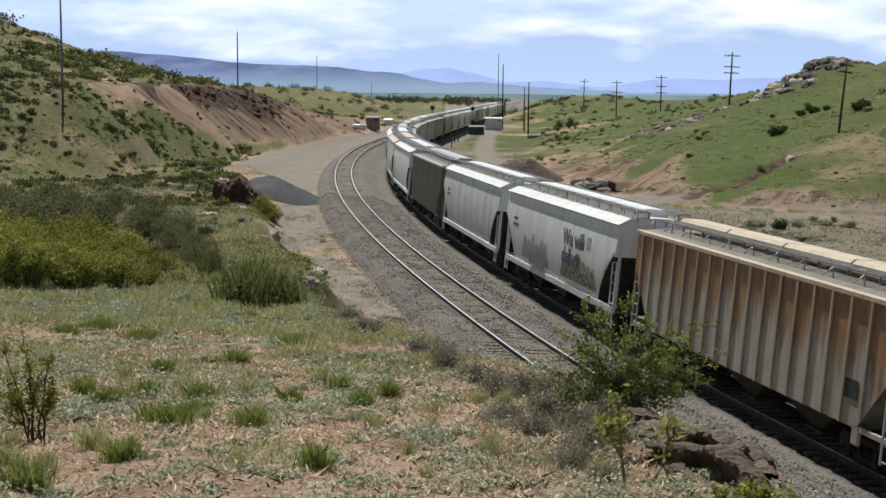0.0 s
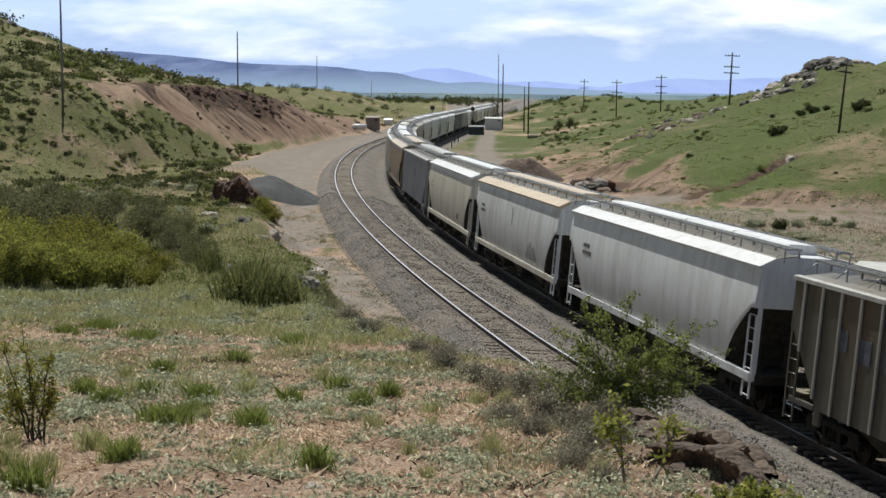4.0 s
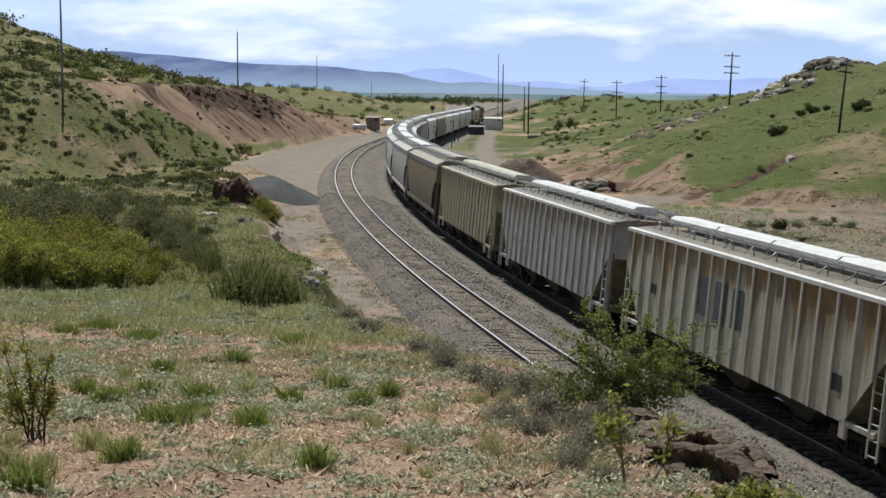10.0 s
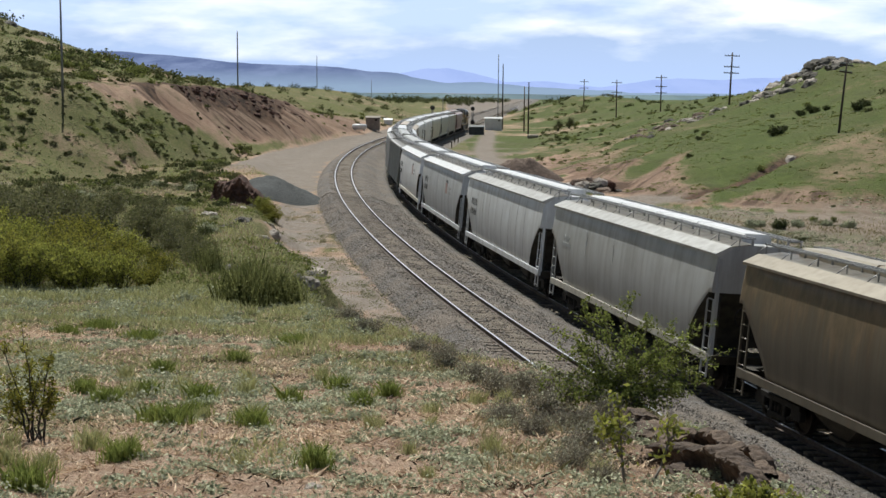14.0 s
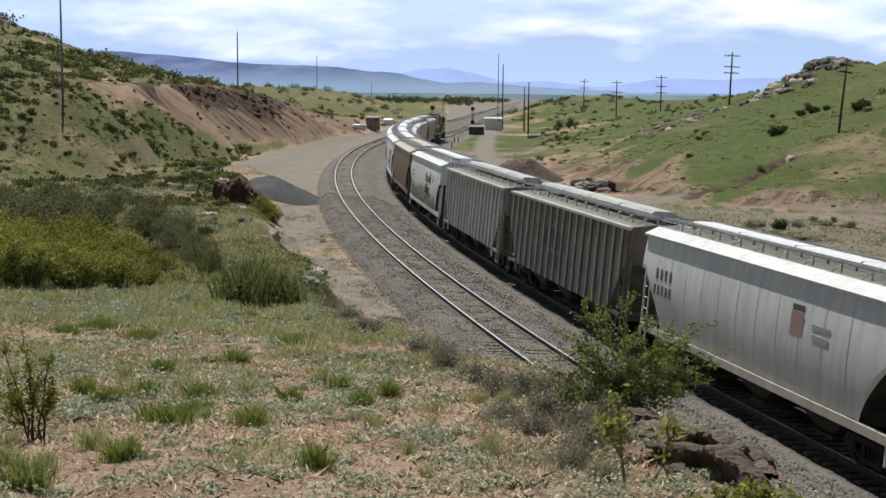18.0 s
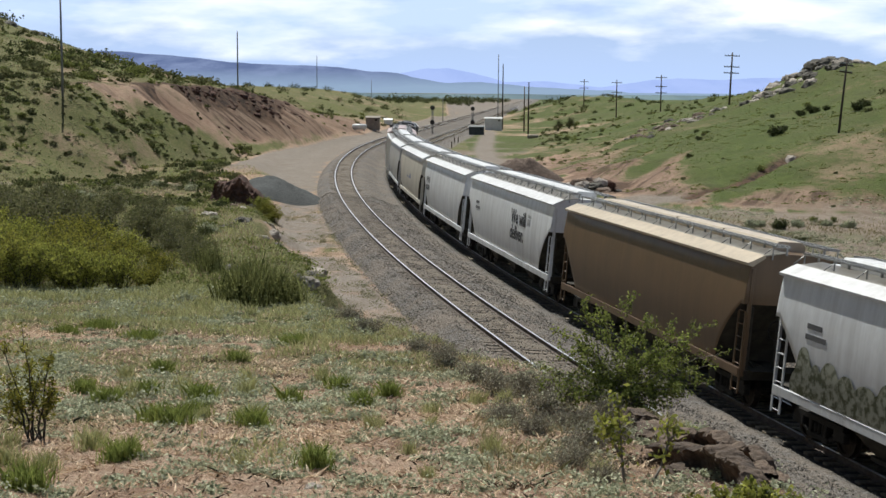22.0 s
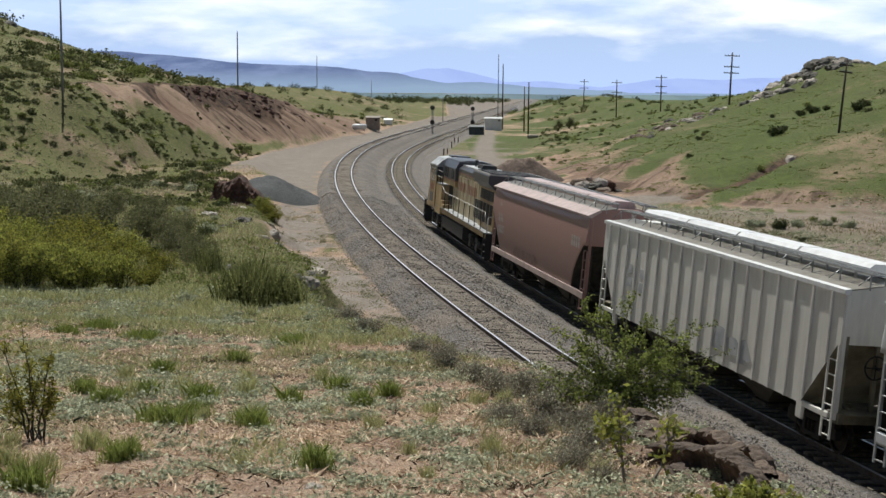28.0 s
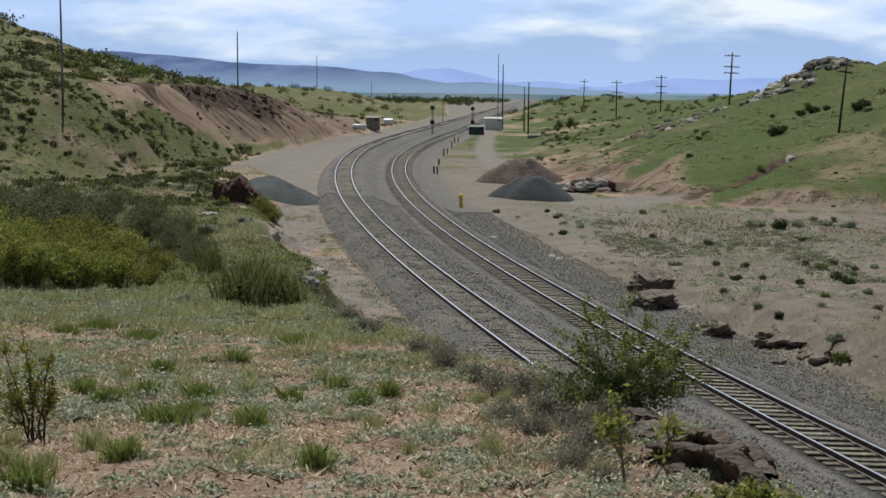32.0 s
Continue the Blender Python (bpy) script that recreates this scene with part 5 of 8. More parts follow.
def locomotive(near):
    E = empty("locomotive", "yellow and grey six-axle diesel locomotive with a dirty hood", "locomotive")
    part("frame", box(-10.6, 10.3, -1.42, 1.42, 1.30, 1.60, bevel=0.03), BLACKISH, E)
    part("deck", box(-10.5, 6.3, -1.5, 1.5, 1.604, 1.64), ROOF_SUNLIT, E, "grey walkway plates coloured pale for the sunlight on them")
    part("sill_stripe", box(-10.4, 10.2, 1.425, 1.45, 1.34, 1.56), YELLOW, E)
    part("sill_stripe", box(-10.4, 10.2, -1.45, -1.425, 1.34, 1.56), YELLOW, E)
    part("fuel_tank", prism(-3.6, 3.4, fold([(1.0, 0.32), (1.38, 0.55), (1.38, 1.18), (1.2, 1.29)])), SILVER, E, "dusty grey fuel tank")
    for x in (-6.9, 6.7):
        big_truck(E, x)
    # long hood: lower yellow, upper grey
    part("hood", prism(-6.4, 4.6, fold([(0.98, 1.645), (0.98, 3.92)])), PALE_YELLOW, E)
    part("hood_top", prism(-6.4, 4.6, fold([(1.0, 3.97), (1.0, 4.16), (0.8, 4.32), (0.3, 4.36)])), LOCO_GREY, E, "grey upper hood")
    part("roof_walk", prism(-6.3, 4.5, [(-0.78, 4.335), (-0.78, 4.40), (0.78, 4.40), (0.78, 4.335)]), ROOF_SUNLIT, E, "roof plates coloured pale for the sunlight on them")
    part("red_stripe", box(-6.4, 4.6, 0.985, 1.005, 3.922, 3.968), LOCO_RED, E)
    part("red_stripe", box(-6.4, 4.6, -1.005, -0.985, 3.922, 3.968), LOCO_RED, E)
    for k in range(9):
        x = -6.0 + k * 1.15
        for side in (1, -1):
            part("hood_door", box(x - 0.5, x + 0.5, -0.012, 0.012, 1.75, 3.75, bevel=0.006), PALE_YELLOW, E).matrix_basis = pose(0, side * 0.992, 0)
    for k in range(3):
        for side in (1, -1):
            part("louvre", box(-6.2 + k * 0.62, -5.75 + k * 0.62, -0.01, 0.01, 1.9, 2.9), BLACKISH, E).matrix_basis = pose(0, side * 1.012, 0)
    # raised blower section behind the cab
    part("equipment_hood", prism(1.5, 6.2, fold([(1.17, 3.42), (1.2, 4.1), (1.0, 4.52), (0.4, 4.58)])), LOCO_GREY, E, "grey raised equipment hood")
    part("equipment_base", prism(1.5, 6.2, fold([(1.15, 3.04), (1.17, 3.34)])), YELLOW, E, "yellow lower side of the equipment hood")
    part("red_stripe", prism(1.49, 6.2, fold([(1.175, 3.345), (1.18, 3.415)])), LOCO_RED, E)
    part("equipment_roof", prism(1.6, 6.1, [(-0.98, 4.56), (-0.4, 4.63), (0.4, 4.63), (0.98, 4.56), (0.4, 4.585), (-0.4, 4.585)]), LOCO_GREY, E)
    for side in (1, -1):
        part("air_grille", box(2.0, 2.75, -0.01, 0.01, 3.5, 4.05), BLACKISH, E).matrix_basis = pose(0, side * 1.20, 0)
        for k in range(2):
            part("air_grille", box(4.0 + k * 0.75, 4.55 + k * 0.75, -0.01, 0.01, 3.5, 4.05), BLACKISH, E).matrix_basis = pose(0, side * 1.20, 0)
    # radiator wings at the rear
    part("radiator_body", prism(-10.2, -6.4, fold([(1.1, 1.645), (1.1, 3.72)])), YELLOW, E)
    part("radiator_wing", prism(-10.3, -5.9, fold([(1.1, 3.72), (1.5, 4.08), (1.5, 4.42), (1.40, 4.52)])), LOCO_GREY, E, "grey overhanging radiator")
    for side in (1, -1):
        part("roof_trim", box(-10.3, -5.9, -0.03, 0.03, 4.47, 4.54), LOCO_RAIL, E, "pale radiator trim").matrix_basis = pose(0, side * 1.43, 0)
    part("roof_trim", box(-10.34, -10.28, -1.40, 1.40, 4.47, 4.54), LOCO_RAIL, E)
    bm = bmesh.new()
    for k in range(22):
        add_box(bm, -10.1 + k * 0.19, -10.0 + k * 0.19, -1.3, 1.3, 4.524, 4.56)
    part("radiator_grille", bm, BLACKISH, E)
    for k in range(4):
        for side in (1, -1):
            part("radiator_door", box(-9.9 + 0.9 * k, -9.25 + 0.9 * k, -0.015, 0.015, 1.95, 2.95, bevel=0.006), BLACKISH, E).matrix_basis = pose(0, side * 1.108, 0)
    # dark intake screens, which also stand for the shade under the radiator overhang
    for k in range(3):
        for side in (1, -1):
            intake = part("radiator_intake", box(-9.95 + 1.18 * k, -8.85 + 1.18 * k, -0.015, 0.015, 3.12, 3.62, bevel=0.006), BLACKISH, E, "dark radiator intake screen, also for the shade under the overhang")
            intake.matrix_basis = pose(0, side * 1.108, 0)
            for j in range(4):
                part("slat", box(-9.9 + 1.18 * k, -8.9 + 1.18 * k, -0.02, 0.02, 3.18 + 0.11 * j, 3.20 + 0.11 * j), LOCO_GREY, intake)
    part("exhaust_stack", prism(-2.6, -1.3, [(-0.45, 4.36), (-0.38, 4.62), (0.38, 4.62), (0.45, 4.36)]), BLACKISH, E, "sooty exhaust housing")
    part("horn", tube((-0.3, 0.35, 4.38), (-0.3, 0.35, 4.72), 0.05, 6), BLACKISH, E)
    part("horn", tube((-0.55, 0.35, 4.72), (0.05, 0.35, 4.72), 0.09, 8, 0.04), BLACKISH, E)
    # cab and nose
    cab = loft([[(x, y, z) for y, z in fold([(1.53, 1.5), (1.53, 3.55), (1.50, 3.95)])] for x in (6.25, 8.9)])
    part("cab", cab, YELLOW, E)
    part("cab_band", prism(6.22, 8.93, fold([(1.54, 3.42), (1.54, 3.58), (1.52, 3.96)])), LOCO_GREY, E)
    part("cab_roof", loft([[(x, y, z + dz) for y, z in fold([(1.56, 3.965), (1.56, 4.05), (1.1, 4.48), (0.4, 4.6)])] for x, dz in ((6.1, 0.0), (8.9, 0.0), (9.35, -0.1))]), ROOF_SUNLIT, E, "cab roof coloured pale for the sunlight on it")
    part("roof_cooler", box(6.9, 8.1, -0.6, 0.6, 4.58, 4.68, bevel=0.03), LOCO_GREY, E)
    for side in (1, -1):
        for x0, x1 in ((6.75, 7.35), (7.6, 8.35)):
            w = part("side_window", box(x0 - 0.05, x1 + 0.05, -0.012, 0.012, 3.02, 3.82, bevel=0.008), LOCO_RAIL, E, "pale window frame")
            w.matrix_basis = pose(0, side * 1.545, 0)
            part("pane", box(x0, x1, -0.018, 0.018, 3.07, 3.77), CAB_GLASS, w)
    for y in (-0.75, 0.75):
        w = part("windscreen", box(8.935, 8.96, y - 0.6, y + 0.6, 3.2, 3.85), LOCO_RAIL, E)
        part("pane", box(8.955, 8.97, y - 0.54, y + 0.54, 3.26, 3.79), CAB_GLASS, w)
    nose = loft([[(8.9, y, z) for y, z in fold([(1.40, 1.5), (1.40, 2.95), (1.25, 3.2), (0.5, 3.25)])], [(10.0, y, z) for y, z in fold([(1.32, 1.5), (1.32, 2.85), (1.15, 3.02), (0.5, 3.06)])],
                 [(10.45, y, z) for y, z in fold([(1.0, 1.55), (1.0, 2.4), (0.9, 2.55), (0.4, 2.58)])]])
    part("nose", nose, YELLOW, E)
    part("headlight", tube((10.28, -0.16, 2.75), (10.36, -0.16, 2.75), 0.1, 10), LAMP_LENS, E)
    part("headlight", tube((10.28, 0.16, 2.75), (10.36, 0.16, 2.75), 0.1, 10), LAMP_LENS, E)
    part("nose_door", box(9.35, 9.75, 1.33, 1.425, 1.7, 2.4), BLACKISH, E)
    part("cab_door", box(6.3, 6.62, 1.50, 1.56, 1.7, 3.4, bevel=0.01), YELLOW, E)
    # wide cabinets behind the cab
    for side in (1, -1):
        y0, y1 = min(side * 1.02, side * 1.5), max(side * 1.02, side * 1.5)
        # black sheet that puts the shade of the recess into colour
        part("recess_panel", box(2.9, 6.24, min(side * 1.0, side * 1.03), max(side * 1.0, side * 1.03), 1.66, 3.03), BLACKISH, E, "black panel put in for the shade of the recess behind the cab")
        part("cabinet", prism(4.1, 6.24, [(side * 1.035, 1.2), (side * 1.5, 1.2), (side * 1.5, 2.9), (side * 1.035, 2.99)]), YELLOW, E, "yellow equipment cabinet behind the cab")
        part("cabinet_top", box(4.05, 6.22, y0, y1, 2.995, 3.03), ROOF_SUNLIT, E)
        for k in range(2):
            part("step_box", box(3.5 - 0.4 * k, 4.08, y0, y1, 1.645 + 0.22 * (1 - k), 1.86 + 0.22 * (1 - k), bevel=0.015), YELLOW, E)
        y = side * 1.47
        rail_run(E, [(-10.2, y, 2.0), (-10.0, y, 2.62), (2.9, y, 2.62)], posts=[(x, y, 2.62) for x in (-9.0, -7.3, -5.6, -3.9, -2.2, -0.5, 1.2, 2.8)], foot=1.64)
        rail_run(E, [(2.9, y, 2.62), (4.1, y, 2.9)])
        rail_run(E, [(4.1, y, 3.75), (6.3, y, 3.75)], posts=[(x, y, 3.75) for x in (4.1, 5.1, 6.2)], foot=3.03)
        rail_run(E, [(4.1, y, 3.40), (6.3, y, 3.40)])
        y0, y1 = min(side * 1.1, side * 1.5), max(side * 1.1, side * 1.5)
        for x in (-10.45, 10.35):
            stair = part("boarding_step", box(x - 0.31, x - 0.28, y0, y1, 0.3, 1.6), BLACKISH, E)
            part("stringer", box(x + 0.28, x + 0.31, y0, y1, 0.3, 1.6), BLACKISH, stair)
            for k in range(4):
                part("tread", box(x - 0.28, x + 0.28, y0, y1, 0.35 + 0.33 * k, 0.38 + 0.33 * k), BLACKISH, stair)
        # plain bars for the painted name and number
        for k in range(12):
            if k == 5:
                continue
            part("marking", box(0.9 - k * 0.5 - 0.11, 0.9 - k * 0.5 + 0.11, -0.005, 0.005, 2.95, 3.45), LOCO_RED, E).matrix_basis = pose(0, side * 1.012, 0)
        for k in range(4):
            part("marking", box(7.0 + k * 0.34, 7.2 + k * 0.34, -0.004, 0.004, 2.45, 2.85), LOCO_RED, E).matrix_basis = pose(0, side * 1.538, 0)
        part("cab_marking", box(7.1, 8.4, -0.004, 0.004, 1.72, 2.3), LOCO_GREY, E).matrix_basis = pose(0, side * 1.536, 0)
    part("snow_plough", loft([[(10.5, y, z) for y, z in ((1.4, 0.95), (1.4, 0.25), (-1.4, 0.25), (-1.4, 0.95))], [(10.85, y, z) for y, z in ((1.35, 0.8), (1.3, 0.12), (-1.3, 0.12), (-1.35, 0.8))]]), BLACKISH, E)
    for end in (1, -1):
        part("coupler", shared("loco_coupler", coupler_mesh), STEEL_DARK, E).matrix_basis = pose(end * 10.35, 0, 0, 0, 0, 0 if end > 0 else 180)
    rail_run(E, [(-10.45, 1.4, 1.3), (-10.5, 1.4, 2.4), (-10.35, 0.5, 2.6), (-10.35, -0.5, 2.6), (-10.5, -1.4, 2.4), (-10.45, -1.4, 1.3)])
    TRAIN.append((E, near + 11.15, 6.8))
    return E


locomotive(153.4)


# ---- plants ----
def foliage(name, light, dark, through_light=0.35, scale=0.0):
    m, nt, b = node_mat(name)
    geo = nt.nodes.new("ShaderNodeNewGeometry")
    col = mix(nt, geo.outputs["Random Per Island"], dark, light)
    nt.nodes.remove(b)
    out = nt.nodes["Material Output"]
    d, t, mx = nt.nodes.new("ShaderNodeBsdfDiffuse"), nt.nodes.new("ShaderNodeBsdfTranslucent"), nt.nodes.new("ShaderNodeMixShader")
    nt.links.new(col, d.inputs["Color"])
    nt.links.new(col, t.inputs["Color"])
    mx.inputs[0].default_value = through_light
    nt.links.new(d.outputs[0], mx.inputs[1])
    nt.links.new(t.outputs[0], mx.inputs[2])
    nt.links.new(mx.outputs[0], out.inputs["Surface"])
    return m


LEAF_BRIGHT = foliage("spring_leaf", (0.43, 0.43, 0.10), (0.14, 0.16, 0.04), 0.40)
LEAF_GREEN = foliage("shrub_leaf", (0.27, 0.29, 0.095), (0.085, 0.105, 0.033), 0.33)
LEAF_BUSH = foliage("bush_leaf", (0.36, 0.40, 0.11), (0.075, 0.095, 0.028), 0.33)
LEAF_DULL = foliage("dull_olive_leaf", (0.25, 0.245, 0.12), (0.085, 0.09, 0.042), 0.25)
LEAF_SCRUB = foliage("grey_scrub_leaf", (0.30, 0.30, 0.19), (0.13, 0.13, 0.08), 0.25)
LEAF_RUSH = foliage("rush_shoot", (0.33, 0.34, 0.13), (0.075, 0.085, 0.033), 0.32)
LEAF_MID = foliage("crest_leaf", (0.19, 0.20, 0.085), (0.07, 0.08, 0.034), 0.25)
LEAF_DARK = foliage("dark_shrub_leaf", (0.15, 0.165, 0.072), (0.042, 0.052, 0.024), 0.2)
LEAF_SAGE = foliage("sage_leaf", (0.58, 0.59, 0.42), (0.22, 0.24, 0.15), 0.25)
GRASS_GREEN = foliage("green_grass_blade", (0.62, 0.60, 0.32), (0.29, 0.30, 0.13), 0.33)
GRASS_DRY = foliage("dry_grass_blade", (0.56, 0.46, 0.31), (0.28, 0.215, 0.13), 0.3)
DEBRIS = foliage("dead_leaf_debris", (0.18, 0.14, 0.10), (0.04, 0.03, 0.022), 0.1)
CLUMP_BLADE = foliage("fresh_clump_blade", (0.37, 0.42, 0.12), (0.13, 0.165, 0.045), 0.4)
BRINK_GRASS = foliage("brink_grass_blade", (0.50, 0.43, 0.26), (0.20, 0.19, 0.09), 0.3)
HILL_BLADE = foliage("hill_blade", (0.15, 0.205, 0.055), (0.085, 0.125, 0.034), 0.35)
HILL_STRAW = foliage("hill_straw", (0.30, 0.26, 0.14), (0.20, 0.18, 0.085), 0.4)
STRAW = foliage("bleached_straw", (0.90, 0.74, 0.55), (0.28, 0.18, 0.115), 0.2)
TWIG_DARK = foliage("dark_litter", (0.10, 0.08, 0.06), (0.025, 0.02, 0.015), 0.0)
TWIG = surface("grey_twig", (0.25, 0.225, 0.18), (0.11, 0.095, 0.075), 8, 0.9)
TWIG_DARK_WOOD = surface("dark_twig", (0.10, 0.085, 0.065), (0.04, 0.033, 0.026), 8, 0.9)
LEAF_OLIVE = foliage("olive_spring_leaf", (0.38, 0.36, 0.075), (0.10, 0.105, 0.028), 0.35)
TWIG_PALE = foliage("dead_grey_twig", (0.40, 0.37, 0.28), (0.15, 0.135, 0.095), 0.2)


CLOD = foliage("earth_clod", (0.52, 0.40, 0.30), (0.17, 0.11, 0.075), 0.0)


def leaf_mesh(name, centres, size, rng, mat, flat=0.0, slim=0.55):  # flat: how level the leaves lie
    """One leaf, a folded pair of triangles, at each centre."""
    n = len(centres)
    d = rng.normal(size=(n, 3))
    d[:, 2] = d[:, 2] * (1 - flat) + 0.25
    d /= np.linalg.norm(d, axis=1)[:, None]
    e = np.cross(d, rng.normal(size=(n, 3)))
    e[:, 2] *= 1 - flat
    e /= np.linalg.norm(e, axis=1)[:, None] + 1e-9
    s = (np.asarray(size) * rng.uniform(0.6, 1.4, n))[:, None]
    c = np.asarray(centres)
    v = np.stack([c - d * s, c + e * s * slim, c + d * s, c - e * s * slim], 1).reshape(-1, 3)
    f = np.arange(4 * n).reshape(n, 4)
    return raw_mesh(name, v, f, [mat], False)


def blade_mesh(name, roots, heights, widths, lean, rng, mat):
    """Grass blades: slim bent triangles standing on their roots."""
    n = len(roots)
    a = rng.uniform(0, math.tau, n)
    side = np.stack([np.cos(a), np.sin(a), 0 * a], 1) * widths[:, None]
    b = rng.uniform(0, math.tau, n)
    tip = np.stack([np.cos(b), np.sin(b), 0 * b], 1) * (lean * heights * rng.uniform(0.2, 1.3, n))[:, None]
    up = np.stack([0 * a, 0 * a, heights], 1)
    r = np.asarray(roots)
    v = np.stack([r - side, r + side, r + side * 0.7 + tip * 0.35 + up * 0.6, r + tip + up, r - side * 0.7 + tip * 0.35 + up * 0.6], 1).reshape(-1, 3)
    f = np.arange(5 * n).reshape(n, 5)
    return raw_mesh(name, v, f, [mat], False)


def shrub_parts(seed, w, h, stems, leaves, leaf, mat, wood, spiky=0.0, twig_r=0.012, clump=0.12):
    """Branches that fork from the base, and leaves gathered along them: two meshes."""
    rnd, rng = random.Random(seed), np.random.RandomState(seed)
    bm = bmesh.new()
    tips = []

    def grow(p, d, length, r, depth):
        q = p + d * length
        add_tube(bm, p, q, r, 4, r * 0.65)
        tips.append((p, q))
        if depth:
            for _ in range(rnd.choice((2, 2, 3))):
                nd = (d + Vector((rnd.gauss(0, 0.55 - 0.3 * spiky), rnd.gauss(0, 0.55 - 0.3 * spiky), rnd.gauss(0.12, 0.3)))).normalized()
                grow(p.lerp(q, rnd.uniform(0.55, 1.0)), nd, length * rnd.uniform(0.55, 0.85), r * 0.62, depth - 1)
    for k in range(stems):
        a = rnd.uniform(0, math.tau)
        out = rnd.uniform(0.1, 1.0)
        d = Vector((math.cos(a) * out * w / h * (1.0 - 0.5 * spiky), math.sin(a) * out * w / h * (1.0 - 0.5 * spiky), rnd.uniform(0.8, 1.2))).normalized()
        grow(Vector((rnd.gauss(0, w * 0.06), rnd.gauss(0, w * 0.06), -0.03)), d, h * rnd.uniform(0.32, 0.48), twig_r, 2)
    wood_me = bpy.data.meshes.new("stem")
    bm.to_mesh(wood_me)
    bm.free()
    wood_me.materials.append(wood)
    pick = rng.randint(len(tips), size=leaves)
    t = rng.uniform(0.15, 1.08, leaves)
    P = np.array([tips[i][0] for i in pick])
    Q = np.array([tips[i][1] for i in pick])
    c = P + (Q - P) * t[:, None] + rng.normal(size=(leaves, 3)) * clump * h
    c[:, 2] = np.maximum(c[:, 2], 0.02)
    return wood_me, leaf_mesh("foliage", c, leaf, rng, mat)


def shrub(name, parts, m, label, category="shrub", group=""):
    ob = empty(name, label, category, group)
    ob.matrix_basis = m
    part("stem", parts[0], None, ob)
    part("foliage", parts[1], None, ob)
    return ob


def at_ground(x, y, turn=0.0, scale=1.0, sink=0.0):
    z = float(ground_z(np.array([x]), np.array([y]))[0]) - sink
    return Matrix.Translation((x, y, z)) @ Matrix.Rotation(turn, 4, "Z") @ Matrix.Scale(scale, 4)


def ribbon_stem(bm, pts, r):
    for k, (a, b) in enumerate(zip(pts, pts[1:])):
        add_tube(bm, a, b, r * (1 - 0.75 * k / len(pts)), 5, r * (1 - 0.75 * (k + 1) / len(pts)))


def stem_parts(seed, lines, leaves, leaf, mat):
    """Slender stems through given points, with leaves along their upper parts."""
    rng = np.random.RandomState(seed)
    bm = bmesh.new()
    c = []
    for line in lines:
        pts = [Vector(p) for p in line]
        ribbon_stem(bm, pts, 0.009)
        for _ in range(leaves):
            t = rng.uniform(0.35, 1.0) * (len(pts) - 1)
            k = min(int(t), len(pts) - 2)
            p = pts[k].lerp(pts[k + 1], t - k)
            c.append([p[i] + rng.normal() * 0.03 for i in range(3)])
    me = bpy.data.meshes.new("stem")
    bm.to_mesh(me)
    bm.free()
    me.materials.append(TWIG)
    return ("stem", me), ("foliage", leaf_mesh("foliage", np.array(c), leaf, rng, mat, slim=0.6))


def open_bush_parts(seed, tips, spread, mat, wood, leaf, shoots, thick=0.007, density=1.0):
    """Bowed stems from one root to each tip, with side shoots that carry small tufts of leaves."""
    rng = np.random.RandomState(seed)
    bm = bmesh.new()
    c = []

    def tuft(p, n):
        for _ in range(n):
            c.append(p + rng.normal(size=3) * leaf * 1.3)

    for tip in tips:
        tip = np.array(tip) + rng.normal(size=3) * 0.03
        root = rng.normal(size=3) * np.array([spread, spread, 0.0])
        ts = np.linspace(0, 1, 7)
        bow = np.array([tip[0] * 0.25, tip[1] * 0.25, -0.10 * abs(tip[0])])
        line = [root + (tip - root) * t + bow * 4 * t * (1 - t) * np.array([-0.5, -0.5, -1.0]) + rng.normal(size=3) * 0.010 for t in ts]
        ribbon_stem(bm, [Vector(p) for p in line], thick * rng.uniform(0.7, 1.2))
        length = np.linalg.norm(tip - root)
        axis = (tip - root) / length
        for _ in range(shoots):
            t = rng.uniform(0.28, 0.98)
            i = min(int(t * 6), 5)
            p = line[i] + (line[i + 1] - line[i]) * (t * 6 - i)
            e = axis * 0.75 + rng.normal(size=3) * 0.6
            e *= length * rng.uniform(0.10, 0.26) * (1.25 - 0.6 * t) / np.linalg.norm(e)
            add_tube(bm, Vector(p), Vector(p + e), thick * 0.35, 4, thick * 0.15)
            for u in np.linspace(0.25, 1.0, max(2, int(5 * density))):
                tuft(p + e * u, rng.randint(3, 7))
        for t in rng.uniform(0.55, 1.0, int(5 * density)):
            i = min(int(t * 6), 5)
            tuft(line[i] + (line[i + 1] - line[i]) * (t * 6 - i), 5)
    c = np.array(c)
    c[:, 2] = np.maximum(c[:, 2], 0.02)
    me = bpy.data.meshes.new("stem")
    bm.to_mesh(me)
    bm.free()
    me.materials.append(wood)
    return ("stem", me), ("foliage", leaf_mesh("foliage", c, leaf, rng, mat, slim=0.5))


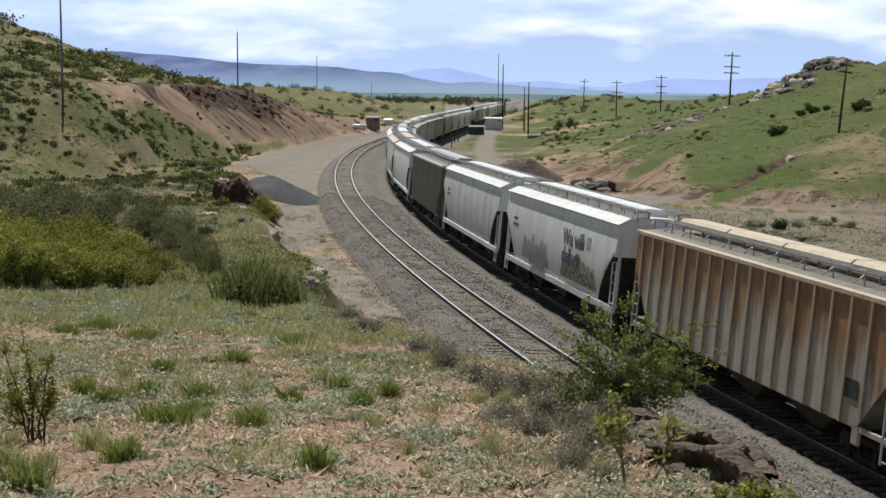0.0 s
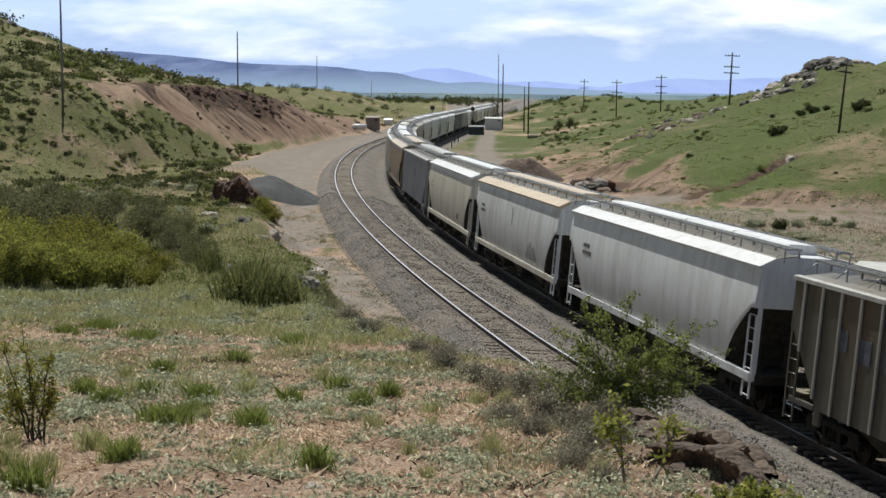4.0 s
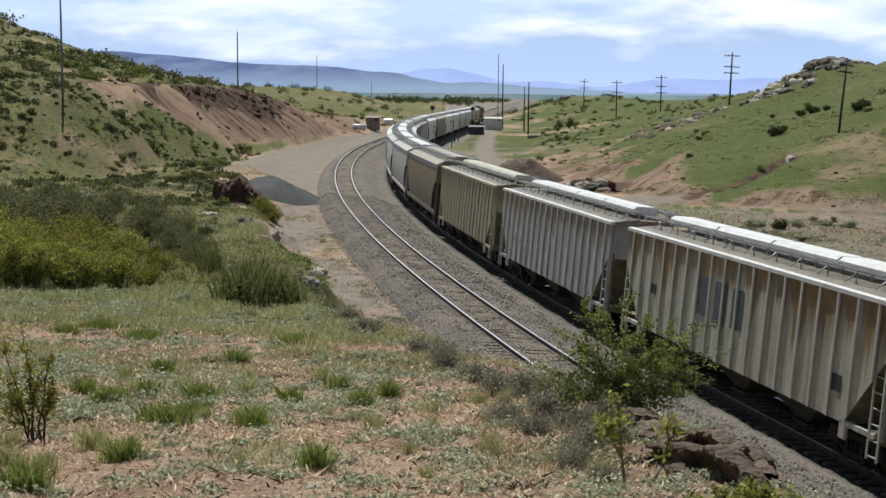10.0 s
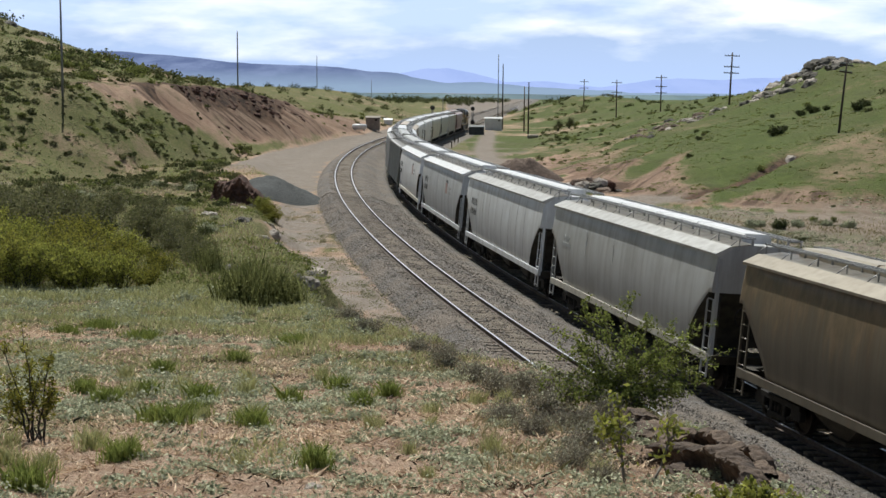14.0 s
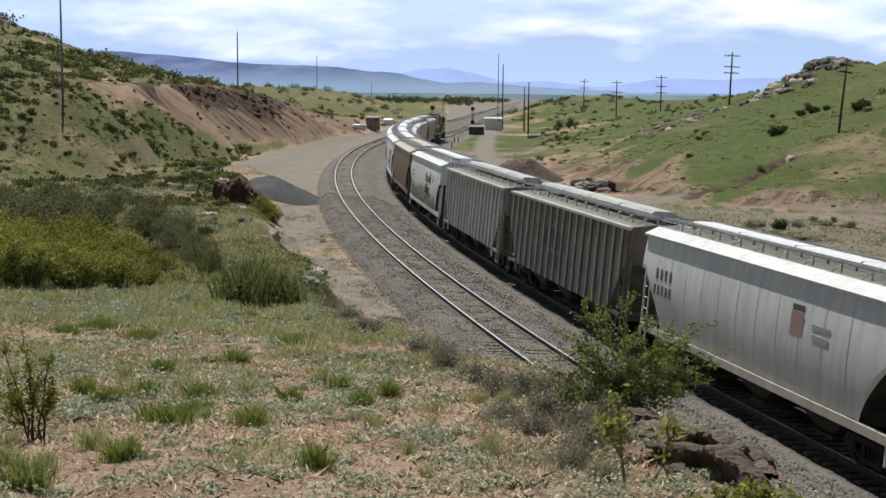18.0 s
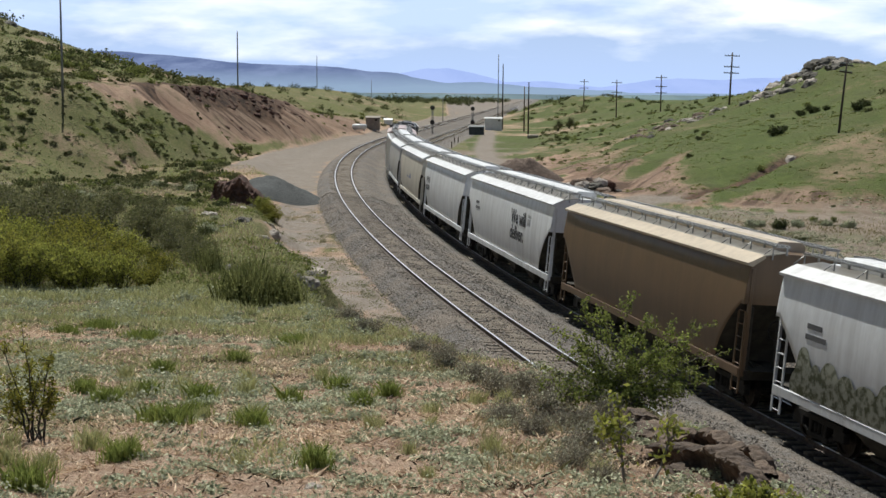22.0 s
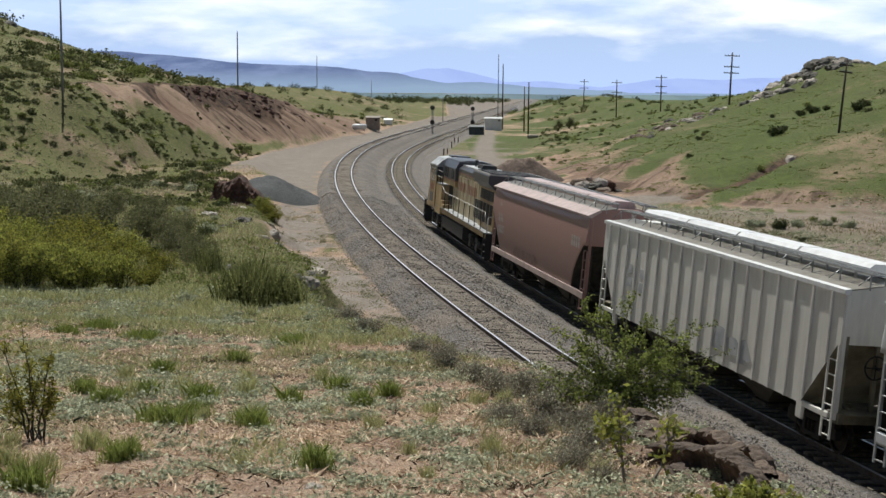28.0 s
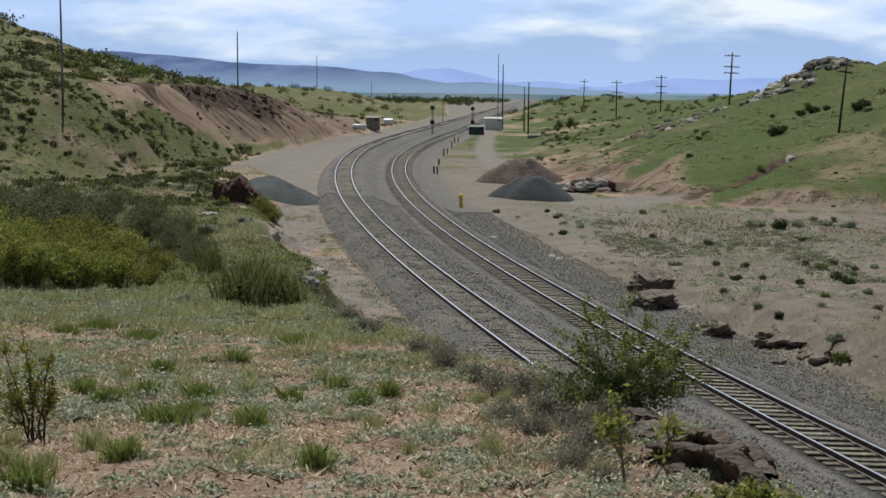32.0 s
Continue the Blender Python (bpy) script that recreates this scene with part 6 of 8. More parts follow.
def plants():
    rnd = random.Random(21)
    # the leafy bush and the sapling at the brink of the knoll
    bush = empty("leafy_bush", "airy leafy green bush with thin grey stems at the brink", "bush")
    bush.matrix_basis = at_ground(1.50, 10.6)
    tips = [(-0.36, 0.1, 0.86), (-0.22, -0.1, 0.80), (0.03, 0.1, 0.93), (-0.08, -0.2, 0.62), (0.19, 0.0, 0.74), (0.33, 0.2, 0.66), (0.52, 0.1, 0.76), (0.43, -0.1, 0.54), (0.64, 0.1, 0.40), (0.58, -0.1, 0.24), (0.38, -0.2, 0.20), (-0.50, 0.2, 0.66),
            (-0.54, 0.1, 0.42), (-0.30, -0.2, 0.42), (0.12, -0.2, 0.45), (0.26, -0.25, 0.38), (0.48, 0.2, 0.36), (-0.12, 0.2, 0.72), (0.10, 0.25, 0.60), (0.30, 0.1, 0.50), (-0.40, 0.0, 0.55), (0.20, 0.0, 0.28), (-0.2, -0.1, 0.30), (0.05, -0.2, 0.25), (-0.62, 0.1, 0.30), (-0.46, -0.1, 0.22), (0.66, 0.0, 0.52), (0.34, -0.1, 0.62), (-0.30, 0.1, 0.62),
            (-0.56, -0.2, 0.14), (-0.36, -0.3, 0.16), (-0.18, -0.35, 0.14), (0.10, -0.4, 0.12), (0.28, -0.35, 0.10), (0.46, -0.25, 0.12), (-0.64, -0.1, 0.20), (0.0, -0.3, 0.34), (-0.3, -0.3, 0.28), (0.34, -0.3, 0.26)]
    for part_ in open_bush_parts(3, [(a * 1.12, b_, c_) for a, b_, c_ in tips], 0.09, LEAF_BUSH, TWIG, 0.0145, 12):
        part(part_[0], part_[1], None, bush)
    sap = empty("sapling", "slender young sapling with bright yellow-green leaves", "sapling")
    sap.matrix_basis = at_ground(0.97, 6.75)
    for part_ in stem_parts(8, [((0, 0, -0.03), (-0.02, 0.02, 0.16), (-0.035, 0.02, 0.34), (-0.05, 0.05, 0.50)), ((-0.02, 0.02, 0.16), (-0.09, 0.03, 0.28), (-0.12, 0.05, 0.36))], 150, 0.016, LEAF_BRIGHT):
        part(part_[0], part_[1], None, sap)
    twig = empty("sapling", "leaning young branch with a few bright green leaves", "sapling")
    twig.matrix_basis = at_ground(1.10, 6.85)
    for part_ in stem_parts(9, [((0, 0, -0.03), (0.08, 0.05, 0.10), (0.13, 0.12, 0.22), (0.20, 0.15, 0.28)), ((0.13, 0.12, 0.22), (0.12, 0.15, 0.32))], 60, 0.017, LEAF_BRIGHT):
        part(part_[0], part_[1], None, twig)
    low = shrub_parts(9, 0.5, 0.22, 9, 420, 0.018, LEAF_BRIGHT, TWIG, 0.2, 0.005, 0.06)
    for x, y, sc in ((1.40, 6.28, 0.7), (1.56, 6.35, 0.9), (1.72, 6.55, 0.7), (1.22, 6.2, 0.5)):
        shrub("seedling", low, at_ground(x, y, x * 9, sc), "low bright green seedling among rocks", "seedling", "seedlings at the brink")
    thin = empty("twiggy_shrub", "thin twiggy shrub with dark stems and small fresh leaves", "shrub")
    thin.matrix_basis = at_ground(-2.80, 8.9)
    tips = [(-0.26, 0.0, 0.72), (-0.34, 0.1, 0.50), (-0.12, 0.1, 0.60), (0.0, 0.0, 0.84), (0.05, -0.1, 0.55), (0.12, 0.1, 0.62), (0.16, 0.0, 0.40), (-0.20, -0.1, 0.36), (0.08, 0.1, 0.34), (-0.3, 0.0, 0.3)]
    for part_ in open_bush_parts(12, tips, 0.04, LEAF_OLIVE, TWIG_DARK_WOOD, 0.014, 8, 0.008, 1.0):
        part(part_[0], part_[1], None, thin)
    # dry grey brush along the brink
    dry = [shrub_parts(15 + k, 0.7, 0.36, 44, 1700, 0.011, TWIG_PALE, TWIG, 0.2, 0.003, 0.10) for k in range(3)]
    for k, (x, y, s) in enumerate(((1.15, 11.2, 1.0), (0.75, 11.9, 1.1), (0.35, 13.6, 0.9), (0.5, 9.9, 0.8), (0.05, 15.4, 1.1), (-0.3, 17.5, 1.0), (1.15, 8.7, 0.7), (-1.2, 20.5, 1.2), (-1.7, 23.5, 1.2),
                                   (0.85, 10.4, 0.9), (1.0, 9.5, 0.8), (0.95, 8.4, 0.75), (0.80, 7.7, 0.6), (0.66, 9.1, 0.7), (1.05, 12.4, 0.9), (0.9, 7.0, 0.5), (0.55, 12.6, 1.0), (1.3, 10.2, 0.7))):
        shrub("dry_brush", dry[k % 3], at_ground(x, y, rnd.uniform(0, 6), s), "dry grey brush with bare twigs", "brush", "dry brush on the brink")
    # tall yellow-green shrubs on the left slope
    willow = [shrub_parts(30 + k, 2.0, 1.7, 34, 4600, 0.034, (LEAF_BRIGHT, LEAF_OLIVE)[k % 2], TWIG_DARK_WOOD, 0.7, 0.012, 0.045) for k in range(4)]
    for x, y, s in ((-11.7, 31.6, 0.95), (-11.1, 31.0, 0.85), (-10.4, 31.5, 0.95), (-9.8, 31.0, 0.85), (-9.1, 31.5, 0.9), (-8.5, 31.2, 0.8), (-7.9, 31.9, 0.75), (-7.3, 32.3, 0.55), (-10.7, 33.4, 0.95), (-9.5, 33.3, 0.9), (-8.5, 33.8, 0.75), (-12.4, 36, 1.0), (-11.3, 35.6, 0.95), (-10.2, 36.2, 0.95), (-9.1, 36.6, 0.85), (-8.0, 37.0, 0.6), (-14.0, 39.5, 1.15), (-12.7, 39.0, 1.1), (-11.3, 40.0, 1.05), (-9.8, 40.6, 0.9), (-15.6, 43.5, 1.2), (-13.8, 43, 1.15), (-12.0, 44, 1.1), (-16.8, 48, 1.2)):
        shrub("willow_shrub", willow[rnd.randrange(4)], at_ground(x, y, rnd.uniform(0, 6), s, 0.1), "tall yellow-green shrub in fresh leaf", "shrub", "shrubs on the near slope")
    dull = [shrub_parts(50 + k, 2.2, 1.8, 26, 3600, 0.045, LEAF_DULL, TWIG, 0.3, 0.014, 0.08) for k in range(2)]
    for x, y, s in ((-14.6, 52, 1.2), (-12.0, 53, 1.1), (-16.8, 55, 1.3), (-10.4, 50, 0.8), (-9.3, 46, 0.7), (-8.2, 43, 0.65), (-18.6, 57, 1.3), (-7.6, 40, 0.6), (-20.5, 62, 1.2), (-22.5, 66, 1.3), (-18.0, 64, 1.1), (-15.8, 61, 1.0), (-24.5, 70, 1.3), (-21.0, 71, 1.1), (-13.2, 58, 0.9), (-11.2, 56, 0.7), (-26.5, 75, 1.3), (-17.5, 70, 0.9), (-23.0, 76, 1.1), (-14.6, 66, 0.8)):
        shrub("grey_shrub", dull[rnd.randrange(2)], at_ground(x, y, rnd.uniform(0, 6), s, 0.1), "dull grey-green shrub on the slope", "shrub", "shrubs on the near slope")
    for x, y, s in ((-10.6, 79.4, 0.75), (-11.1, 80.2, 0.8), (-10.1, 78.4, 0.6)):
        shrub("willow_shrub", willow[rnd.randrange(4)], at_ground(x, y, rnd.uniform(0, 6), s, 0.1), "bright green shrub beside the dug bank", "shrub", "shrubs on the near slope")
    rng_r = np.random.RandomState(44)
    rush = []
    for k in range(3):
        n = 260
        root = rng_r.normal(size=(n, 3)) * np.array([0.24, 0.18, 0.0])
        me = blade_mesh("shoots", root, rng_r.uniform(0.35, 1.2, n), rng_r.uniform(0.008, 0.016, n), 0.34, rng_r, LEAF_RUSH)
        c = root[:, :] + np.stack([root[:, 0] * 0.6, root[:, 1] * 0.6, rng_r.uniform(0.2, 1.0, n)], 1)
        more = [c * np.array([1 + 0.12 * j, 1 + 0.12 * j, rng_r.uniform(0.35, 1.12)]) + rng_r.normal(size=c.shape) * 0.05 for j in range(3)]
        rush.append((me, leaf_mesh("foliage", np.concatenate(more), 0.032, rng_r, LEAF_RUSH, slim=0.42)))
    for k, (x, y, s) in enumerate(((-4.4, 27.3, 0.7), (-4.15, 27.1, 0.95), (-3.8, 27.3, 1.0), (-3.45, 27.5, 0.85), (-4.0, 27.9, 1.05), (-3.2, 27.7, 0.65), (-6.6, 37.2, 0.9))):
        shrub("upright_shrub", rush[k % 3], at_ground(x, y, rnd.uniform(0, 6), s, 0.03), "upright dull green shrub of close spiky shoots", "shrub", "shrubs on the near slope")
    # sage and juniper over the slopes and hills
    small = [shrub_parts(60 + k, 1.0, 0.62, 14, 1500, 0.045, (LEAF_DARK, LEAF_GREEN, LEAF_SAGE)[k % 3], TWIG, 0.1, 0.012, 0.11) for k in range(6)]
    rng = np.random.RandomState(4)
    spots = list(zip(rng.uniform(-50, -8, 420), rng.uniform(34, 100, 420)))
    for x, y in spots:
        if abs(x) > 0.36 * y + 2 or x > float(knoll_edge(y)) - 1.0:
            continue
        patch = float(vnoise(np.array([x]), np.array([y]), 17.0)[0])
        if rnd.random() > 0.6 + 0.5 * patch:
            continue
        k = rnd.randrange(6)
        shrub("hillside_shrub", small[k], at_ground(x, y, rnd.uniform(0, 6), rnd.uniform(0.35, 1.15), 0.06), ("low dark green shrub on the grassy slope", "low green shrub on the grassy slope", "pale grey-green sagebrush on the slope")[k % 3], "shrub", "shrubs over the hills")
    # the far ones, joined: centre and half width
    far_spots = []

    def sow(n, x0, x1, y0, y1, keep, lo, hi):
        x, y = rng.uniform(x0, x1, n), rng.uniform(y0, y1, n)
        ok = (np.abs(x) < 0.37 * y + 3) & (rng.uniform(0, 1, n) < keep(x, y))
        far_spots.append(np.stack([x, y, lo + (hi - lo) * rng.uniform(0, 1, n) ** 2.2], 1)[ok])

    def patchy(x, y, base, amp):
        return np.clip(base + amp * (0.6 * vnoise(x, y, 9.0) + 0.7 * vnoise(x + 31, y, 3.7)), 0.02, 0.9)

    def above(x, y):
        wl = foot_left(y) - x
        return np.where((wl > 9.8) & (y > 126), patchy(x, y, 0.30, 0.55) * np.clip(1.3 - (wl - 10) / 26, 0.25, 1), 0.0)

    def below(x, y):
        wl = foot_left(y) - x
        return np.where((x < knoll_edge(y) - 1.5) & (wl < cut_low(y)) | (y < 131) & (x < knoll_edge(y) - 1.5), patchy(x, y, 0.34, 0.55), 0.0)

    def face(x, y):
        wl = foot_left(y) - x
        return np.where((wl > cut_low(y)) & (wl < 9.8) & (y > 131), np.clip(-0.16 - 0.9 * vnoise(y + 0.35 * x, x * 0.12, 8.0), 0, 0.6), 0.0)

    def east(x, y):
        w = np.minimum(x - 10 - 9 * np.exp(-np.maximum(y - 107, -20) / 14) - 0.09 * np.maximum(y - 180, 0), y - 100 - (34 - x) * 0.47)
        foot = np.exp(-((w - 7) / 8) ** 2) * sstep(150, 185, y)
        return np.where(w > 1.5, patchy(x, y, 0.03, 0.12) + 0.5 * foot * patchy(x, y, 0.5, 0.6) + 0.35 * sstep(232, 260, y), 0.0)
    sow(3600, -85, -16, 126, 250, above, 0.22, 0.95)
    sow(7000, -46, -9, 80, 160, below, 0.10, 0.55)
    sow(900, -72, -24, 132, 215, lambda x, y: np.where(foot_left(y) - x > 11.0, patchy(x, y, 0.34, 0.8) * np.clip(1.25 - (foot_left(y) - x - 11) / 20, 0.15, 1), 0.0), 0.6, 1.55)
    sow(900, -42, -10, 131, 235, face, 0.15, 0.5)
    sow(2200, 10, 82, 104, 330, east, 0.15, 0.7)
    sow(420, 20, 120, 360, 460, lambda x, y: 0.5 + 0.0 * x, 0.5, 1.3)
    sow(420, -40, 4, 215, 330, lambda x, y: np.where(lateral(x, y) < -14, patchy(x, y, 0.3, 0.6), 0.0), 0.3, 0.9)
    allspots = np.concatenate(far_spots)
    for j, mat in enumerate((LEAF_DARK, LEAF_MID, LEAF_DULL, LEAF_GREEN)):
        c = allspots[j::4]
        per = 130
        d = rng.normal(size=(len(c), per, 3))
        d /= np.linalg.norm(d, axis=2)[:, :, None]
        d *= rng.uniform(0.25, 1.0, (len(c), per, 1)) ** 0.5
        lump = 1 + 0.5 * np.sin(d[:, :, 0] * 4 + c[:, None, 0] * 7) * np.sin(d[:, :, 1] * 5 + c[:, None, 1] * 3)
        d *= (c[:, None, 2] * lump)[:, :, None] * np.stack([rng.uniform(0.8, 1.5, len(c)), np.ones(len(c)), rng.uniform(0.45, 0.75, len(c))], 1)[:, None, :]
        p = np.stack([c[:, 0], c[:, 1], ground_z(c[:, 0], c[:, 1]) + 0.25 * c[:, 2]], 1)[:, None, :] + d
        tagged(new("hill_scrub", leaf_mesh("hill_scrub", p.reshape(-1, 3), np.repeat(0.05 + 0.13 * c[:, 2], per), rng, mat)), "scattered low scrub over the far hillsides", "scrub", kind="stuff")
    # small sage in the yard and on the mounds
    for k in range(70):
        y = rnd.uniform(36, 104)
        x = float(np.interp(y, LY, LX)) + rnd.uniform(5.5, 32)
        if x > 0.36 * y + 1 or float(vnoise(np.array([x]), np.array([y]), 9.0)[0]) < -0.35:
            continue
        j = rnd.randrange(6)
        shrub("yard_sagebrush", small[j], at_ground(x, y, rnd.uniform(0, 6), rnd.uniform(0.22, 0.75), 0.03), "small sagebrush on bare stony ground", "shrub", "sagebrush in the yard")
    for k, (x, y, sc) in enumerate(((14.0, 46.2, 0.7), (14.3, 63.6, 0.6), (12.2, 56.9, 0.5), (13.4, 55.6, 0.5), (12.8, 53.1, 0.6), (19.8, 65.7, 0.9), (19.8, 71.6, 0.55), (19.1, 68.2, 0.45), (22.1, 71.6, 0.5), (21.5, 72.1, 0.55), (22.1, 70.0, 0.55), (23.4, 71.1, 0.55), (15.1, 52.0, 0.4), (15.8, 68.3, 0.6), (15.8, 64.7, 0.5), (16.6, 60.5, 0.35), (18.7, 57.4, 0.6), (13.3, 51.4, 0.5), (14.4, 69.2, 0.5), (12.3, 70.1, 0.6))):
        shrub("yard_sagebrush", small[(2, 3, 0, 5)[k % 4]], at_ground(x, y, k * 1.1, sc, 0.03), "dark green sagebrush on bare stony ground", "shrub", "sagebrush in the yard")
    # larger single shrubs on the right-hand hill and the yard's edge
    for x, y, s, k in ((35.4, 142, 2.1, 0), (36.6, 143, 1.3, 3), (30.2, 157, 1.0, 3), (32.0, 168, 0.9, 0), (45.6, 146, 1.9, 0), (46.8, 148, 1.6, 3), (44.2, 164, 1.6, 0), (46.0, 166, 2.0, 3), (47.6, 165, 1.3, 0), (26, 140, 1.0, 3), (41.5, 168, 1.0, 0), (21.5, 92, 1.2, 2), (23.2, 91, 1.4, 0), (25.0, 93, 1.1, 5), (22.3, 92.5, 1.0, 5),
                       (28.5, 92, 1.2, 2), (27.2, 93, 0.9, 5), (13.5, 84, 0.7, 0), (16.2, 80, 0.7, 3), (20.2, 70, 0.8, 1), (17.0, 62, 0.6, 0), (18.6, 60, 0.7, 3), (21, 58, 0.6, 2), (15.8, 54, 0.5, 1), (17.4, 52, 0.5, 1), (14.0, 66, 0.6, 2), (12.6, 70, 0.6, 2), (22, 64, 0.7, 3), (24, 66, 0.8, 2)):
        shrub("hillside_shrub", small[k], at_ground(x, y, rnd.uniform(0, 6), s, 0.05), "rounded dark green shrub on open ground", "shrub", "shrubs over the hills")


plants()


def ground_cover():
    rng = np.random.RandomState(12)

    def scatter(n, x0, x1, y0, y1, keep):
        x, y = rng.uniform(x0, x1, n), y0 * (y1 / y0) ** rng.uniform(0, 1, n)
        ok = (np.abs(x) < 0.36 * y + 1.0) & keep(x, y)
        x, y = x[ok], y[ok]
        return np.stack([x, y, ground_z(x, y) - 0.01], 1)

    def on_knoll(x, y):
        return x < knoll_edge(y) + 0.3
    # green blades, thin over the bare patch, in patches elsewhere
    def lush(x, y):
        bare = sstep(20, 8, y) * sstep(-5.5, -0.5, x + 0.10 * (y - 10))
        return on_knoll(x, y) & (rng.uniform(0, 1, len(x)) < np.clip(0.10 + 0.9 * vnoise(x, y, 0.9) + 0.7 * fractal(x * 0.55 + 11, y, 1.5) + 0.42 * sstep(12, 22, y) - 0.6 * bare - 0.15 * sstep(14, 8, y), 0, 1))
    r = scatter(230000, -13, 2.6, 4.6, 36, lush)
    h = rng.uniform(0.03, 0.10, len(r)) * (0.75 + 0.8 * np.clip(vnoise(r[:, 0], r[:, 1], 2.0), 0, 1)) * (1 + 0.9 * sstep(13, 22, r[:, 1]))
    tagged(new("grass", blade_mesh("grass", r, h, rng.uniform(0.0022, 0.005, len(r)) * (1 + r[:, 1] / 18), 0.8, rng, GRASS_GREEN)), "short green spring grass in patches", "grass", kind="stuff")
    r = scatter(380000, -12, 2.4, 4.6, 30, lambda x, y: on_knoll(x, y) & (rng.uniform(0, 1, len(x)) < 0.55 + 0.45 * vnoise(x, y, 1.1)) & ~((y < 10.5) & (x > 1.3)))
    h = rng.uniform(0.008, 0.045, len(r))
    tagged(new("dry_grass", blade_mesh("dry_grass", r, h, rng.uniform(0.003, 0.0075, len(r)) * (1 + r[:, 1] / 18), 2.8, rng, STRAW)), "flattened straw-coloured dead grass", "grass", kind="stuff")
    r = scatter(150000, -4, 2.4, 4.6, 12, lambda x, y: on_knoll(x, y) & (rng.uniform(0, 1, len(x)) < 0.5 + 0.5 * vnoise(x, y, 0.6)))
    tagged(new("fine_litter", blade_mesh("fine_litter", r, rng.uniform(0.004, 0.02, len(r)), rng.uniform(0.0012, 0.003, len(r)), 3.0, rng, STRAW)), "fine chaff of dead grass on the bare earth", "litter", kind="stuff")
    # low domed mats of grey-green sage
    c = scatter(5200, -11, 2.0, 4.8, 32, lambda x, y: on_knoll(x, y) & (rng.uniform(0, 1, len(x)) < np.clip(0.24 + 0.6 * vnoise(x, y, 0.8) + 0.35 * vnoise(x + 5, y, 3.0) + 0.2 * sstep(0.0, -3.0, x) + 0.1 * sstep(11, 16, y), 0.02, 0.95)))
    per = 190
    w = (0.03 + 0.15 * rng.uniform(0, 1, len(c)) ** 1.7) * (1 + c[:, 1] / 45)
    off = rng.normal(size=(len(c), per, 3))
    off /= np.linalg.norm(off, axis=2)[:, :, None]
    off[:, :, 2] = np.abs(off[:, :, 2])
    lobe = 1 + 0.45 * np.sin(off[:, :, 0] * 5 + c[:, None, 0] * 40) * np.sin(off[:, :, 1] * 6 + c[:, None, 1] * 30)
    off *= (rng.uniform(0.5, 1.0, (len(c), per)) * lobe)[:, :, None] * np.stack([w * 1.3, w * 0.8, w * 0.55], 1)[:, None, :]
    p = (c[:, None, :] + off).reshape(-1, 3)
    tagged(new("sage_mats", leaf_mesh("sage_mats", p, np.repeat(0.007 + 0.0008 * c[:, 1], per), rng, LEAF_SAGE, 0.35)), "low grey-green mats of sage", "ground cover", kind="stuff")
    r = scatter(20000, -11, 2.2, 4.6, 30, lambda x, y: on_knoll(x, y) & (vnoise(x, y, 0.7) > -0.1))
    tagged(new("dark_litter", blade_mesh("dark_litter", r, rng.uniform(0.01, 0.05, len(r)), rng.uniform(0.003, 0.008, len(r)) * (1 + r[:, 1] / 20), 2.2, rng, TWIG_DARK)), "dark twigs and dead leaves on the ground", "litter", kind="stuff")
    centres = scatter(80, -6, 1.6, 5.2, 22, lambda x, y: on_knoll(x, y) & (vnoise(x + 3, y, 1.5) > 0.0))
    pile = (centres[:, None, :] + rng.normal(size=(len(centres), 70, 3)) * np.array([0.09, 0.05, 0.0])).reshape(-1, 3)
    pile[:, 2] = ground_z(pile[:, 0], pile[:, 1])
    tagged(new("dark_debris", blade_mesh("dark_debris", pile, rng.uniform(0.015, 0.06, len(pile)), rng.uniform(0.003, 0.008, len(pile)), 1.6, rng, DEBRIS)), "dark clumps of dead twigs and leaves", "litter", kind="stuff")
    # pale dry grass among the brush along the brink
    r = scatter(26000, -1.5, 2.2, 5.5, 22, lambda x, y: (x > knoll_edge(y) - 1.5) & on_knoll(x, y) & ((y > 9.0) | (x < 0.95)) & (vnoise(x, y, 0.8) > -0.1))
    tagged(new("brink_grass", blade_mesh("brink_grass", r, rng.uniform(0.03, 0.12, len(r)), rng.uniform(0.0012, 0.003, len(r)) * (1 + r[:, 1] / 20), 0.9, rng, BRINK_GRASS)), "pale dry grass along the brink", "grass", kind="stuff")
    # crumbs of earth and clods
    r = scatter(20000, -9, 2.2, 4.6, 26, lambda x, y: on_knoll(x, y))
    k = len(r)
    base = np.array([(1, 0, 0), (-0.5, 0.85, 0), (-0.5, -0.85, 0), (0.1, 0, 0.45)])
    v = r[:, None, :] + base[None] * (rng.uniform(0.005, 0.016, (k, 1, 1)) * rng.uniform(0.5, 1.5, (k, 4, 1)) * (1 + r[:, 1] / 22)[:, None, None]) + np.array([0, 0, 0.006])
    f = np.array([(0, 1, 3), (1, 2, 3), (2, 0, 3)])
    tagged(new("loose_clods", raw_mesh("loose_clods", v.reshape(-1, 3), (np.arange(k)[:, None, None] * 4 + f[None]).reshape(-1, 3), [CLOD], False)), "crumbs of earth and small chips of stone", "clods", kind="stuff")
    # rougher grass on the further slopes
    def slope(x, y):
        wl = foot_left(y) - x
        return (x < knoll_edge(y) + 0.5) & ~((y > 108) & (wl > 0) & (wl < 10)) & (vnoise(x, y, 5.0) > -0.55)
    r = scatter(60000, -48, -2, 30, 130, slope)
    h = rng.uniform(0.06, 0.24, len(r))
    tagged(new("rough_grass", blade_mesh("rough_grass", r, h, rng.uniform(0.012, 0.03, len(r)), 0.6, rng, GRASS_GREEN)), "rough green grass on the slope", "grass", kind="stuff")
    r = scatter(26000, -46, -2, 30, 130, slope)
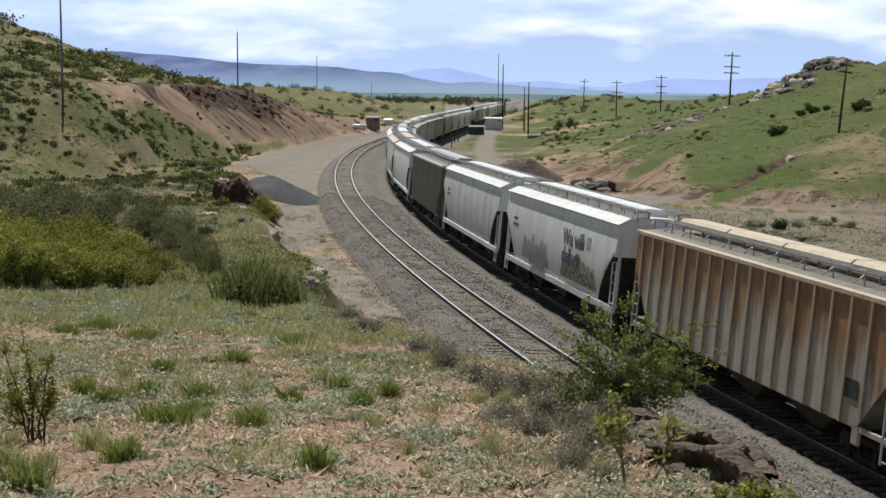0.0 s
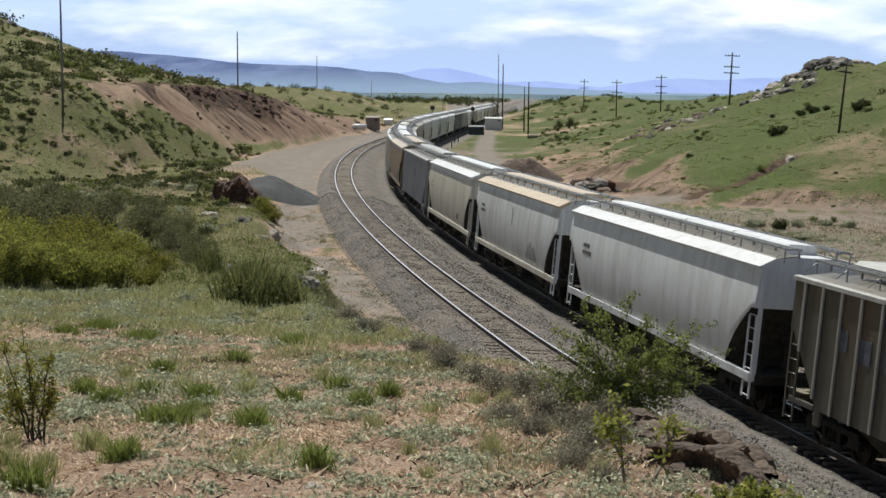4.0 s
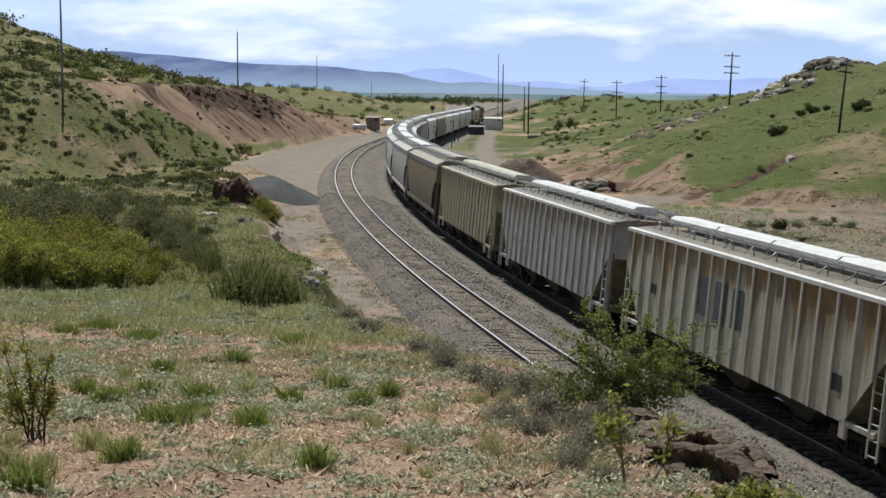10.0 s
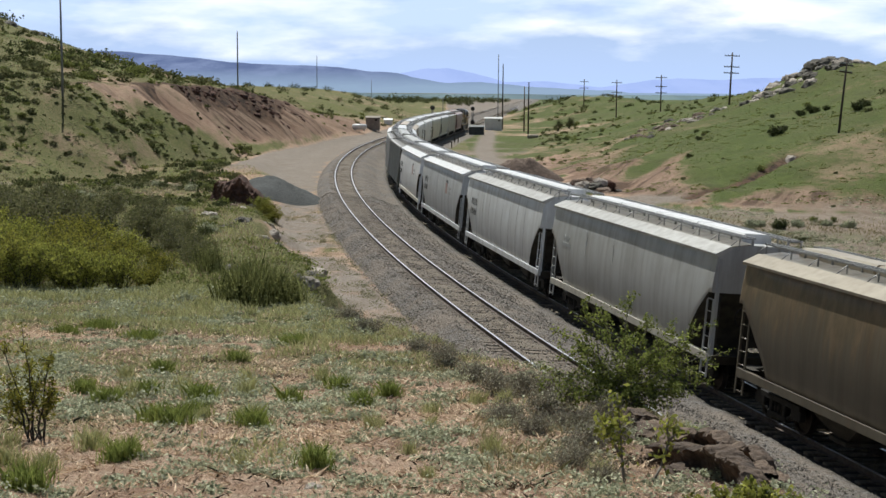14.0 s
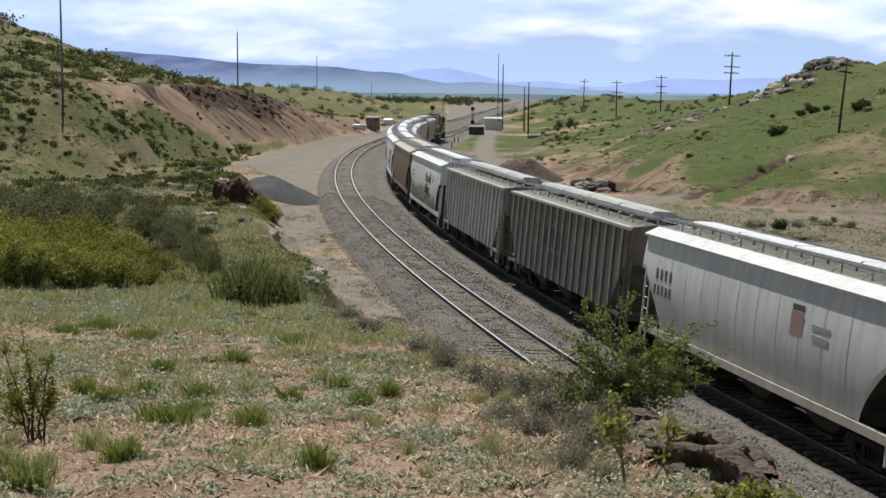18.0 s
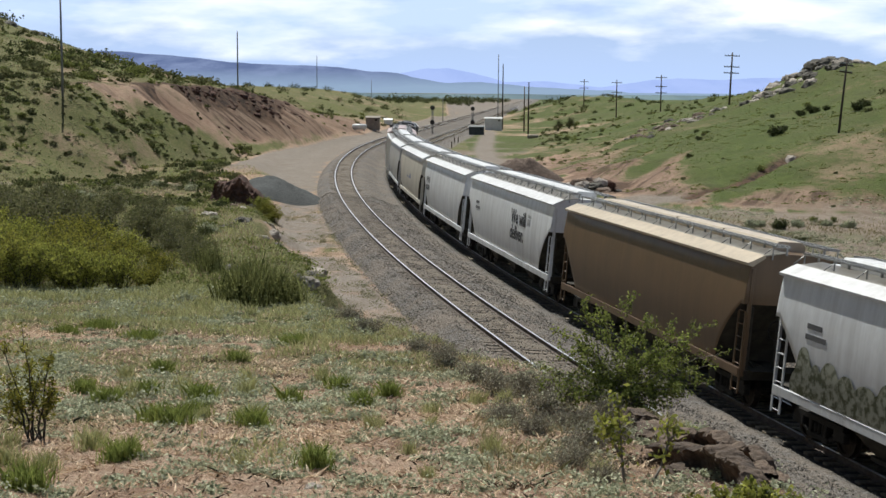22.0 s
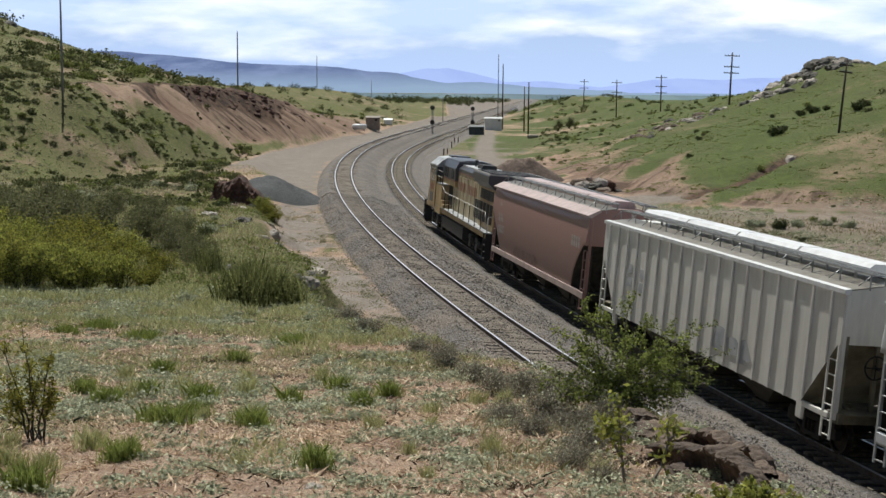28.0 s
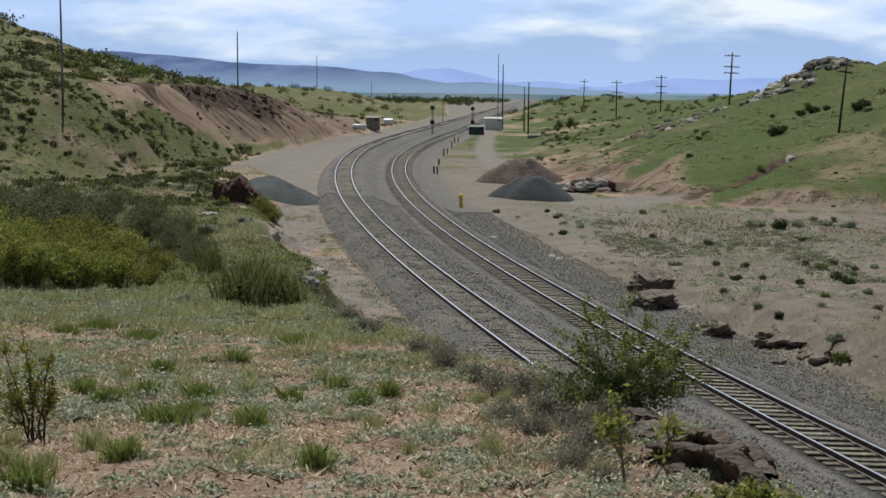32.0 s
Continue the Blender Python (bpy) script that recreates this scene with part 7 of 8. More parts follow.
    tagged(new("rough_dry_grass", blade_mesh("rough_dry_grass", r, rng.uniform(0.08, 0.26, len(r)), rng.uniform(0.012, 0.03, len(r)), 0.8, rng, GRASS_DRY)), "dry straw grass on the slope", "grass", kind="stuff")
    # grass over the hill above the cutting
    def hill(x, y):
        wl = foot_left(y) - x
        return ((wl > 10) | ((y < 135) & (wl > 0))) & (vnoise(x, y, 7.0) > -0.5)
    for name, n, mat, label in (("hill_grass", 28000, HILL_BLADE, "green grass over the hill"), ("hill_dry_grass", 18000, HILL_STRAW, "dry grass over the hill")):
        r = scatter(n, -85, -18, 95, 250, hill)
        tagged(new(name, blade_mesh(name, r, rng.uniform(0.04, 0.13, len(r)), rng.uniform(0.04, 0.10, len(r)), 1.6, rng, mat)), label, "grass", kind="stuff")
    # grass on the right-hand hill

    def right(x, y):
        w = np.minimum(x - 10 - 9 * np.exp(-np.maximum(y - 107, -20) / 14) - 0.09 * np.maximum(y - 180, 0), y - 100 - (34 - x) * 0.47)
        return (w > 4) & (vnoise(x, y, 6.0) > -0.4)
    for name, n, mat, label in (("hill_grass", 36000, HILL_BLADE, "green grass over the hillside"), ("hill_dry_grass", 9000, HILL_STRAW, "dry grass over the hillside")):
        r = scatter(n, 10, 80, 100, 230, right)
        tagged(new(name, blade_mesh(name, r, rng.uniform(0.02, 0.07, len(r)), rng.uniform(0.03, 0.09, len(r)), 1.8, rng, mat)), label, "grass", kind="stuff")

    c = scatter(3600, 12, 80, 102, 240, lambda x, y: right(x, y) & (rng.uniform(0, 1, len(x)) < 0.35 + 0.6 * vnoise(x + 12, y, 5.0)))
    q = len(c)
    ww = rng.uniform(0.10, 0.34, q)
    oo = rng.normal(size=(q, 30, 3)) * np.stack([ww * 1.4, ww, ww * 0.4], 1)[:, None, :] * 0.6
    oo[:, :, 2] = np.abs(oo[:, :, 2])
    tagged(new("hill_tufts", leaf_mesh("hill_tufts", (c[:, None, :] + oo).reshape(-1, 3), 0.08, rng, LEAF_GREEN, 0.4)), "dark grass tufts over the green hillside", "grass", kind="stuff")

    def yard(x, y):
        u = lateral(x, y)
        return (u > 4.2) & (vnoise(x, y, 4.0) > 0.1)
    r = scatter(9000, 3, 14, 36, 90, lambda x, y: (lateral(x, y) > 2.6) & (lateral(x, y) < 5.6) & (vnoise(x, y, 1.2) > -0.2))
    tagged(new("trackside_weeds", blade_mesh("trackside_weeds", r, rng.uniform(0.06, 0.2, len(r)), rng.uniform(0.008, 0.02, len(r)), 0.9, rng, LEAF_SAGE)), "grey-green weeds along the foot of the ballast", "weeds", kind="stuff")
    r = scatter(14000, 5, 40, 34, 110, yard)
    tagged(new("yard_weeds", blade_mesh("yard_weeds", r, rng.uniform(0.05, 0.22, len(r)), rng.uniform(0.012, 0.03, len(r)), 0.9, rng, GRASS_DRY)), "sparse dry weeds in the yard", "weeds", kind="stuff")
    r = scatter(16000, 12, 44, 72, 106, lambda x, y: rng.uniform(0, 1, len(x)) < 0.9 * np.exp(-((y - 88 + 0.25 * (x - 25)) / 8) ** 2) * np.clip(0.7 + vnoise(x, y, 3.0), 0, 1))
    tagged(new("yard_grass", blade_mesh("yard_grass", r, rng.uniform(0.06, 0.24, len(r)), rng.uniform(0.015, 0.04, len(r)), 0.9, rng, HILL_STRAW)), "dry yellowed grass in a band across the yard", "grass", kind="stuff")
    # broken scrub along the bank above the road, and in the yard
    def bank(x, y):
        d = x - knoll_edge(y)
        return (d > -3.5) & (d < 1.6) & (vnoise(x, y, 2.2) > -0.1)

    def low_sage(x, y):
        return (lateral(x, y) > 6) & (vnoise(x, y, 3.5) + 0.8 * np.exp(-((y - 78) / 14) ** 2) > 0.35)
    for label, spots, leaf, mat in (("broken low scrub along the bank", scatter(2600, -20, 1, 32, 100, bank), 0.045, LEAF_GREEN), ("sparse weeds on the dirt road under the bank", scatter(5200, -16, 1, 28, 96, lambda x, y: (x > knoll_edge(y) + 0.6) & (lateral(x, y) < -8) & (rng.uniform(0, 1, len(x)) < np.clip(0.16 + 0.9 * vnoise(x, y, 3.1), 0.03, 0.8))), 0.024, LEAF_DULL), ("grey-green weeds along the foot of the second track", scatter(6000, -16, 3, 22, 92, lambda x, y: (lateral(x, y) < -6.9) & (lateral(x, y) > -9.0) & (rng.uniform(0, 1, len(x)) < np.clip(0.30 + 0.9 * vnoise(x, y, 2.6), 0, 0.9) * sstep(92, 60, y))), 0.026, LEAF_SCRUB), ("low grey-green weeds over the slope below the cutting", scatter(5200, -46, -9, 46, 138, lambda x, y: (x < knoll_edge(y) - 2) & ~((y > 128) & (foot_left(y) - x > 1) & (foot_left(y) - x < 10)) & (vnoise(x + 30, y * 0.5, 4.0) + 0.5 * vnoise(x, y, 1.7) > 0.1)), 0.05, LEAF_SCRUB), ("low grey sage across the yard", scatter(2600, 8, 36, 40, 108, low_sage), 0.045, LEAF_SAGE), ("grey-green scrub in a band across the yard", scatter(4200, 10, 36, 62, 98, lambda x, y: (lateral(x, y) > 7) & (rng.uniform(0, 1, len(x)) < np.clip(0.30 + 0.8 * vnoise(x, y * 0.6, 3.0) - np.abs(y - 79) / 45, 0, 1))), 0.05, LEAF_SCRUB)):
        q = len(spots)
        ww = rng.uniform(0.12, 0.42, q)
        oo = rng.normal(size=(q, 46, 3)) * np.stack([ww, ww, ww * 0.45], 1)[:, None, :] * 0.6
        oo[:, :, 2] = np.abs(oo[:, :, 2])
        tagged(new("low_scrub", leaf_mesh("low_scrub", (spots[:, None, :] + oo).reshape(-1, 3), leaf, rng, mat, 0.3)), label, "scrub", kind="stuff")
    # green tufts standing in the thin grass
    tuft_r = rng.normal(size=(170, 3)) * np.array([0.055, 0.055, 0.0])
    tufts = [blade_mesh("grass_tuft", tuft_r + rng.normal(size=(170, 3)) * np.array([0.02, 0.02, 0]), rng.uniform(0.09, 0.26, 170), rng.uniform(0.003, 0.006, 170), 0.5, rng, GRASS_GREEN) for _ in range(3)]
    spots = scatter(150, -6, 1.4, 5.5, 26, lambda x, y: on_knoll(x, y) & (vnoise(x + 9, y, 2.0) > 0.0))[:40]
    clumps = []
    for x, y, w in ((-3.05, 14.08, 0.121), (-2.91, 11.26, 0.108), (-2.65, 11.57, 0.124), (-2.18, 9.77, 0.094), (-1.98, 9.56, 0.123), (-2.11, 11.34, 0.133), (-1.94, 10.18, 0.098), (-1.43, 9.72, 0.125), (-1.32, 11.47, 0.086), (-5.67, 21.54, 0.231), (-1.91, 7.69, 0.099),
                    (-2.11, 6.52, 0.098), (-3.36, 12.11, 0.104), (-5.89, 20.46, 0.175), (-0.69, 11.09, 0.095), (-0.99, 12.46, 0.093), (-4.62, 19.94, 0.256), (-0.49, 12.12, 0.091), (-2.5, 15.81, 0.102), (-0.7, 7.15, 0.077), (-2.12, 18.53, 0.198)):
        rr = rng.normal(size=(int(4800 * w), 3)) * np.array([w, w * 0.8, 0.0]) * 0.55
        clumps.append(rr + np.array([x, y, 0.0]))
    rr = np.concatenate(clumps)
    rr[:, 2] = ground_z(rr[:, 0], rr[:, 1]) - 0.01
    n = len(rr)
    me = blade_mesh('grass_clumps', rr, rng.uniform(0.05, 0.19, n), rng.uniform(0.002, 0.0045, n), 0.6, rng, CLUMP_BLADE)
    tagged(new('grass_clumps', me), 'dense bright green clumps of fresh grass', 'grass', kind='stuff')
    fixed = [(-1.53, 10.2), (-2.75, 11.4), (-1.75, 11.6), (-2.2, 8.1), (-2.45, 12.2), (-3.3, 13.5), (-2.0, 13.2), (-1.2, 13.0)]
    for k, (x, y) in enumerate(fixed + [(a, b) for a, b, _ in spots]):
        ob = new("grass_tuft", tufts[k % 3])
        ob.matrix_basis = at_ground(x, y, k * 1.3, (0.8 if k < len(fixed) else 0.35 + 0.4 * ((k * 37) % 10) / 10), 0.01)
        tagged(ob, "upright green grass tuft", "grass tuft", "tufts on the knoll")


ground_cover()


# ---- rocks, heaps ----
def rock_mesh(seed, sx, sy, sz, cuts=3, rough=0.28):
    rnd = random.Random(seed)
    bm = bmesh.new()
    bmesh.ops.create_icosphere(bm, subdivisions=cuts, radius=1.0)
    o = Vector((rnd.uniform(-50, 50), rnd.uniform(-50, 50), 0))
    for v in bm.verts:
        n = noise.noise(v.co * 1.3 + o) + 0.5 * noise.noise(v.co * 3.1 + o)
        c = v.co * (1 + rough * n)
        # flat bedding faces
        c.z = math.floor(c.z * 4.0 + 0.5 * noise.noise(c * 2 + o)) / 4.0 * 0.7 + c.z * 0.3
        v.co = Vector((c.x * sx, c.y * sy, c.z * sz))
    for f in bm.faces:
        f.smooth = False
    me = bpy.data.meshes.new("rock")
    bm.to_mesh(me)
    bm.free()
    return me


def block_mesh(seed, sx, sy, sz, cuts=5):
    """A split, weathered block with flat faces and broken edges."""
    rnd = random.Random(seed)
    bm = bmesh.new()
    bmesh.ops.create_cube(bm, size=2.0)
    bmesh.ops.subdivide_edges(bm, edges=bm.edges[:], cuts=cuts, use_grid_fill=True)
    o = Vector((rnd.uniform(-50, 50), rnd.uniform(-50, 50), rnd.uniform(-50, 50)))
    for v in bm.verts:
        c = v.co * (1.0 - 0.16 * max(0.0, v.co.length - 1.25))
        n = noise.noise(c * 0.9 + o) + 0.9 * noise.noise(c * 2.2 + o) + 0.5 * noise.noise(c * 4.5 - o)
        c = c * (1 + 0.20 * n) + 0.10 * Vector((noise.noise(c * 3 + o), noise.noise(c * 3 - o), noise.noise(c * 4 + o * 0.5)))
        c *= 1 + 0.07 * noise.noise(c * 9 + o) - 0.10 * max(0.0, noise.noise(Vector((c.x * 2, c.y * 2, c.z * 6)) - o))
        v.co = Vector((c.x * sx, c.y * sy, c.z * sz))
    me = bpy.data.meshes.new("block")
    bm.to_mesh(me)
    bm.free()
    return me


SANDSTONE = surface("sandstone", (0.23, 0.165, 0.118), (0.075, 0.05, 0.037), 3.0, 0.9, 0.0, 14, 0.7, vary=0.25, dist=0.03)
LICHEN_ROCK = surface("lichened_rock", (0.17, 0.155, 0.125), (0.045, 0.04, 0.033), 2.2, 0.9, 0.0, 10, 0.7, vary=0.3, dist=0.05)
PALE_STONE = surface("pale_stone", (0.48, 0.43, 0.37), (0.27, 0.23, 0.19), 5.0, 0.9, 0.0, 18, 0.5, vary=0.3, dist=0.02)
CUT_EARTH = surface("red_cut_earth", (0.13, 0.062, 0.04), (0.045, 0.025, 0.019), 2.0, 0.95, 0.0, 9, 0.8, dist=0.05)


def rocks():
    rnd = random.Random(77)
    forms = [rock_mesh(k, 1.0, rnd.uniform(0.6, 0.9), rnd.uniform(0.35, 0.6)) for k in range(6)]
    for me in forms:
        me.materials.append(SANDSTONE)

    def put(x, y, s, mat, label, sink=0.25, group=""):
        ob = new("rock", forms[rnd.randrange(6)])
        ob.matrix_basis = at_ground(x, y, rnd.uniform(0, 6), s, sink * s)
        ob.material_slots[0].link = "OBJECT"
        ob.material_slots[0].material = mat
        return tagged(ob, label, "rock", group)
    loose = {}

    def far_rock(key, x, y, s, sink):
        m = np.array(at_ground(x, y, rnd.uniform(0, 6), s, sink * s))
        v, f = form_data[rnd.randrange(6)]
        vs, fs = loose.setdefault(key, ([], []))
        fs.append(f + sum(len(a) for a in vs))
        vs.append(v @ m[:3, :3].T + m[:3, 3])
    form_data = [(np.array([v.co for v in me.vertices]), np.array([p.vertices for p in me.polygons])) for me in forms]
    # the ledge at the brink below the sapling
    for x, y, s in ((2.0, 8.4, 0.2), (1.9, 9.0, 0.2), (1.75, 9.5, 0.14), (1.45, 10.1, 0.12), (1.15, 8.4, 0.07), (1.6, 10.7, 0.12), (0.95, 9.3, 0.06), (1.2, 9.6, 0.07)):
        put(x, y, s, SANDSTONE, "brown sandstone ledge rock at the brink", 0.12, "rocks at the brink")
    dark = surface("shaded_ledge_rock", (0.165, 0.117, 0.082), (0.04, 0.027, 0.019), 7.0, 0.92, 0.0, 20, 1.0, vary=0.2, dist=0.02)
    # broken blocks: position, height of the middle over the ground, half sizes, turn
    for k, (x, y, dz, sx, sy, sz, turn) in enumerate(((1.30, 6.62, -0.02, 0.09, 0.10, 0.06, 0.3), (1.40, 7.1, -0.02, 0.10, 0.16, 0.07, -0.3), (1.58, 8.8, 0.03, 0.13, 0.25, 0.1, 0.1), (1.52, 9.3, 0.03, 0.13, 0.25, 0.09, -0.3), (1.5, 9.8, 0.03, 0.12, 0.2, 0.09, 0.2), (1.44, 7.55, 0.0, 0.1, 0.2, 0.08, -0.6), (1.38, 8.1, 0.0, 0.09, 0.15, 0.07, 0.4), (1.84, 7.1, -0.04, 0.12, 0.2, 0.1, -0.2), (1.34, 9.1, 0.0, 0.08, 0.12, 0.06, 0.7), (1.62, 6.55, -0.02, 0.12, 0.14, 0.08, 0.9))):
        me = block_mesh(200 + k, sx * 0.8, sy * 0.75, sz * 0.9, 9)
        me.materials.append(dark)
        ob = new("ledge_rock", me)
        ob.matrix_basis = at_ground(x, y, turn, 1.0, 0.035 - dz) @ Matrix.Rotation(0.12 * math.sin(k * 2.3), 4, "X") @ Matrix.Rotation(0.16 * math.sin(k * 1.7 + 1), 4, "Y")
        tagged(ob, "dark weathered sandstone block at the brink", "rock", "rocks at the brink")
    # two slanting ledges: a level broken top, an upright face below it
    for k, (path, width, rise, label) in enumerate((
            (((1.33, 8.25), (1.42, 7.75), (1.50, 7.3), (1.56, 6.9), (1.57, 6.6)), 0.13, 0.15, "brown sandstone ledge with an upright shaded face"),
            (((1.62, 9.3), (1.70, 8.7), (1.74, 8.2), (1.79, 7.6), (1.81, 7.1)), 0.07, 0.14, "low dark sandstone ledge along the brink"))):
        n, m_ = 150, 48
        t = np.linspace(0, len(path) - 1, n)
        px = np.interp(t, range(len(path)), [q[0] for q in path])
        py = np.interp(t, range(len(path)), [q[1] for q in path])
        prof = np.array([(0.05, -0.9), (0.045, -0.3), (0.04, 0.2), (0.02, 0.62), (-0.02, 0.78), (-0.03, 0.96), (0.0, 1.04), (0.4 * width, 1.10), (0.8 * width, 1.02), (width, 0.6), (1.1 * width, -0.1), (1.15 * width, -0.8)])
        q = np.linspace(0, 11, m_)
        off, high = np.interp(q, range(12), prof[:, 0])[None, :], np.interp(q, range(12), prof[:, 1])[None, :]
        # blocks parted by joints: each stands a little higher and further out than the next
        block = np.floor(py / 0.27 + 0.35 * vnoise(py, py * 0, 0.4))
        jump = (np.sin(block * 12.9 + k) * 43.7) % 1.0
        joint = np.exp(-(((py / 0.27 + 0.35 * vnoise(py, py * 0, 0.4)) % 1.0 - 0.03) / 0.06) ** 2)
        swell = ((0.92 + 0.16 * jump - 0.18 * joint) * np.sin(np.pi * np.linspace(0.04, 0.97, n)) ** 0.35)[:, None]
        gz = ground_z(px + 0.05, py)[:, None]
        along, across = np.broadcast_to(py[:, None], (n, m_)), np.broadcast_to(q[None, :] * 0.035 + k * 3.0, (n, m_))
        rim_x = px[:, None] + off + (0.035 * (jump - 0.5) + 0.02 * joint)[:, None] + 0.022 * vnoise(along, across, 0.15) + 0.016 * vnoise(along + 5, across, 0.06) + 0.009 * vnoise(along, across, 0.025)
        rim_z = gz + high * rise * swell + 0.016 * vnoise(along + 9, across, 0.13) + 0.011 * vnoise(along + 2, across, 0.05) + 0.007 * vnoise(along, across + 4, 0.022)
        rim_y = along + 0.02 * vnoise(along + 3, across, 0.18) + 0.008 * vnoise(along, across + 2, 0.05)
        me = raw_mesh("ledge_rock", np.stack([rim_x, rim_y, rim_z], -1).reshape(-1, 3), grid_faces(n, m_), [dark], False)
        tagged(new("ledge_rock", me), label, "rock", "rocks at the brink")
    # loose stones on the knoll
    for k in range(44):
        y = 5.2 * (28 / 5.2) ** rnd.random()
        x = rnd.uniform(-0.33 * y, min(1.6, float(knoll_edge(y))))
        put(x, y, rnd.uniform(0.018, 0.06), rnd.choice((PALE_STONE, SANDSTONE, SANDSTONE)), "small loose stone on bare earth", 0.2, "stones on the knoll")
    # ledges across the line
    ledge = surface("dark_layered_sandstone", (0.25, 0.185, 0.135), (0.06, 0.043, 0.032), 3.0, 0.92, 0.0, 9, 1.0, vary=0.2, dist=0.05)
    for k, (x, y, sx, sy, sz, dz, turn) in enumerate(((9.8, 61.4, 0.62, 0.8, 0.40, 0.22, 0.3), (9.4, 61.0, 0.35, 0.6, 0.30, 0.1, 0.8), (10.0, 62.2, 0.5, 0.6, 0.30, 0.2, 0.1), (9.35, 56.9, 0.62, 0.6, 0.22, 0.36, 0.1), (9.5, 57.0, 0.45, 0.5, 0.3, 0.08, 0.3), (8.9, 57.2, 0.3, 0.4, 0.22, 0.05, 0.9),
                                                      (10.7, 50.8, 0.62, 0.5, 0.17, 0.14, -0.2), (11.1, 51.3, 0.4, 0.6, 0.2, 0.1, 0.2), (12.0, 48.6, 0.45, 0.35, 0.10, 0.12, 0.2), (12.5, 48.2, 0.5, 0.35, 0.10, 0.16, -0.2), (12.9, 47.6, 0.4, 0.3, 0.09, 0.12, 0.3), (12.3, 49.6, 0.3, 0.3, 0.12, 0.1, 0.6),
                                                      (13.1, 46.6, 0.3, 0.3, 0.1, 0.06, 0.4), (13.0, 44.8, 0.35, 0.3, 0.11, 0.08, 0.1), (13.5, 44.9, 0.28, 0.25, 0.1, 0.06, 0.7), (11.7, 45.2, 0.2, 0.2, 0.08, 0.04, 0.7), (12.8, 46.0, 0.22, 0.2, 0.08, 0.05, 0.2))):
        grow = 1.3 if k < 6 else 1.0
        me = block_mesh(400 + k, sx * 0.85 * grow, sy * 0.9 * grow, sz * 0.95 * grow, 7)
        me.materials.append(ledge)
        ob = new("rock", me)
        ob.matrix_basis = at_ground(x, y, turn, 1.0, -dz) @ Matrix.Rotation(0.3 * math.sin(k * 1.9), 4, "Y") @ Matrix.Rotation(0.2 * math.sin(k * 2.7 + 1), 4, "X")
        tagged(ob, "dark layered sandstone ledge beside the track", "rock", "ledges beside the track")
    for px, py, s in ((10.5, 56.1, 0.42), (11.6, 44.6, 0.2), (6.2, 75.0, 0.4), (6.6, 74.0, 0.3), (3.2, 84.0, 0.4), (9.0, 79.0, 0.3), (15.5, 52.0, 0.2), (17.5, 57.0, 0.25), (8.2, 77.0, 0.3), (12.1, 49.0, 0.16)):
        put(px, py, s, PALE_STONE, "pale loose stone beside the track", 0.2, "ledges beside the track")
    for k in range(70):
        u = rnd.uniform(4.0, 9.0)
        x, y, _ = on_line(rnd.uniform(-6, 60), u)
        far_rock("trackside", float(x), float(y), rnd.uniform(0.05, 0.17), 0.2)
    for k in range(420):
        y = rnd.uniform(33, 92)
        x, yy, _ = on_line(float(np.interp(y, LY, ARC)), rnd.uniform(-15.5, -7.6))
        if x > knoll_edge(yy) + 0.8:
            far_rock("roadside", float(x), float(yy), 0.03 + 0.11 * rnd.random() ** 2, 0.2)
    # the heap of boulders at the foot of the hill
    for k in range(46):
        a, r = rnd.uniform(0, 6.3), rnd.random() ** 0.5
        put(13.6 + 3.0 * r * math.cos(a), 124 + 2.4 * r * math.sin(a), rnd.uniform(0.45, 1.05), rnd.choice((SANDSTONE, PALE_STONE, CUT_EARTH, LICHEN_ROCK)), "boulder in a heap at the foot of the hill", -1.3 * (1 - r), "boulder heap")
    # the rocky crown of the hill, and scattered outcrops
    for k in range(62):
        a, r = rnd.uniform(0, 6.3), rnd.random() ** 0.6
        put(54.5 + 9.5 * r * math.cos(a), 200 + 9 * r * math.sin(a), rnd.uniform(0.5, 1.9), rnd.choice((LICHEN_ROCK, LICHEN_ROCK, PALE_STONE)), "grey lichened boulder on the hilltop", 0.2, "boulders on the hilltop")
    for x, y, s in ((56.6, 203, 2.3), (58.6, 204, 2.1), (57.4, 201, 1.8), (60.4, 203, 1.6)):
        put(x, y, s, LICHEN_ROCK, "large grey boulder on the hilltop", 0.0, "boulders on the hilltop")
    for k in range(46):
        put(27 + 18 * k / 46 + rnd.gauss(0, 1.5), 186 + 30 * k / 46 + rnd.gauss(0, 4), rnd.uniform(0.4, 1.5), rnd.choice((LICHEN_ROCK, PALE_STONE, SANDSTONE)), "grey boulder on the hillside", 0.2, "boulders on the hillside")
    for k in range(250):
        y = rnd.uniform(160, 240) if k < 130 else rnd.gauss(186, 11)
        x = float(foot_left(y)) - (rnd.uniform(8.6, 10.2) if k < 130 else rnd.uniform(4.2, 10.2) + 1.2 * math.sin(y))
        far_rock("rim", x, y, rnd.uniform(0.25, 0.7) if k < 130 else rnd.uniform(0.3, 1.0), 0.45)
    for x, y, s in ((-69, 200, 2.6), (-66, 203, 2.2), (-63, 205, 1.9), (-71, 198, 2.2)):
        put(x, y, s, LICHEN_ROCK, "dark boulder on the skyline", 0.2, "boulders on the skyline")
    for k in range(40):
        y = rnd.uniform(34, 98)
        x = float(knoll_edge(y)) + rnd.uniform(-1.8, 1.8)
        put(x, y, rnd.uniform(0.15, 0.6), rnd.choice((SANDSTONE, LICHEN_ROCK, PALE_STONE, LICHEN_ROCK)), "stone on the bank above the road", 0.15, "stones on the bank")
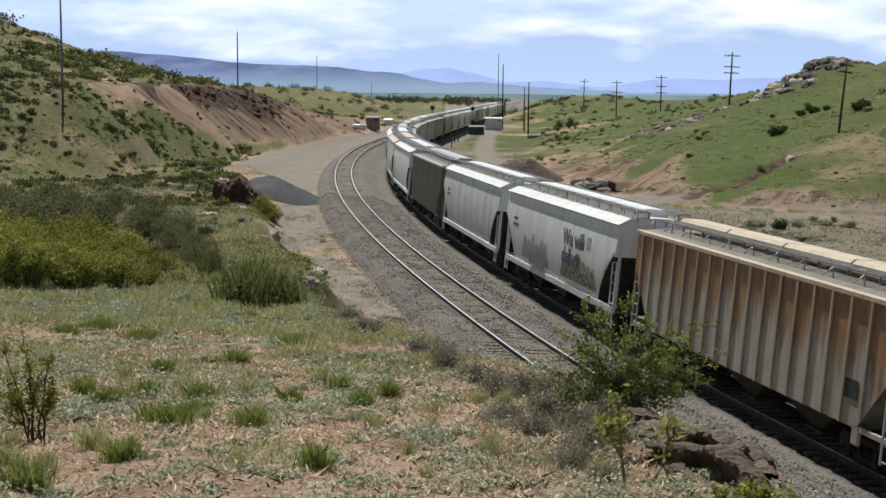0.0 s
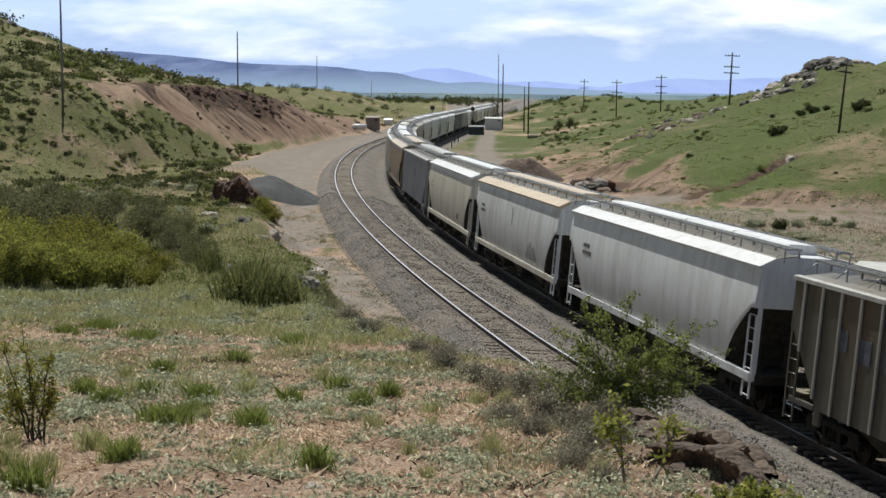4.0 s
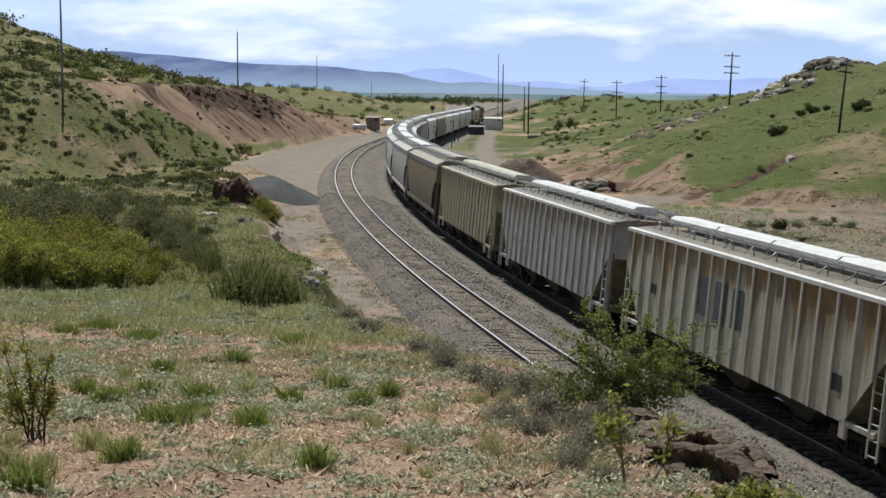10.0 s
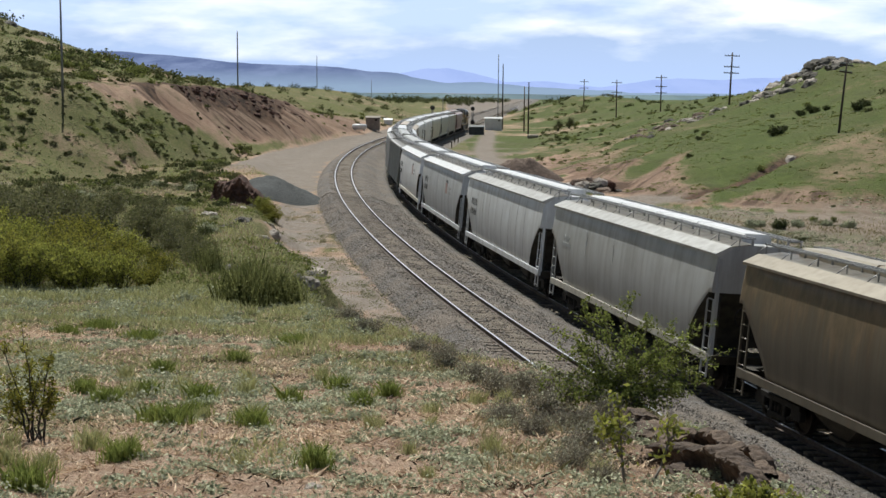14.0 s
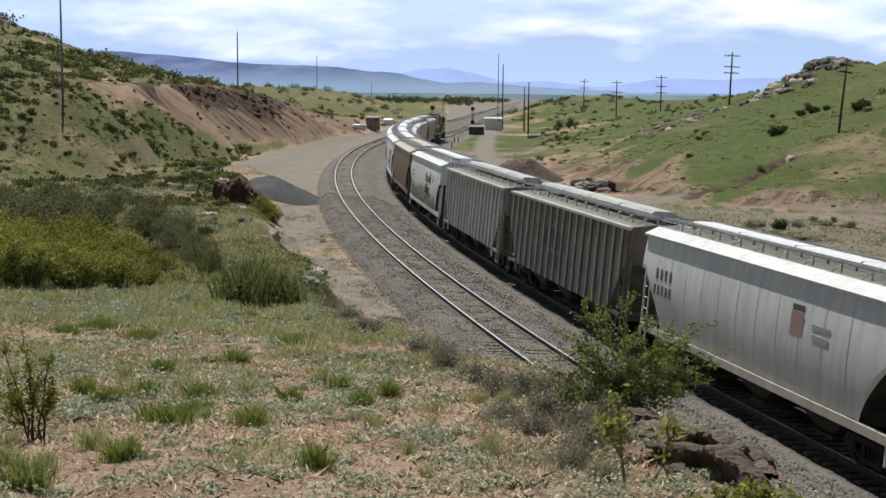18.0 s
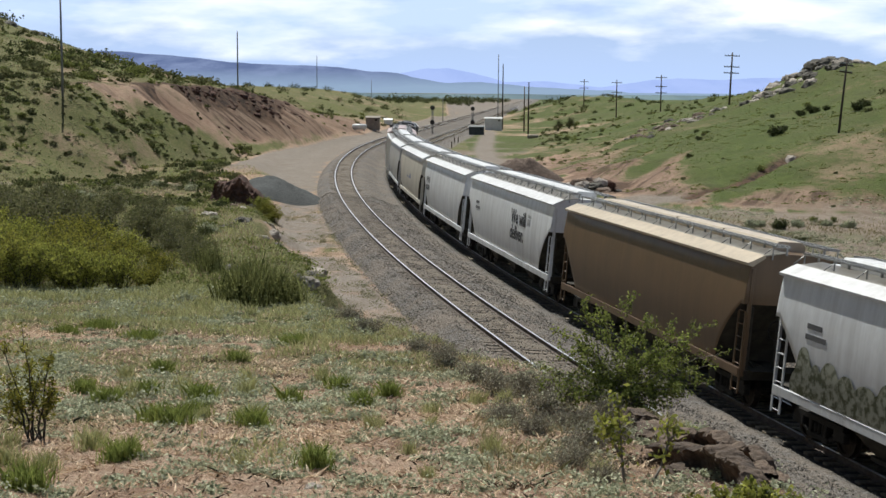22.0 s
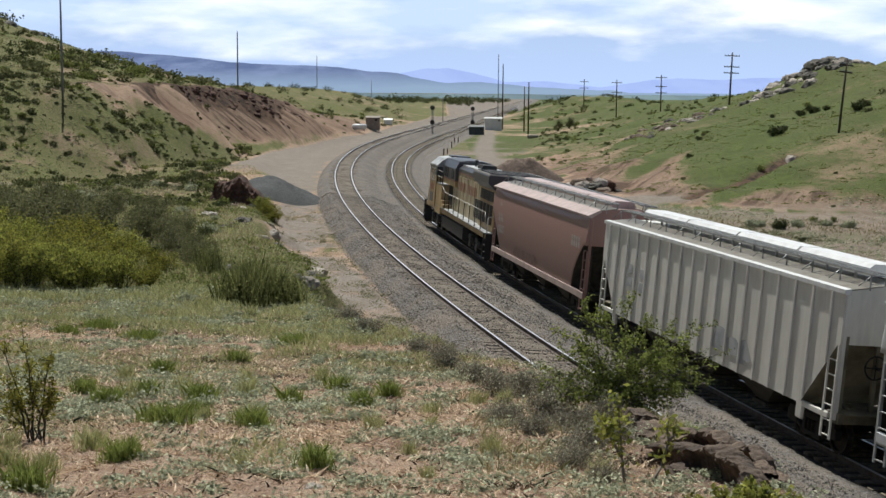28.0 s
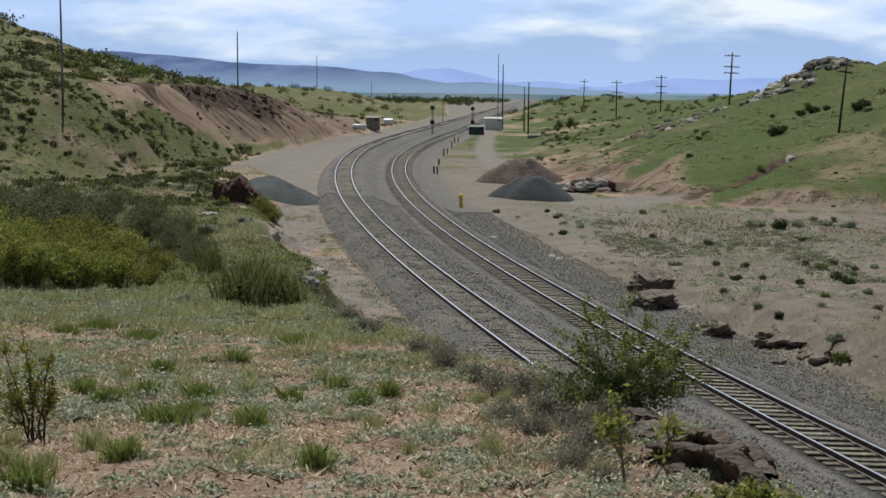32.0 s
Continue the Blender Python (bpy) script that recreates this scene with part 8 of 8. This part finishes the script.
    for x, y, s in ((-13.2, 85.2, 0.3), (-14.6, 86.2, 0.35), (-15.9, 87.4, 0.4), (-12.2, 84.2, 0.3), (-11.0, 82.0, 0.4)):
        put(x, y, s, CUT_EARTH, "block of red-brown earth in the dug bank", 0.15, "blocks of the dug bank")
    for key, name, mat, label in (("rim", "rim_rocks", CUT_EARTH, "dark rocks along the rim of the cutting"), ("trackside", "trackside_stones", SANDSTONE, "small loose stones beside the track"), ("roadside", "roadside_stones", PALE_STONE, "loose stones on the dirt road")):
        tagged(new(name, raw_mesh(name, np.concatenate(loose[key][0]), np.concatenate(loose[key][1]), [mat], False)), label, "rocks", kind="stuff")
    put(33.2, 126.0, 1.1, PALE_STONE, "pale boulder on the green hillside", 0.2)


rocks()


def heap(x, y, w, d, h, mat, label, seed, name="gravel_pile"):
    n, k = 48, 16
    a, r = np.meshgrid(np.linspace(0, math.tau, n, endpoint=False), np.linspace(0.0, 1, k), indexing="xy")
    wob = 1 + 0.12 * np.sin(a * 2 + seed) + 0.07 * np.sin(a * 5 + 2 * seed)
    X, Y = x + w / 2 * r * wob * np.cos(a), y + d / 2 * r * wob * np.sin(a)
    Z = ground_z(X, Y) - 0.08 + h * (1 - r) ** 0.85 * (1 - 0.25 * np.exp(-(r / 0.25) ** 2)) + 0.10 * h * fractal(X, Y, 0.8, 3) * (1 - r)
    me = raw_mesh(name, np.stack([X, Y, Z], -1).reshape(-1, 3), grid_faces(k, n, True), [mat], True)
    return tagged(new(name, me), label, "pile")


GRAVEL_DARK = surface("dark_gravel", (0.07, 0.072, 0.07), (0.035, 0.036, 0.036), 9, 0.95, 0.0, 30, 1.0, where="world", dist=0.06)
GRAVEL_GREY = surface("grey_gravel", (0.10, 0.104, 0.10), (0.045, 0.047, 0.046), 9, 0.95, 0.0, 30, 1.0, where="world", dist=0.06)
EARTH_BROWN = surface("brown_earth", (0.17, 0.12, 0.09), (0.08, 0.055, 0.042), 3, 0.95, 0.0, 14, 1.0, where="world", dist=0.08)
heap(8.0, 137.0, 8.2, 7.5, 3.2, EARTH_BROWN, "pile of brown earth in the yard", 2, "earth_pile")
heap(7.9, 116.0, 7.4, 6.5, 2.75, GRAVEL_DARK, "pile of dark gravel in the yard", 3)
heap(-12.2, 97.5, 7.2, 9.5, 1.75, GRAVEL_GREY, "pile of grey gravel beside the dirt road", 5)


def dug_bank():
    """A dug bank of earth with a broken upright face; the top falls away to its ends."""
    n, k = 90, 34
    t, q = np.meshgrid(np.linspace(0, 1, n), np.linspace(0, 1, k), indexing="ij")
    x0, y0 = -15.9 + 4.6 * t, 87.8 - 3.4 * t
    out = np.interp(q, [0, 0.12, 0.40, 0.46, 0.62, 1.0], [-0.35, 0.0, 0.25, 0.4, 1.4, 3.6])
    high = np.interp(q, [0, 0.12, 0.40, 0.46, 0.62, 1.0], [-0.1, 0.12, 0.95, 1.0, 0.92, -0.1])
    tall = 1.75 * np.interp(t, [0, 0.12, 0.3, 0.55, 0.75, 0.9, 1.0], [0.05, 0.55, 0.9, 1.0, 0.75, 0.3, 0.02]) * (1 + 0.22 * vnoise(x0 * 1.0, y0 * 0, 0.8))
    face = np.sin(np.pi * np.clip(q / 0.5, 0, 1))
    X = x0 + 0.25 * out + 0.12 * vnoise(x0, q * 3, 0.4)
    Y = y0 + out + face * (0.55 * vnoise(x0, q * 1.2, 0.9) + 0.30 * vnoise(x0 + 9, q * 2.5, 0.35) + 0.16 * vnoise(x0 + 4, q * 5.0, 0.15))
    Z = ground_z(X, Y) - 0.05 + high * tall + (0.16 * vnoise(X, Y, 0.5) + 0.09 * vnoise(X + 3, Y, 0.19)) * high
    me = raw_mesh("earth_bank", np.stack([X, Y, Z], -1).reshape(-1, 3), grid_faces(n, k), [CUT_EARTH], False)
    tagged(new("earth_bank", me), "dug bank of red-brown earth with an upright face", "bank")


dug_bank()


# ---- poles, signals, huts ----
def pole(x, y, height, r, mat, label, arms=(), lean=0.0, turn=0.0, name="utility_pole", arm_w=2.6):
    ob = empty(name, label, "pole", "poles along the line")
    base = at_ground(x, y, turn, 1.0, 0.4)
    ob.matrix_basis = base @ Matrix.Rotation(lean, 4, "Y")
    part("post", tube((0, 0, 0), (0, 0, height + 0.4), r, 9, r * 0.68), mat, ob)
    for z in arms:
        a = part("crossarm", box(-arm_w / 2, arm_w / 2, -0.06, 0.06, z - 0.07, z + 0.07, bevel=0.012), mat, ob)
        for k in range(6):
            xk = -arm_w / 2 + 0.15 + (arm_w - 0.3) * k / 5
            part("insulator", shared("insulator", lambda: tube((0, 0, 0), (0, 0, 0.16), 0.05, 6, 0.03)), GLASS_BLUE, a).matrix_basis = pose(xk, 0, z + 0.07)
    return ob


GLASS_BLUE = surface("insulator_glass", (0.25, 0.32, 0.33), (0.15, 0.2, 0.22), 5, 0.25)
STEEL_POLE = surface("grey_steel_pole", (0.24, 0.25, 0.27), (0.15, 0.16, 0.17), 2, 0.6, 0.3)
pole(-36.0, 125.4, 9.6, 0.12, STEEL_POLE, "tall slim bare pole on the grassy slope")
pole(-35.7, 230, 17.6 - float(ground_z(np.array([-35.7]), np.array([230.0]))[0]) + 1.0, 0.15, STEEL_POLE, "tall slim bare pole behind the cutting")
pole(-40.2, 420, 10.5, 0.14, STEEL_POLE, "slim bare pole on the low ridge")
pole(-32.0, 585, 11.0, 0.14, STEEL_POLE, "slim bare pole far across the plain")
pole(47.1, 219.5, 8.6, 0.17, POLE_WOOD, "old wooden telegraph pole with three crossarms", (8.4, 6.6, 5.6), 0.03, 0.1)
pole(48.9, 300.0, 8.2, 0.17, POLE_WOOD, "old wooden telegraph pole with three crossarms", (8.0, 6.0, 4.6), 0.0, 0.1)
pole(41.5, 320.0, 8.9, 0.17, POLE_WOOD, "old wooden telegraph pole with three crossarms", (8.6, 6.2, 5.2), 0.0, 0.1)
pole(41.0, 390.0, 8.6, 0.17, POLE_WOOD, "old wooden telegraph pole with two crossarms", (8.3, 6.4), 0.0, 0.1)
pole(39.7, 133.3, 7.5, 0.13, POLE_DARK, "leaning dark wooden pole on the green hillside", (7.2, 6.5), 0.09, 0.4, arm_w=1.6)
pole(18.5, 290.8, 11.2, 0.18, POLE_DARK, "dark wooden pole beside the yard track")
pole(18.6, 308.0, 10.4, 0.17, POLE_WOOD, "brown wooden pole beside the yard track")
pole(14.2, 322.0, 15.8, 0.18, POLE_DARK, "tall dark pole behind the white hut")
pole(13.4, 330.0, 18.2, 0.12, STEEL_POLE, "tall thin grey mast behind the white hut", name="mast")
pole(-0.3, 335.0, 6.6, 0.10, STEEL_POLE, "thin grey mast between the tracks", name="mast")

HUT_WHITE = surface("white_hut_panel", (0.74, 0.75, 0.76), (0.62, 0.63, 0.64), 1.5, 0.5, 0.0, 6, 0.1)
HUT_TAN = surface("tan_hut_panel", (0.27, 0.23, 0.19), (0.18, 0.15, 0.125), 1.5, 0.7, 0.0, 6, 0.2)
CAB_DARK = surface("dark_green_cabinet", (0.05, 0.065, 0.07), (0.03, 0.037, 0.04), 2, 0.5, 0.2)
SIGNAL_BLACK = surface("signal_black", (0.015, 0.014, 0.014), (0.01, 0.01, 0.01), 3, 0.6)
SIGNAL_RED = surface("dull_red_lens", (0.20, 0.03, 0.025), (0.12, 0.02, 0.02), 3, 0.3)
SAFETY_YELLOW = surface("safety_yellow", (0.80, 0.56, 0.04), (0.55, 0.38, 0.03), 4, 0.6)


def hut(x, y, w, d, h, wall, roof_mat, label, turn=0.0, name="equipment_hut"):
    ob = empty(name, label, "hut")
    ob.matrix_basis = at_ground(x, y, turn, 1.0, 0.05)
    part("wall", box(-w / 2, w / 2, -d / 2, d / 2, 0.0, h - 0.25, bevel=0.03), wall, ob)
    part("roof", loft([[(xx, yy, zz) for yy, zz in ((-d / 2 - 0.12, h - 0.26), (0.0, h + 0.02), (d / 2 + 0.12, h - 0.26), (d / 2 + 0.12, h - 0.20), (0, h + 0.1), (-d / 2 - 0.12, h - 0.20))] for xx in (-w / 2 - 0.12, w / 2 + 0.12)]), roof_mat, ob)
    door = part("door", box(-0.45, 0.45, -d / 2 - 0.04, -d / 2 - 0.005, 0.12, min(2.1, h - 0.5), bevel=0.01), wall, ob)
    part("handle", box(0.3, 0.36, -d / 2 - 0.08, -d / 2 - 0.04, 1.0, 1.12), STEEL_DARK, door)
    part("vent", box(w / 2 - 0.9, w / 2 - 0.4, -d / 2 - 0.03, -d / 2 - 0.005, h - 0.85, h - 0.5), STEEL_DARK, ob)
    part("plinth", box(-w / 2 - 0.05, w / 2 + 0.05, -d / 2 - 0.05, d / 2 + 0.05, -0.1, 0.08), GALV, ob)
    return ob


hut(11.7, 314.0, 4.0, 2.6, 3.1, HUT_WHITE, ROOF_WHITE, "white metal equipment hut beside the line")
hut(6.9, 281.0, 3.2, 1.6, 1.95, CAB_DARK, CAB_DARK, "low dark equipment cabinet beside the line", name="equipment_cabinet")
hut(-13.6, 254.0, 2.6, 2.4, 2.6, HUT_TAN, HUT_TAN, "small tan hut beside the dirt road")
hut(-11.9, 283.0, 1.7, 1.2, 1.2, HUT_WHITE, HUT_WHITE, "small white cabinet beside the dirt road", name="equipment_cabinet")


def gas_tank(x, y):
    ob = empty("gas_tank", "white horizontal gas tank on steel saddles", "tank")
    ob.matrix_basis = at_ground(x, y, 0.12)
    bm = bmesh.new()
    n, prof = 18, [(-1.35, 0.05), (-1.25, 0.35), (-1.05, 0.5), (1.05, 0.5), (1.25, 0.35), (1.35, 0.05)]
    rings = [[bm.verts.new((px, r * math.cos(k * math.tau / n), 0.85 + r * math.sin(k * math.tau / n))) for k in range(n)] for px, r in prof]
    for a, b in zip(rings, rings[1:]):
        for i in range(n):
            bm.faces.new((a[i], a[(i + 1) % n], b[(i + 1) % n], b[i])).smooth = True
    bm.faces.new(rings[0])
    bm.faces.new(rings[-1][::-1])
    part("tank", bm, ROOF_WHITE, ob)
    for xx in (-0.8, 0.8):
        part("saddle", box(xx - 0.1, xx + 0.1, -0.4, 0.4, 0.0, 0.45), GALV, ob)
    part("dome", tube((0, 0, 1.3), (0, 0, 1.5), 0.16, 10), ROOF_WHITE, ob)


gas_tank(-15.3, 240.0)


def signal(x, y, top, low, label):
    ob = empty("railway_signal", label, "signal", "signals at the switch")
    ob.matrix_basis = at_ground(x, y)
    z0 = ob.matrix_basis.translation.z
    part("mast", tube((0, 0, 0), (0, 0, top - z0 + 0.5), 0.07, 8), STEEL_POLE, ob)
    part("base", box(-0.3, 0.3, -0.3, 0.3, 0.0, 0.35, bevel=0.03), GALV, ob)
    bm = ladder_mesh(0.4, top - z0)
    part("ladder", bm, STEEL_POLE, ob).matrix_basis = pose(0, 0.3, 0)
    for z in (top, low):
        h = part("signal_head", tube((0, -0.12, z - z0), (0, -0.20, z - z0), 0.45, 18), SIGNAL_BLACK, ob, "round black signal disc")
        part("lens", tube((0, -0.20, z - z0), (0, -0.24, z - z0), 0.13, 12), SIGNAL_RED, h)
        part("hood", tube((0, -0.2, z - z0 + 0.1), (0, -0.5, z - z0 + 0.1), 0.15, 10, 0.12), SIGNAL_BLACK, h)


signal(*on_line(227.5, -2.75)[:2], 5.3, 2.4, "signal mast with two round black heads between the tracks")
signal(*on_line(253.0, 3.6)[:2], 4.8, 1.9, "signal mast with two round black heads beside the line")


def marker(x, y, h, w, mat, label):
    ob = empty("marker_post", label, "post", "marker posts beside the line")
    ob.matrix_basis = at_ground(x, y, 0.3)
    part("stake", box(-w / 2, w / 2, -w / 2, w / 2, -0.1, h, bevel=0.02), mat, ob)
    part("cap", box(-w * 0.62, w * 0.62, -w * 0.62, w * 0.62, h - 0.14, h - 0.04, bevel=0.01), mat, ob)


marker(1.4, 105.7, 1.05, 0.26, SAFETY_YELLOW, "short yellow marker post beside the track")
for x, y, h in ((-1.1, 150.0, 0.8), (-0.7, 148.0, 0.9), (-0.6, 166.0, 0.8), (0.0, 190.0, 1.0), (0.55, 196.0, 0.9), (1.3, 215.0, 1.1), (1.9, 236.0, 1.0), (2.6, 240.0, 1.0)):
    marker(x, y, h, 0.16, POLE_WOOD, "short weathered wooden stake beside the track")


def culvert(x, y):
    ob = empty("culvert_pipe", "pale concrete pipe lying in the grass", "pipe")
    ob.matrix_basis = at_ground(x, y, 0.5)
    bm = bmesh.new()
    n = 16
    rings = [[bm.verts.new((px, r * math.cos(k * math.tau / n), 0.35 + r * math.sin(k * math.tau / n))) for k in range(n)] for px, r in ((-1.1, 0.28), (-1.1, 0.38), (1.1, 0.38), (1.1, 0.28))]
    for a, b in zip(rings, rings[1:] + rings[:1]):
        for i in range(n):
            bm.faces.new((a[i], a[(i + 1) % n], b[(i + 1) % n], b[i]))
    part("barrel", bm, PALE_STONE, ob)


culvert(17.6, 262.0)


def log(x, y):
    bm = bmesh.new()
    pts = [Vector((-0.9, 0, 0.06)), Vector((-0.3, 0.1, 0.09)), Vector((0.3, 0.05, 0.08)), Vector((0.95, 0.2, 0.12))]
    for k, (a, b) in enumerate(zip(pts, pts[1:])):
        add_tube(bm, a, b, 0.075 - 0.01 * k, 7, 0.065 - 0.01 * k)
    me = bpy.data.meshes.new("log")
    bm.to_mesh(me)
    bm.free()
    me.materials.append(PALE_STONE)
    ob = new("driftwood", me)
    ob.matrix_basis = at_ground(x, y, 0.7)
    tagged(ob, "bleached dead branch on bare ground", "dead wood")


log(10.6, 52.3)


def dead_tree(x, y):
    parts_ = shrub_parts(91, 2.6, 4.2, 5, 900, 0.13, LEAF_DARK, POLE_DARK, 0.3, 0.13, 0.09)
    shrub("juniper_tree", parts_, at_ground(x, y, 0.0, 0.72, 0.1), "dark half-dead juniper tree on the bank", "tree")


dead_tree(25.5, 297.0)
dead_tree(28.3, 300.0)


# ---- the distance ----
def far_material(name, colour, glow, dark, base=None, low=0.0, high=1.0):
    """Distance with its haze put into a glowing colour: two tones of relief, paler and greener towards the foot where
    base is given.
    """
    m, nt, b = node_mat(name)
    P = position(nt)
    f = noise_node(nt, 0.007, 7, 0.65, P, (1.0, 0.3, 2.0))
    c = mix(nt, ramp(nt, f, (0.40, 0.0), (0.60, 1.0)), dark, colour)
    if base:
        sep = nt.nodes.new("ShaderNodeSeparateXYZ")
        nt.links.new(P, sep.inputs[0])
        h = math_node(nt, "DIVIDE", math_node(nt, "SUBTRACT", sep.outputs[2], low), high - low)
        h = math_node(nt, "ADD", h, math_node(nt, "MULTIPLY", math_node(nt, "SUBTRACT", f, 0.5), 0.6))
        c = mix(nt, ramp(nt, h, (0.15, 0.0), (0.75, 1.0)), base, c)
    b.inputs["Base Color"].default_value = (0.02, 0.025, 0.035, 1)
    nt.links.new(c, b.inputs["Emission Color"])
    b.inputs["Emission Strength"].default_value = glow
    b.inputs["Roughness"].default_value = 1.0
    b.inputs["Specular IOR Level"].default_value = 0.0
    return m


def far_range(name, dist, depth, crest, mat, label, seed, wobble):
    """A mountain range round part of the horizon: crest is a list of (azimuth tangent, rise tangent)."""
    n, k = 420, 16
    t = np.linspace(crest[0][0], crest[-1][0], n)
    top = np.interp(t, [c[0] for c in crest], [c[1] for c in crest]) * dist
    top = np.maximum(top + wobble * fractal(t * 4000 + seed * 100, t * 0 + seed, 260, 5), -4)
    r = np.linspace(0, 1, k)[:, None]
    D = dist - depth * (1 - r)
    fold_ = 1 + 0.35 * fractal(np.broadcast_to(t * 3000, (k, n)), D, 120, 4) * np.sin(np.pi * r)
    Z = EYE.z * 0 - 6.0 + (top + 6.0 + EYE.z) * r ** 1.25 * fold_ ** 0.5
    X = t[None, :] * D
    Y = np.broadcast_to(D, X.shape)
    V = np.stack([X, Y, Z], -1).reshape(-1, 3)
    ob = new(name, raw_mesh(name, V, grid_faces(k, n), [mat], True))
    return tagged(ob, label, "mountains", kind="structure")


def tangents(*pts):
    return [((px - 784) / 2336.0, (160 - py) / 2336.0) for px, py in pts]


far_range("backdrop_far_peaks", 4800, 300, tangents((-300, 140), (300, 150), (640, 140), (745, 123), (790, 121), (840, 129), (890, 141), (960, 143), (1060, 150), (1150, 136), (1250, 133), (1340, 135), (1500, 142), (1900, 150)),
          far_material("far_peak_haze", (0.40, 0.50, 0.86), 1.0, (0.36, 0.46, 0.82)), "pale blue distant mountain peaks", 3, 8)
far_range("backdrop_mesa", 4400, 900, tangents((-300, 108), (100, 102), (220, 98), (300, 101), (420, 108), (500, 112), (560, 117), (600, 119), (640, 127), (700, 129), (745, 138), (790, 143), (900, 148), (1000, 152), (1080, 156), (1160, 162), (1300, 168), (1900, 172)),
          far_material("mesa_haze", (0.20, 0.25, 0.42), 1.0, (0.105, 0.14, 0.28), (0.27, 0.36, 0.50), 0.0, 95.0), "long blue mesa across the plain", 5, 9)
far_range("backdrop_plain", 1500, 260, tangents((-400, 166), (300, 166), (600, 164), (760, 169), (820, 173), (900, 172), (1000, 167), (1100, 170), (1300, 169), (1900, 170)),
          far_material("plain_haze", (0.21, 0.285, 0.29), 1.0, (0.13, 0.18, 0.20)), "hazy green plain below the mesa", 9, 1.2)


def far_trees():
    rng = np.random.RandomState(8)
    c = []
    for x0, x1, y0, y1, n in ((-60, 160, 1000, 1200, 110), (-60, 40, 700, 1000, 60), (-60, -10, 300, 420, 70), (30, 110, 380, 700, 120)):
        c.append(np.stack([rng.uniform(x0, x1, n), rng.uniform(y0, y1, n)], 1))
    c = np.concatenate(c)
    c = c[np.abs(lateral(c[:, 0], c[:, 1]) + 3) > 14]
    size = np.where(c[:, 1] > 600, rng.uniform(1.2, 3.2, len(c)), rng.uniform(0.4, 1.0, len(c)))
    per = 70
    d = rng.normal(size=(len(c), per, 3)) * (size[:, None, None] * np.array([0.6, 0.6, 0.4]))
    p = np.stack([c[:, 0], c[:, 1], ground_z(c[:, 0], c[:, 1]) + 0.6 * size], 1)[:, None, :] + d
    s = np.repeat(size * 0.22, per)
    tagged(new("far_woods", leaf_mesh("far_woods", p.reshape(-1, 3), s, rng, LEAF_DARK)), "dark clumps of trees far across the plain", "trees", kind="stuff")


far_trees()


# ---- what moves ----
def train_pose(s, half):
    """Pose of a vehicle whose trucks stand half metres before and behind s."""
    x1, y1, _ = on_line(s - half)
    x2, y2, _ = on_line(s + half)
    fwd = Vector((x2 - x1, y2 - y1, 0)).normalized()
    left = Vector((-fwd.y, fwd.x, 0))
    y_ax = (left + Vector((0, 0, CANT))).normalized()
    z_ax = fwd.cross(y_ax)
    m = Matrix((fwd, y_ax, z_ax)).transposed().to_4x4()
    m.translation = ((x1 + x2) / 2, (y1 + y2) / 2, 0.0)
    return m


def motions():
    times = [0.5 * k for k in range(65)]
    for thing, s20, half in TRAIN:
        walk(thing, [(t, train_pose(s20 - 15.6386 * (t - 20) + 0.00336 * (t - 20) ** 2, half)) for t in times])


motions()
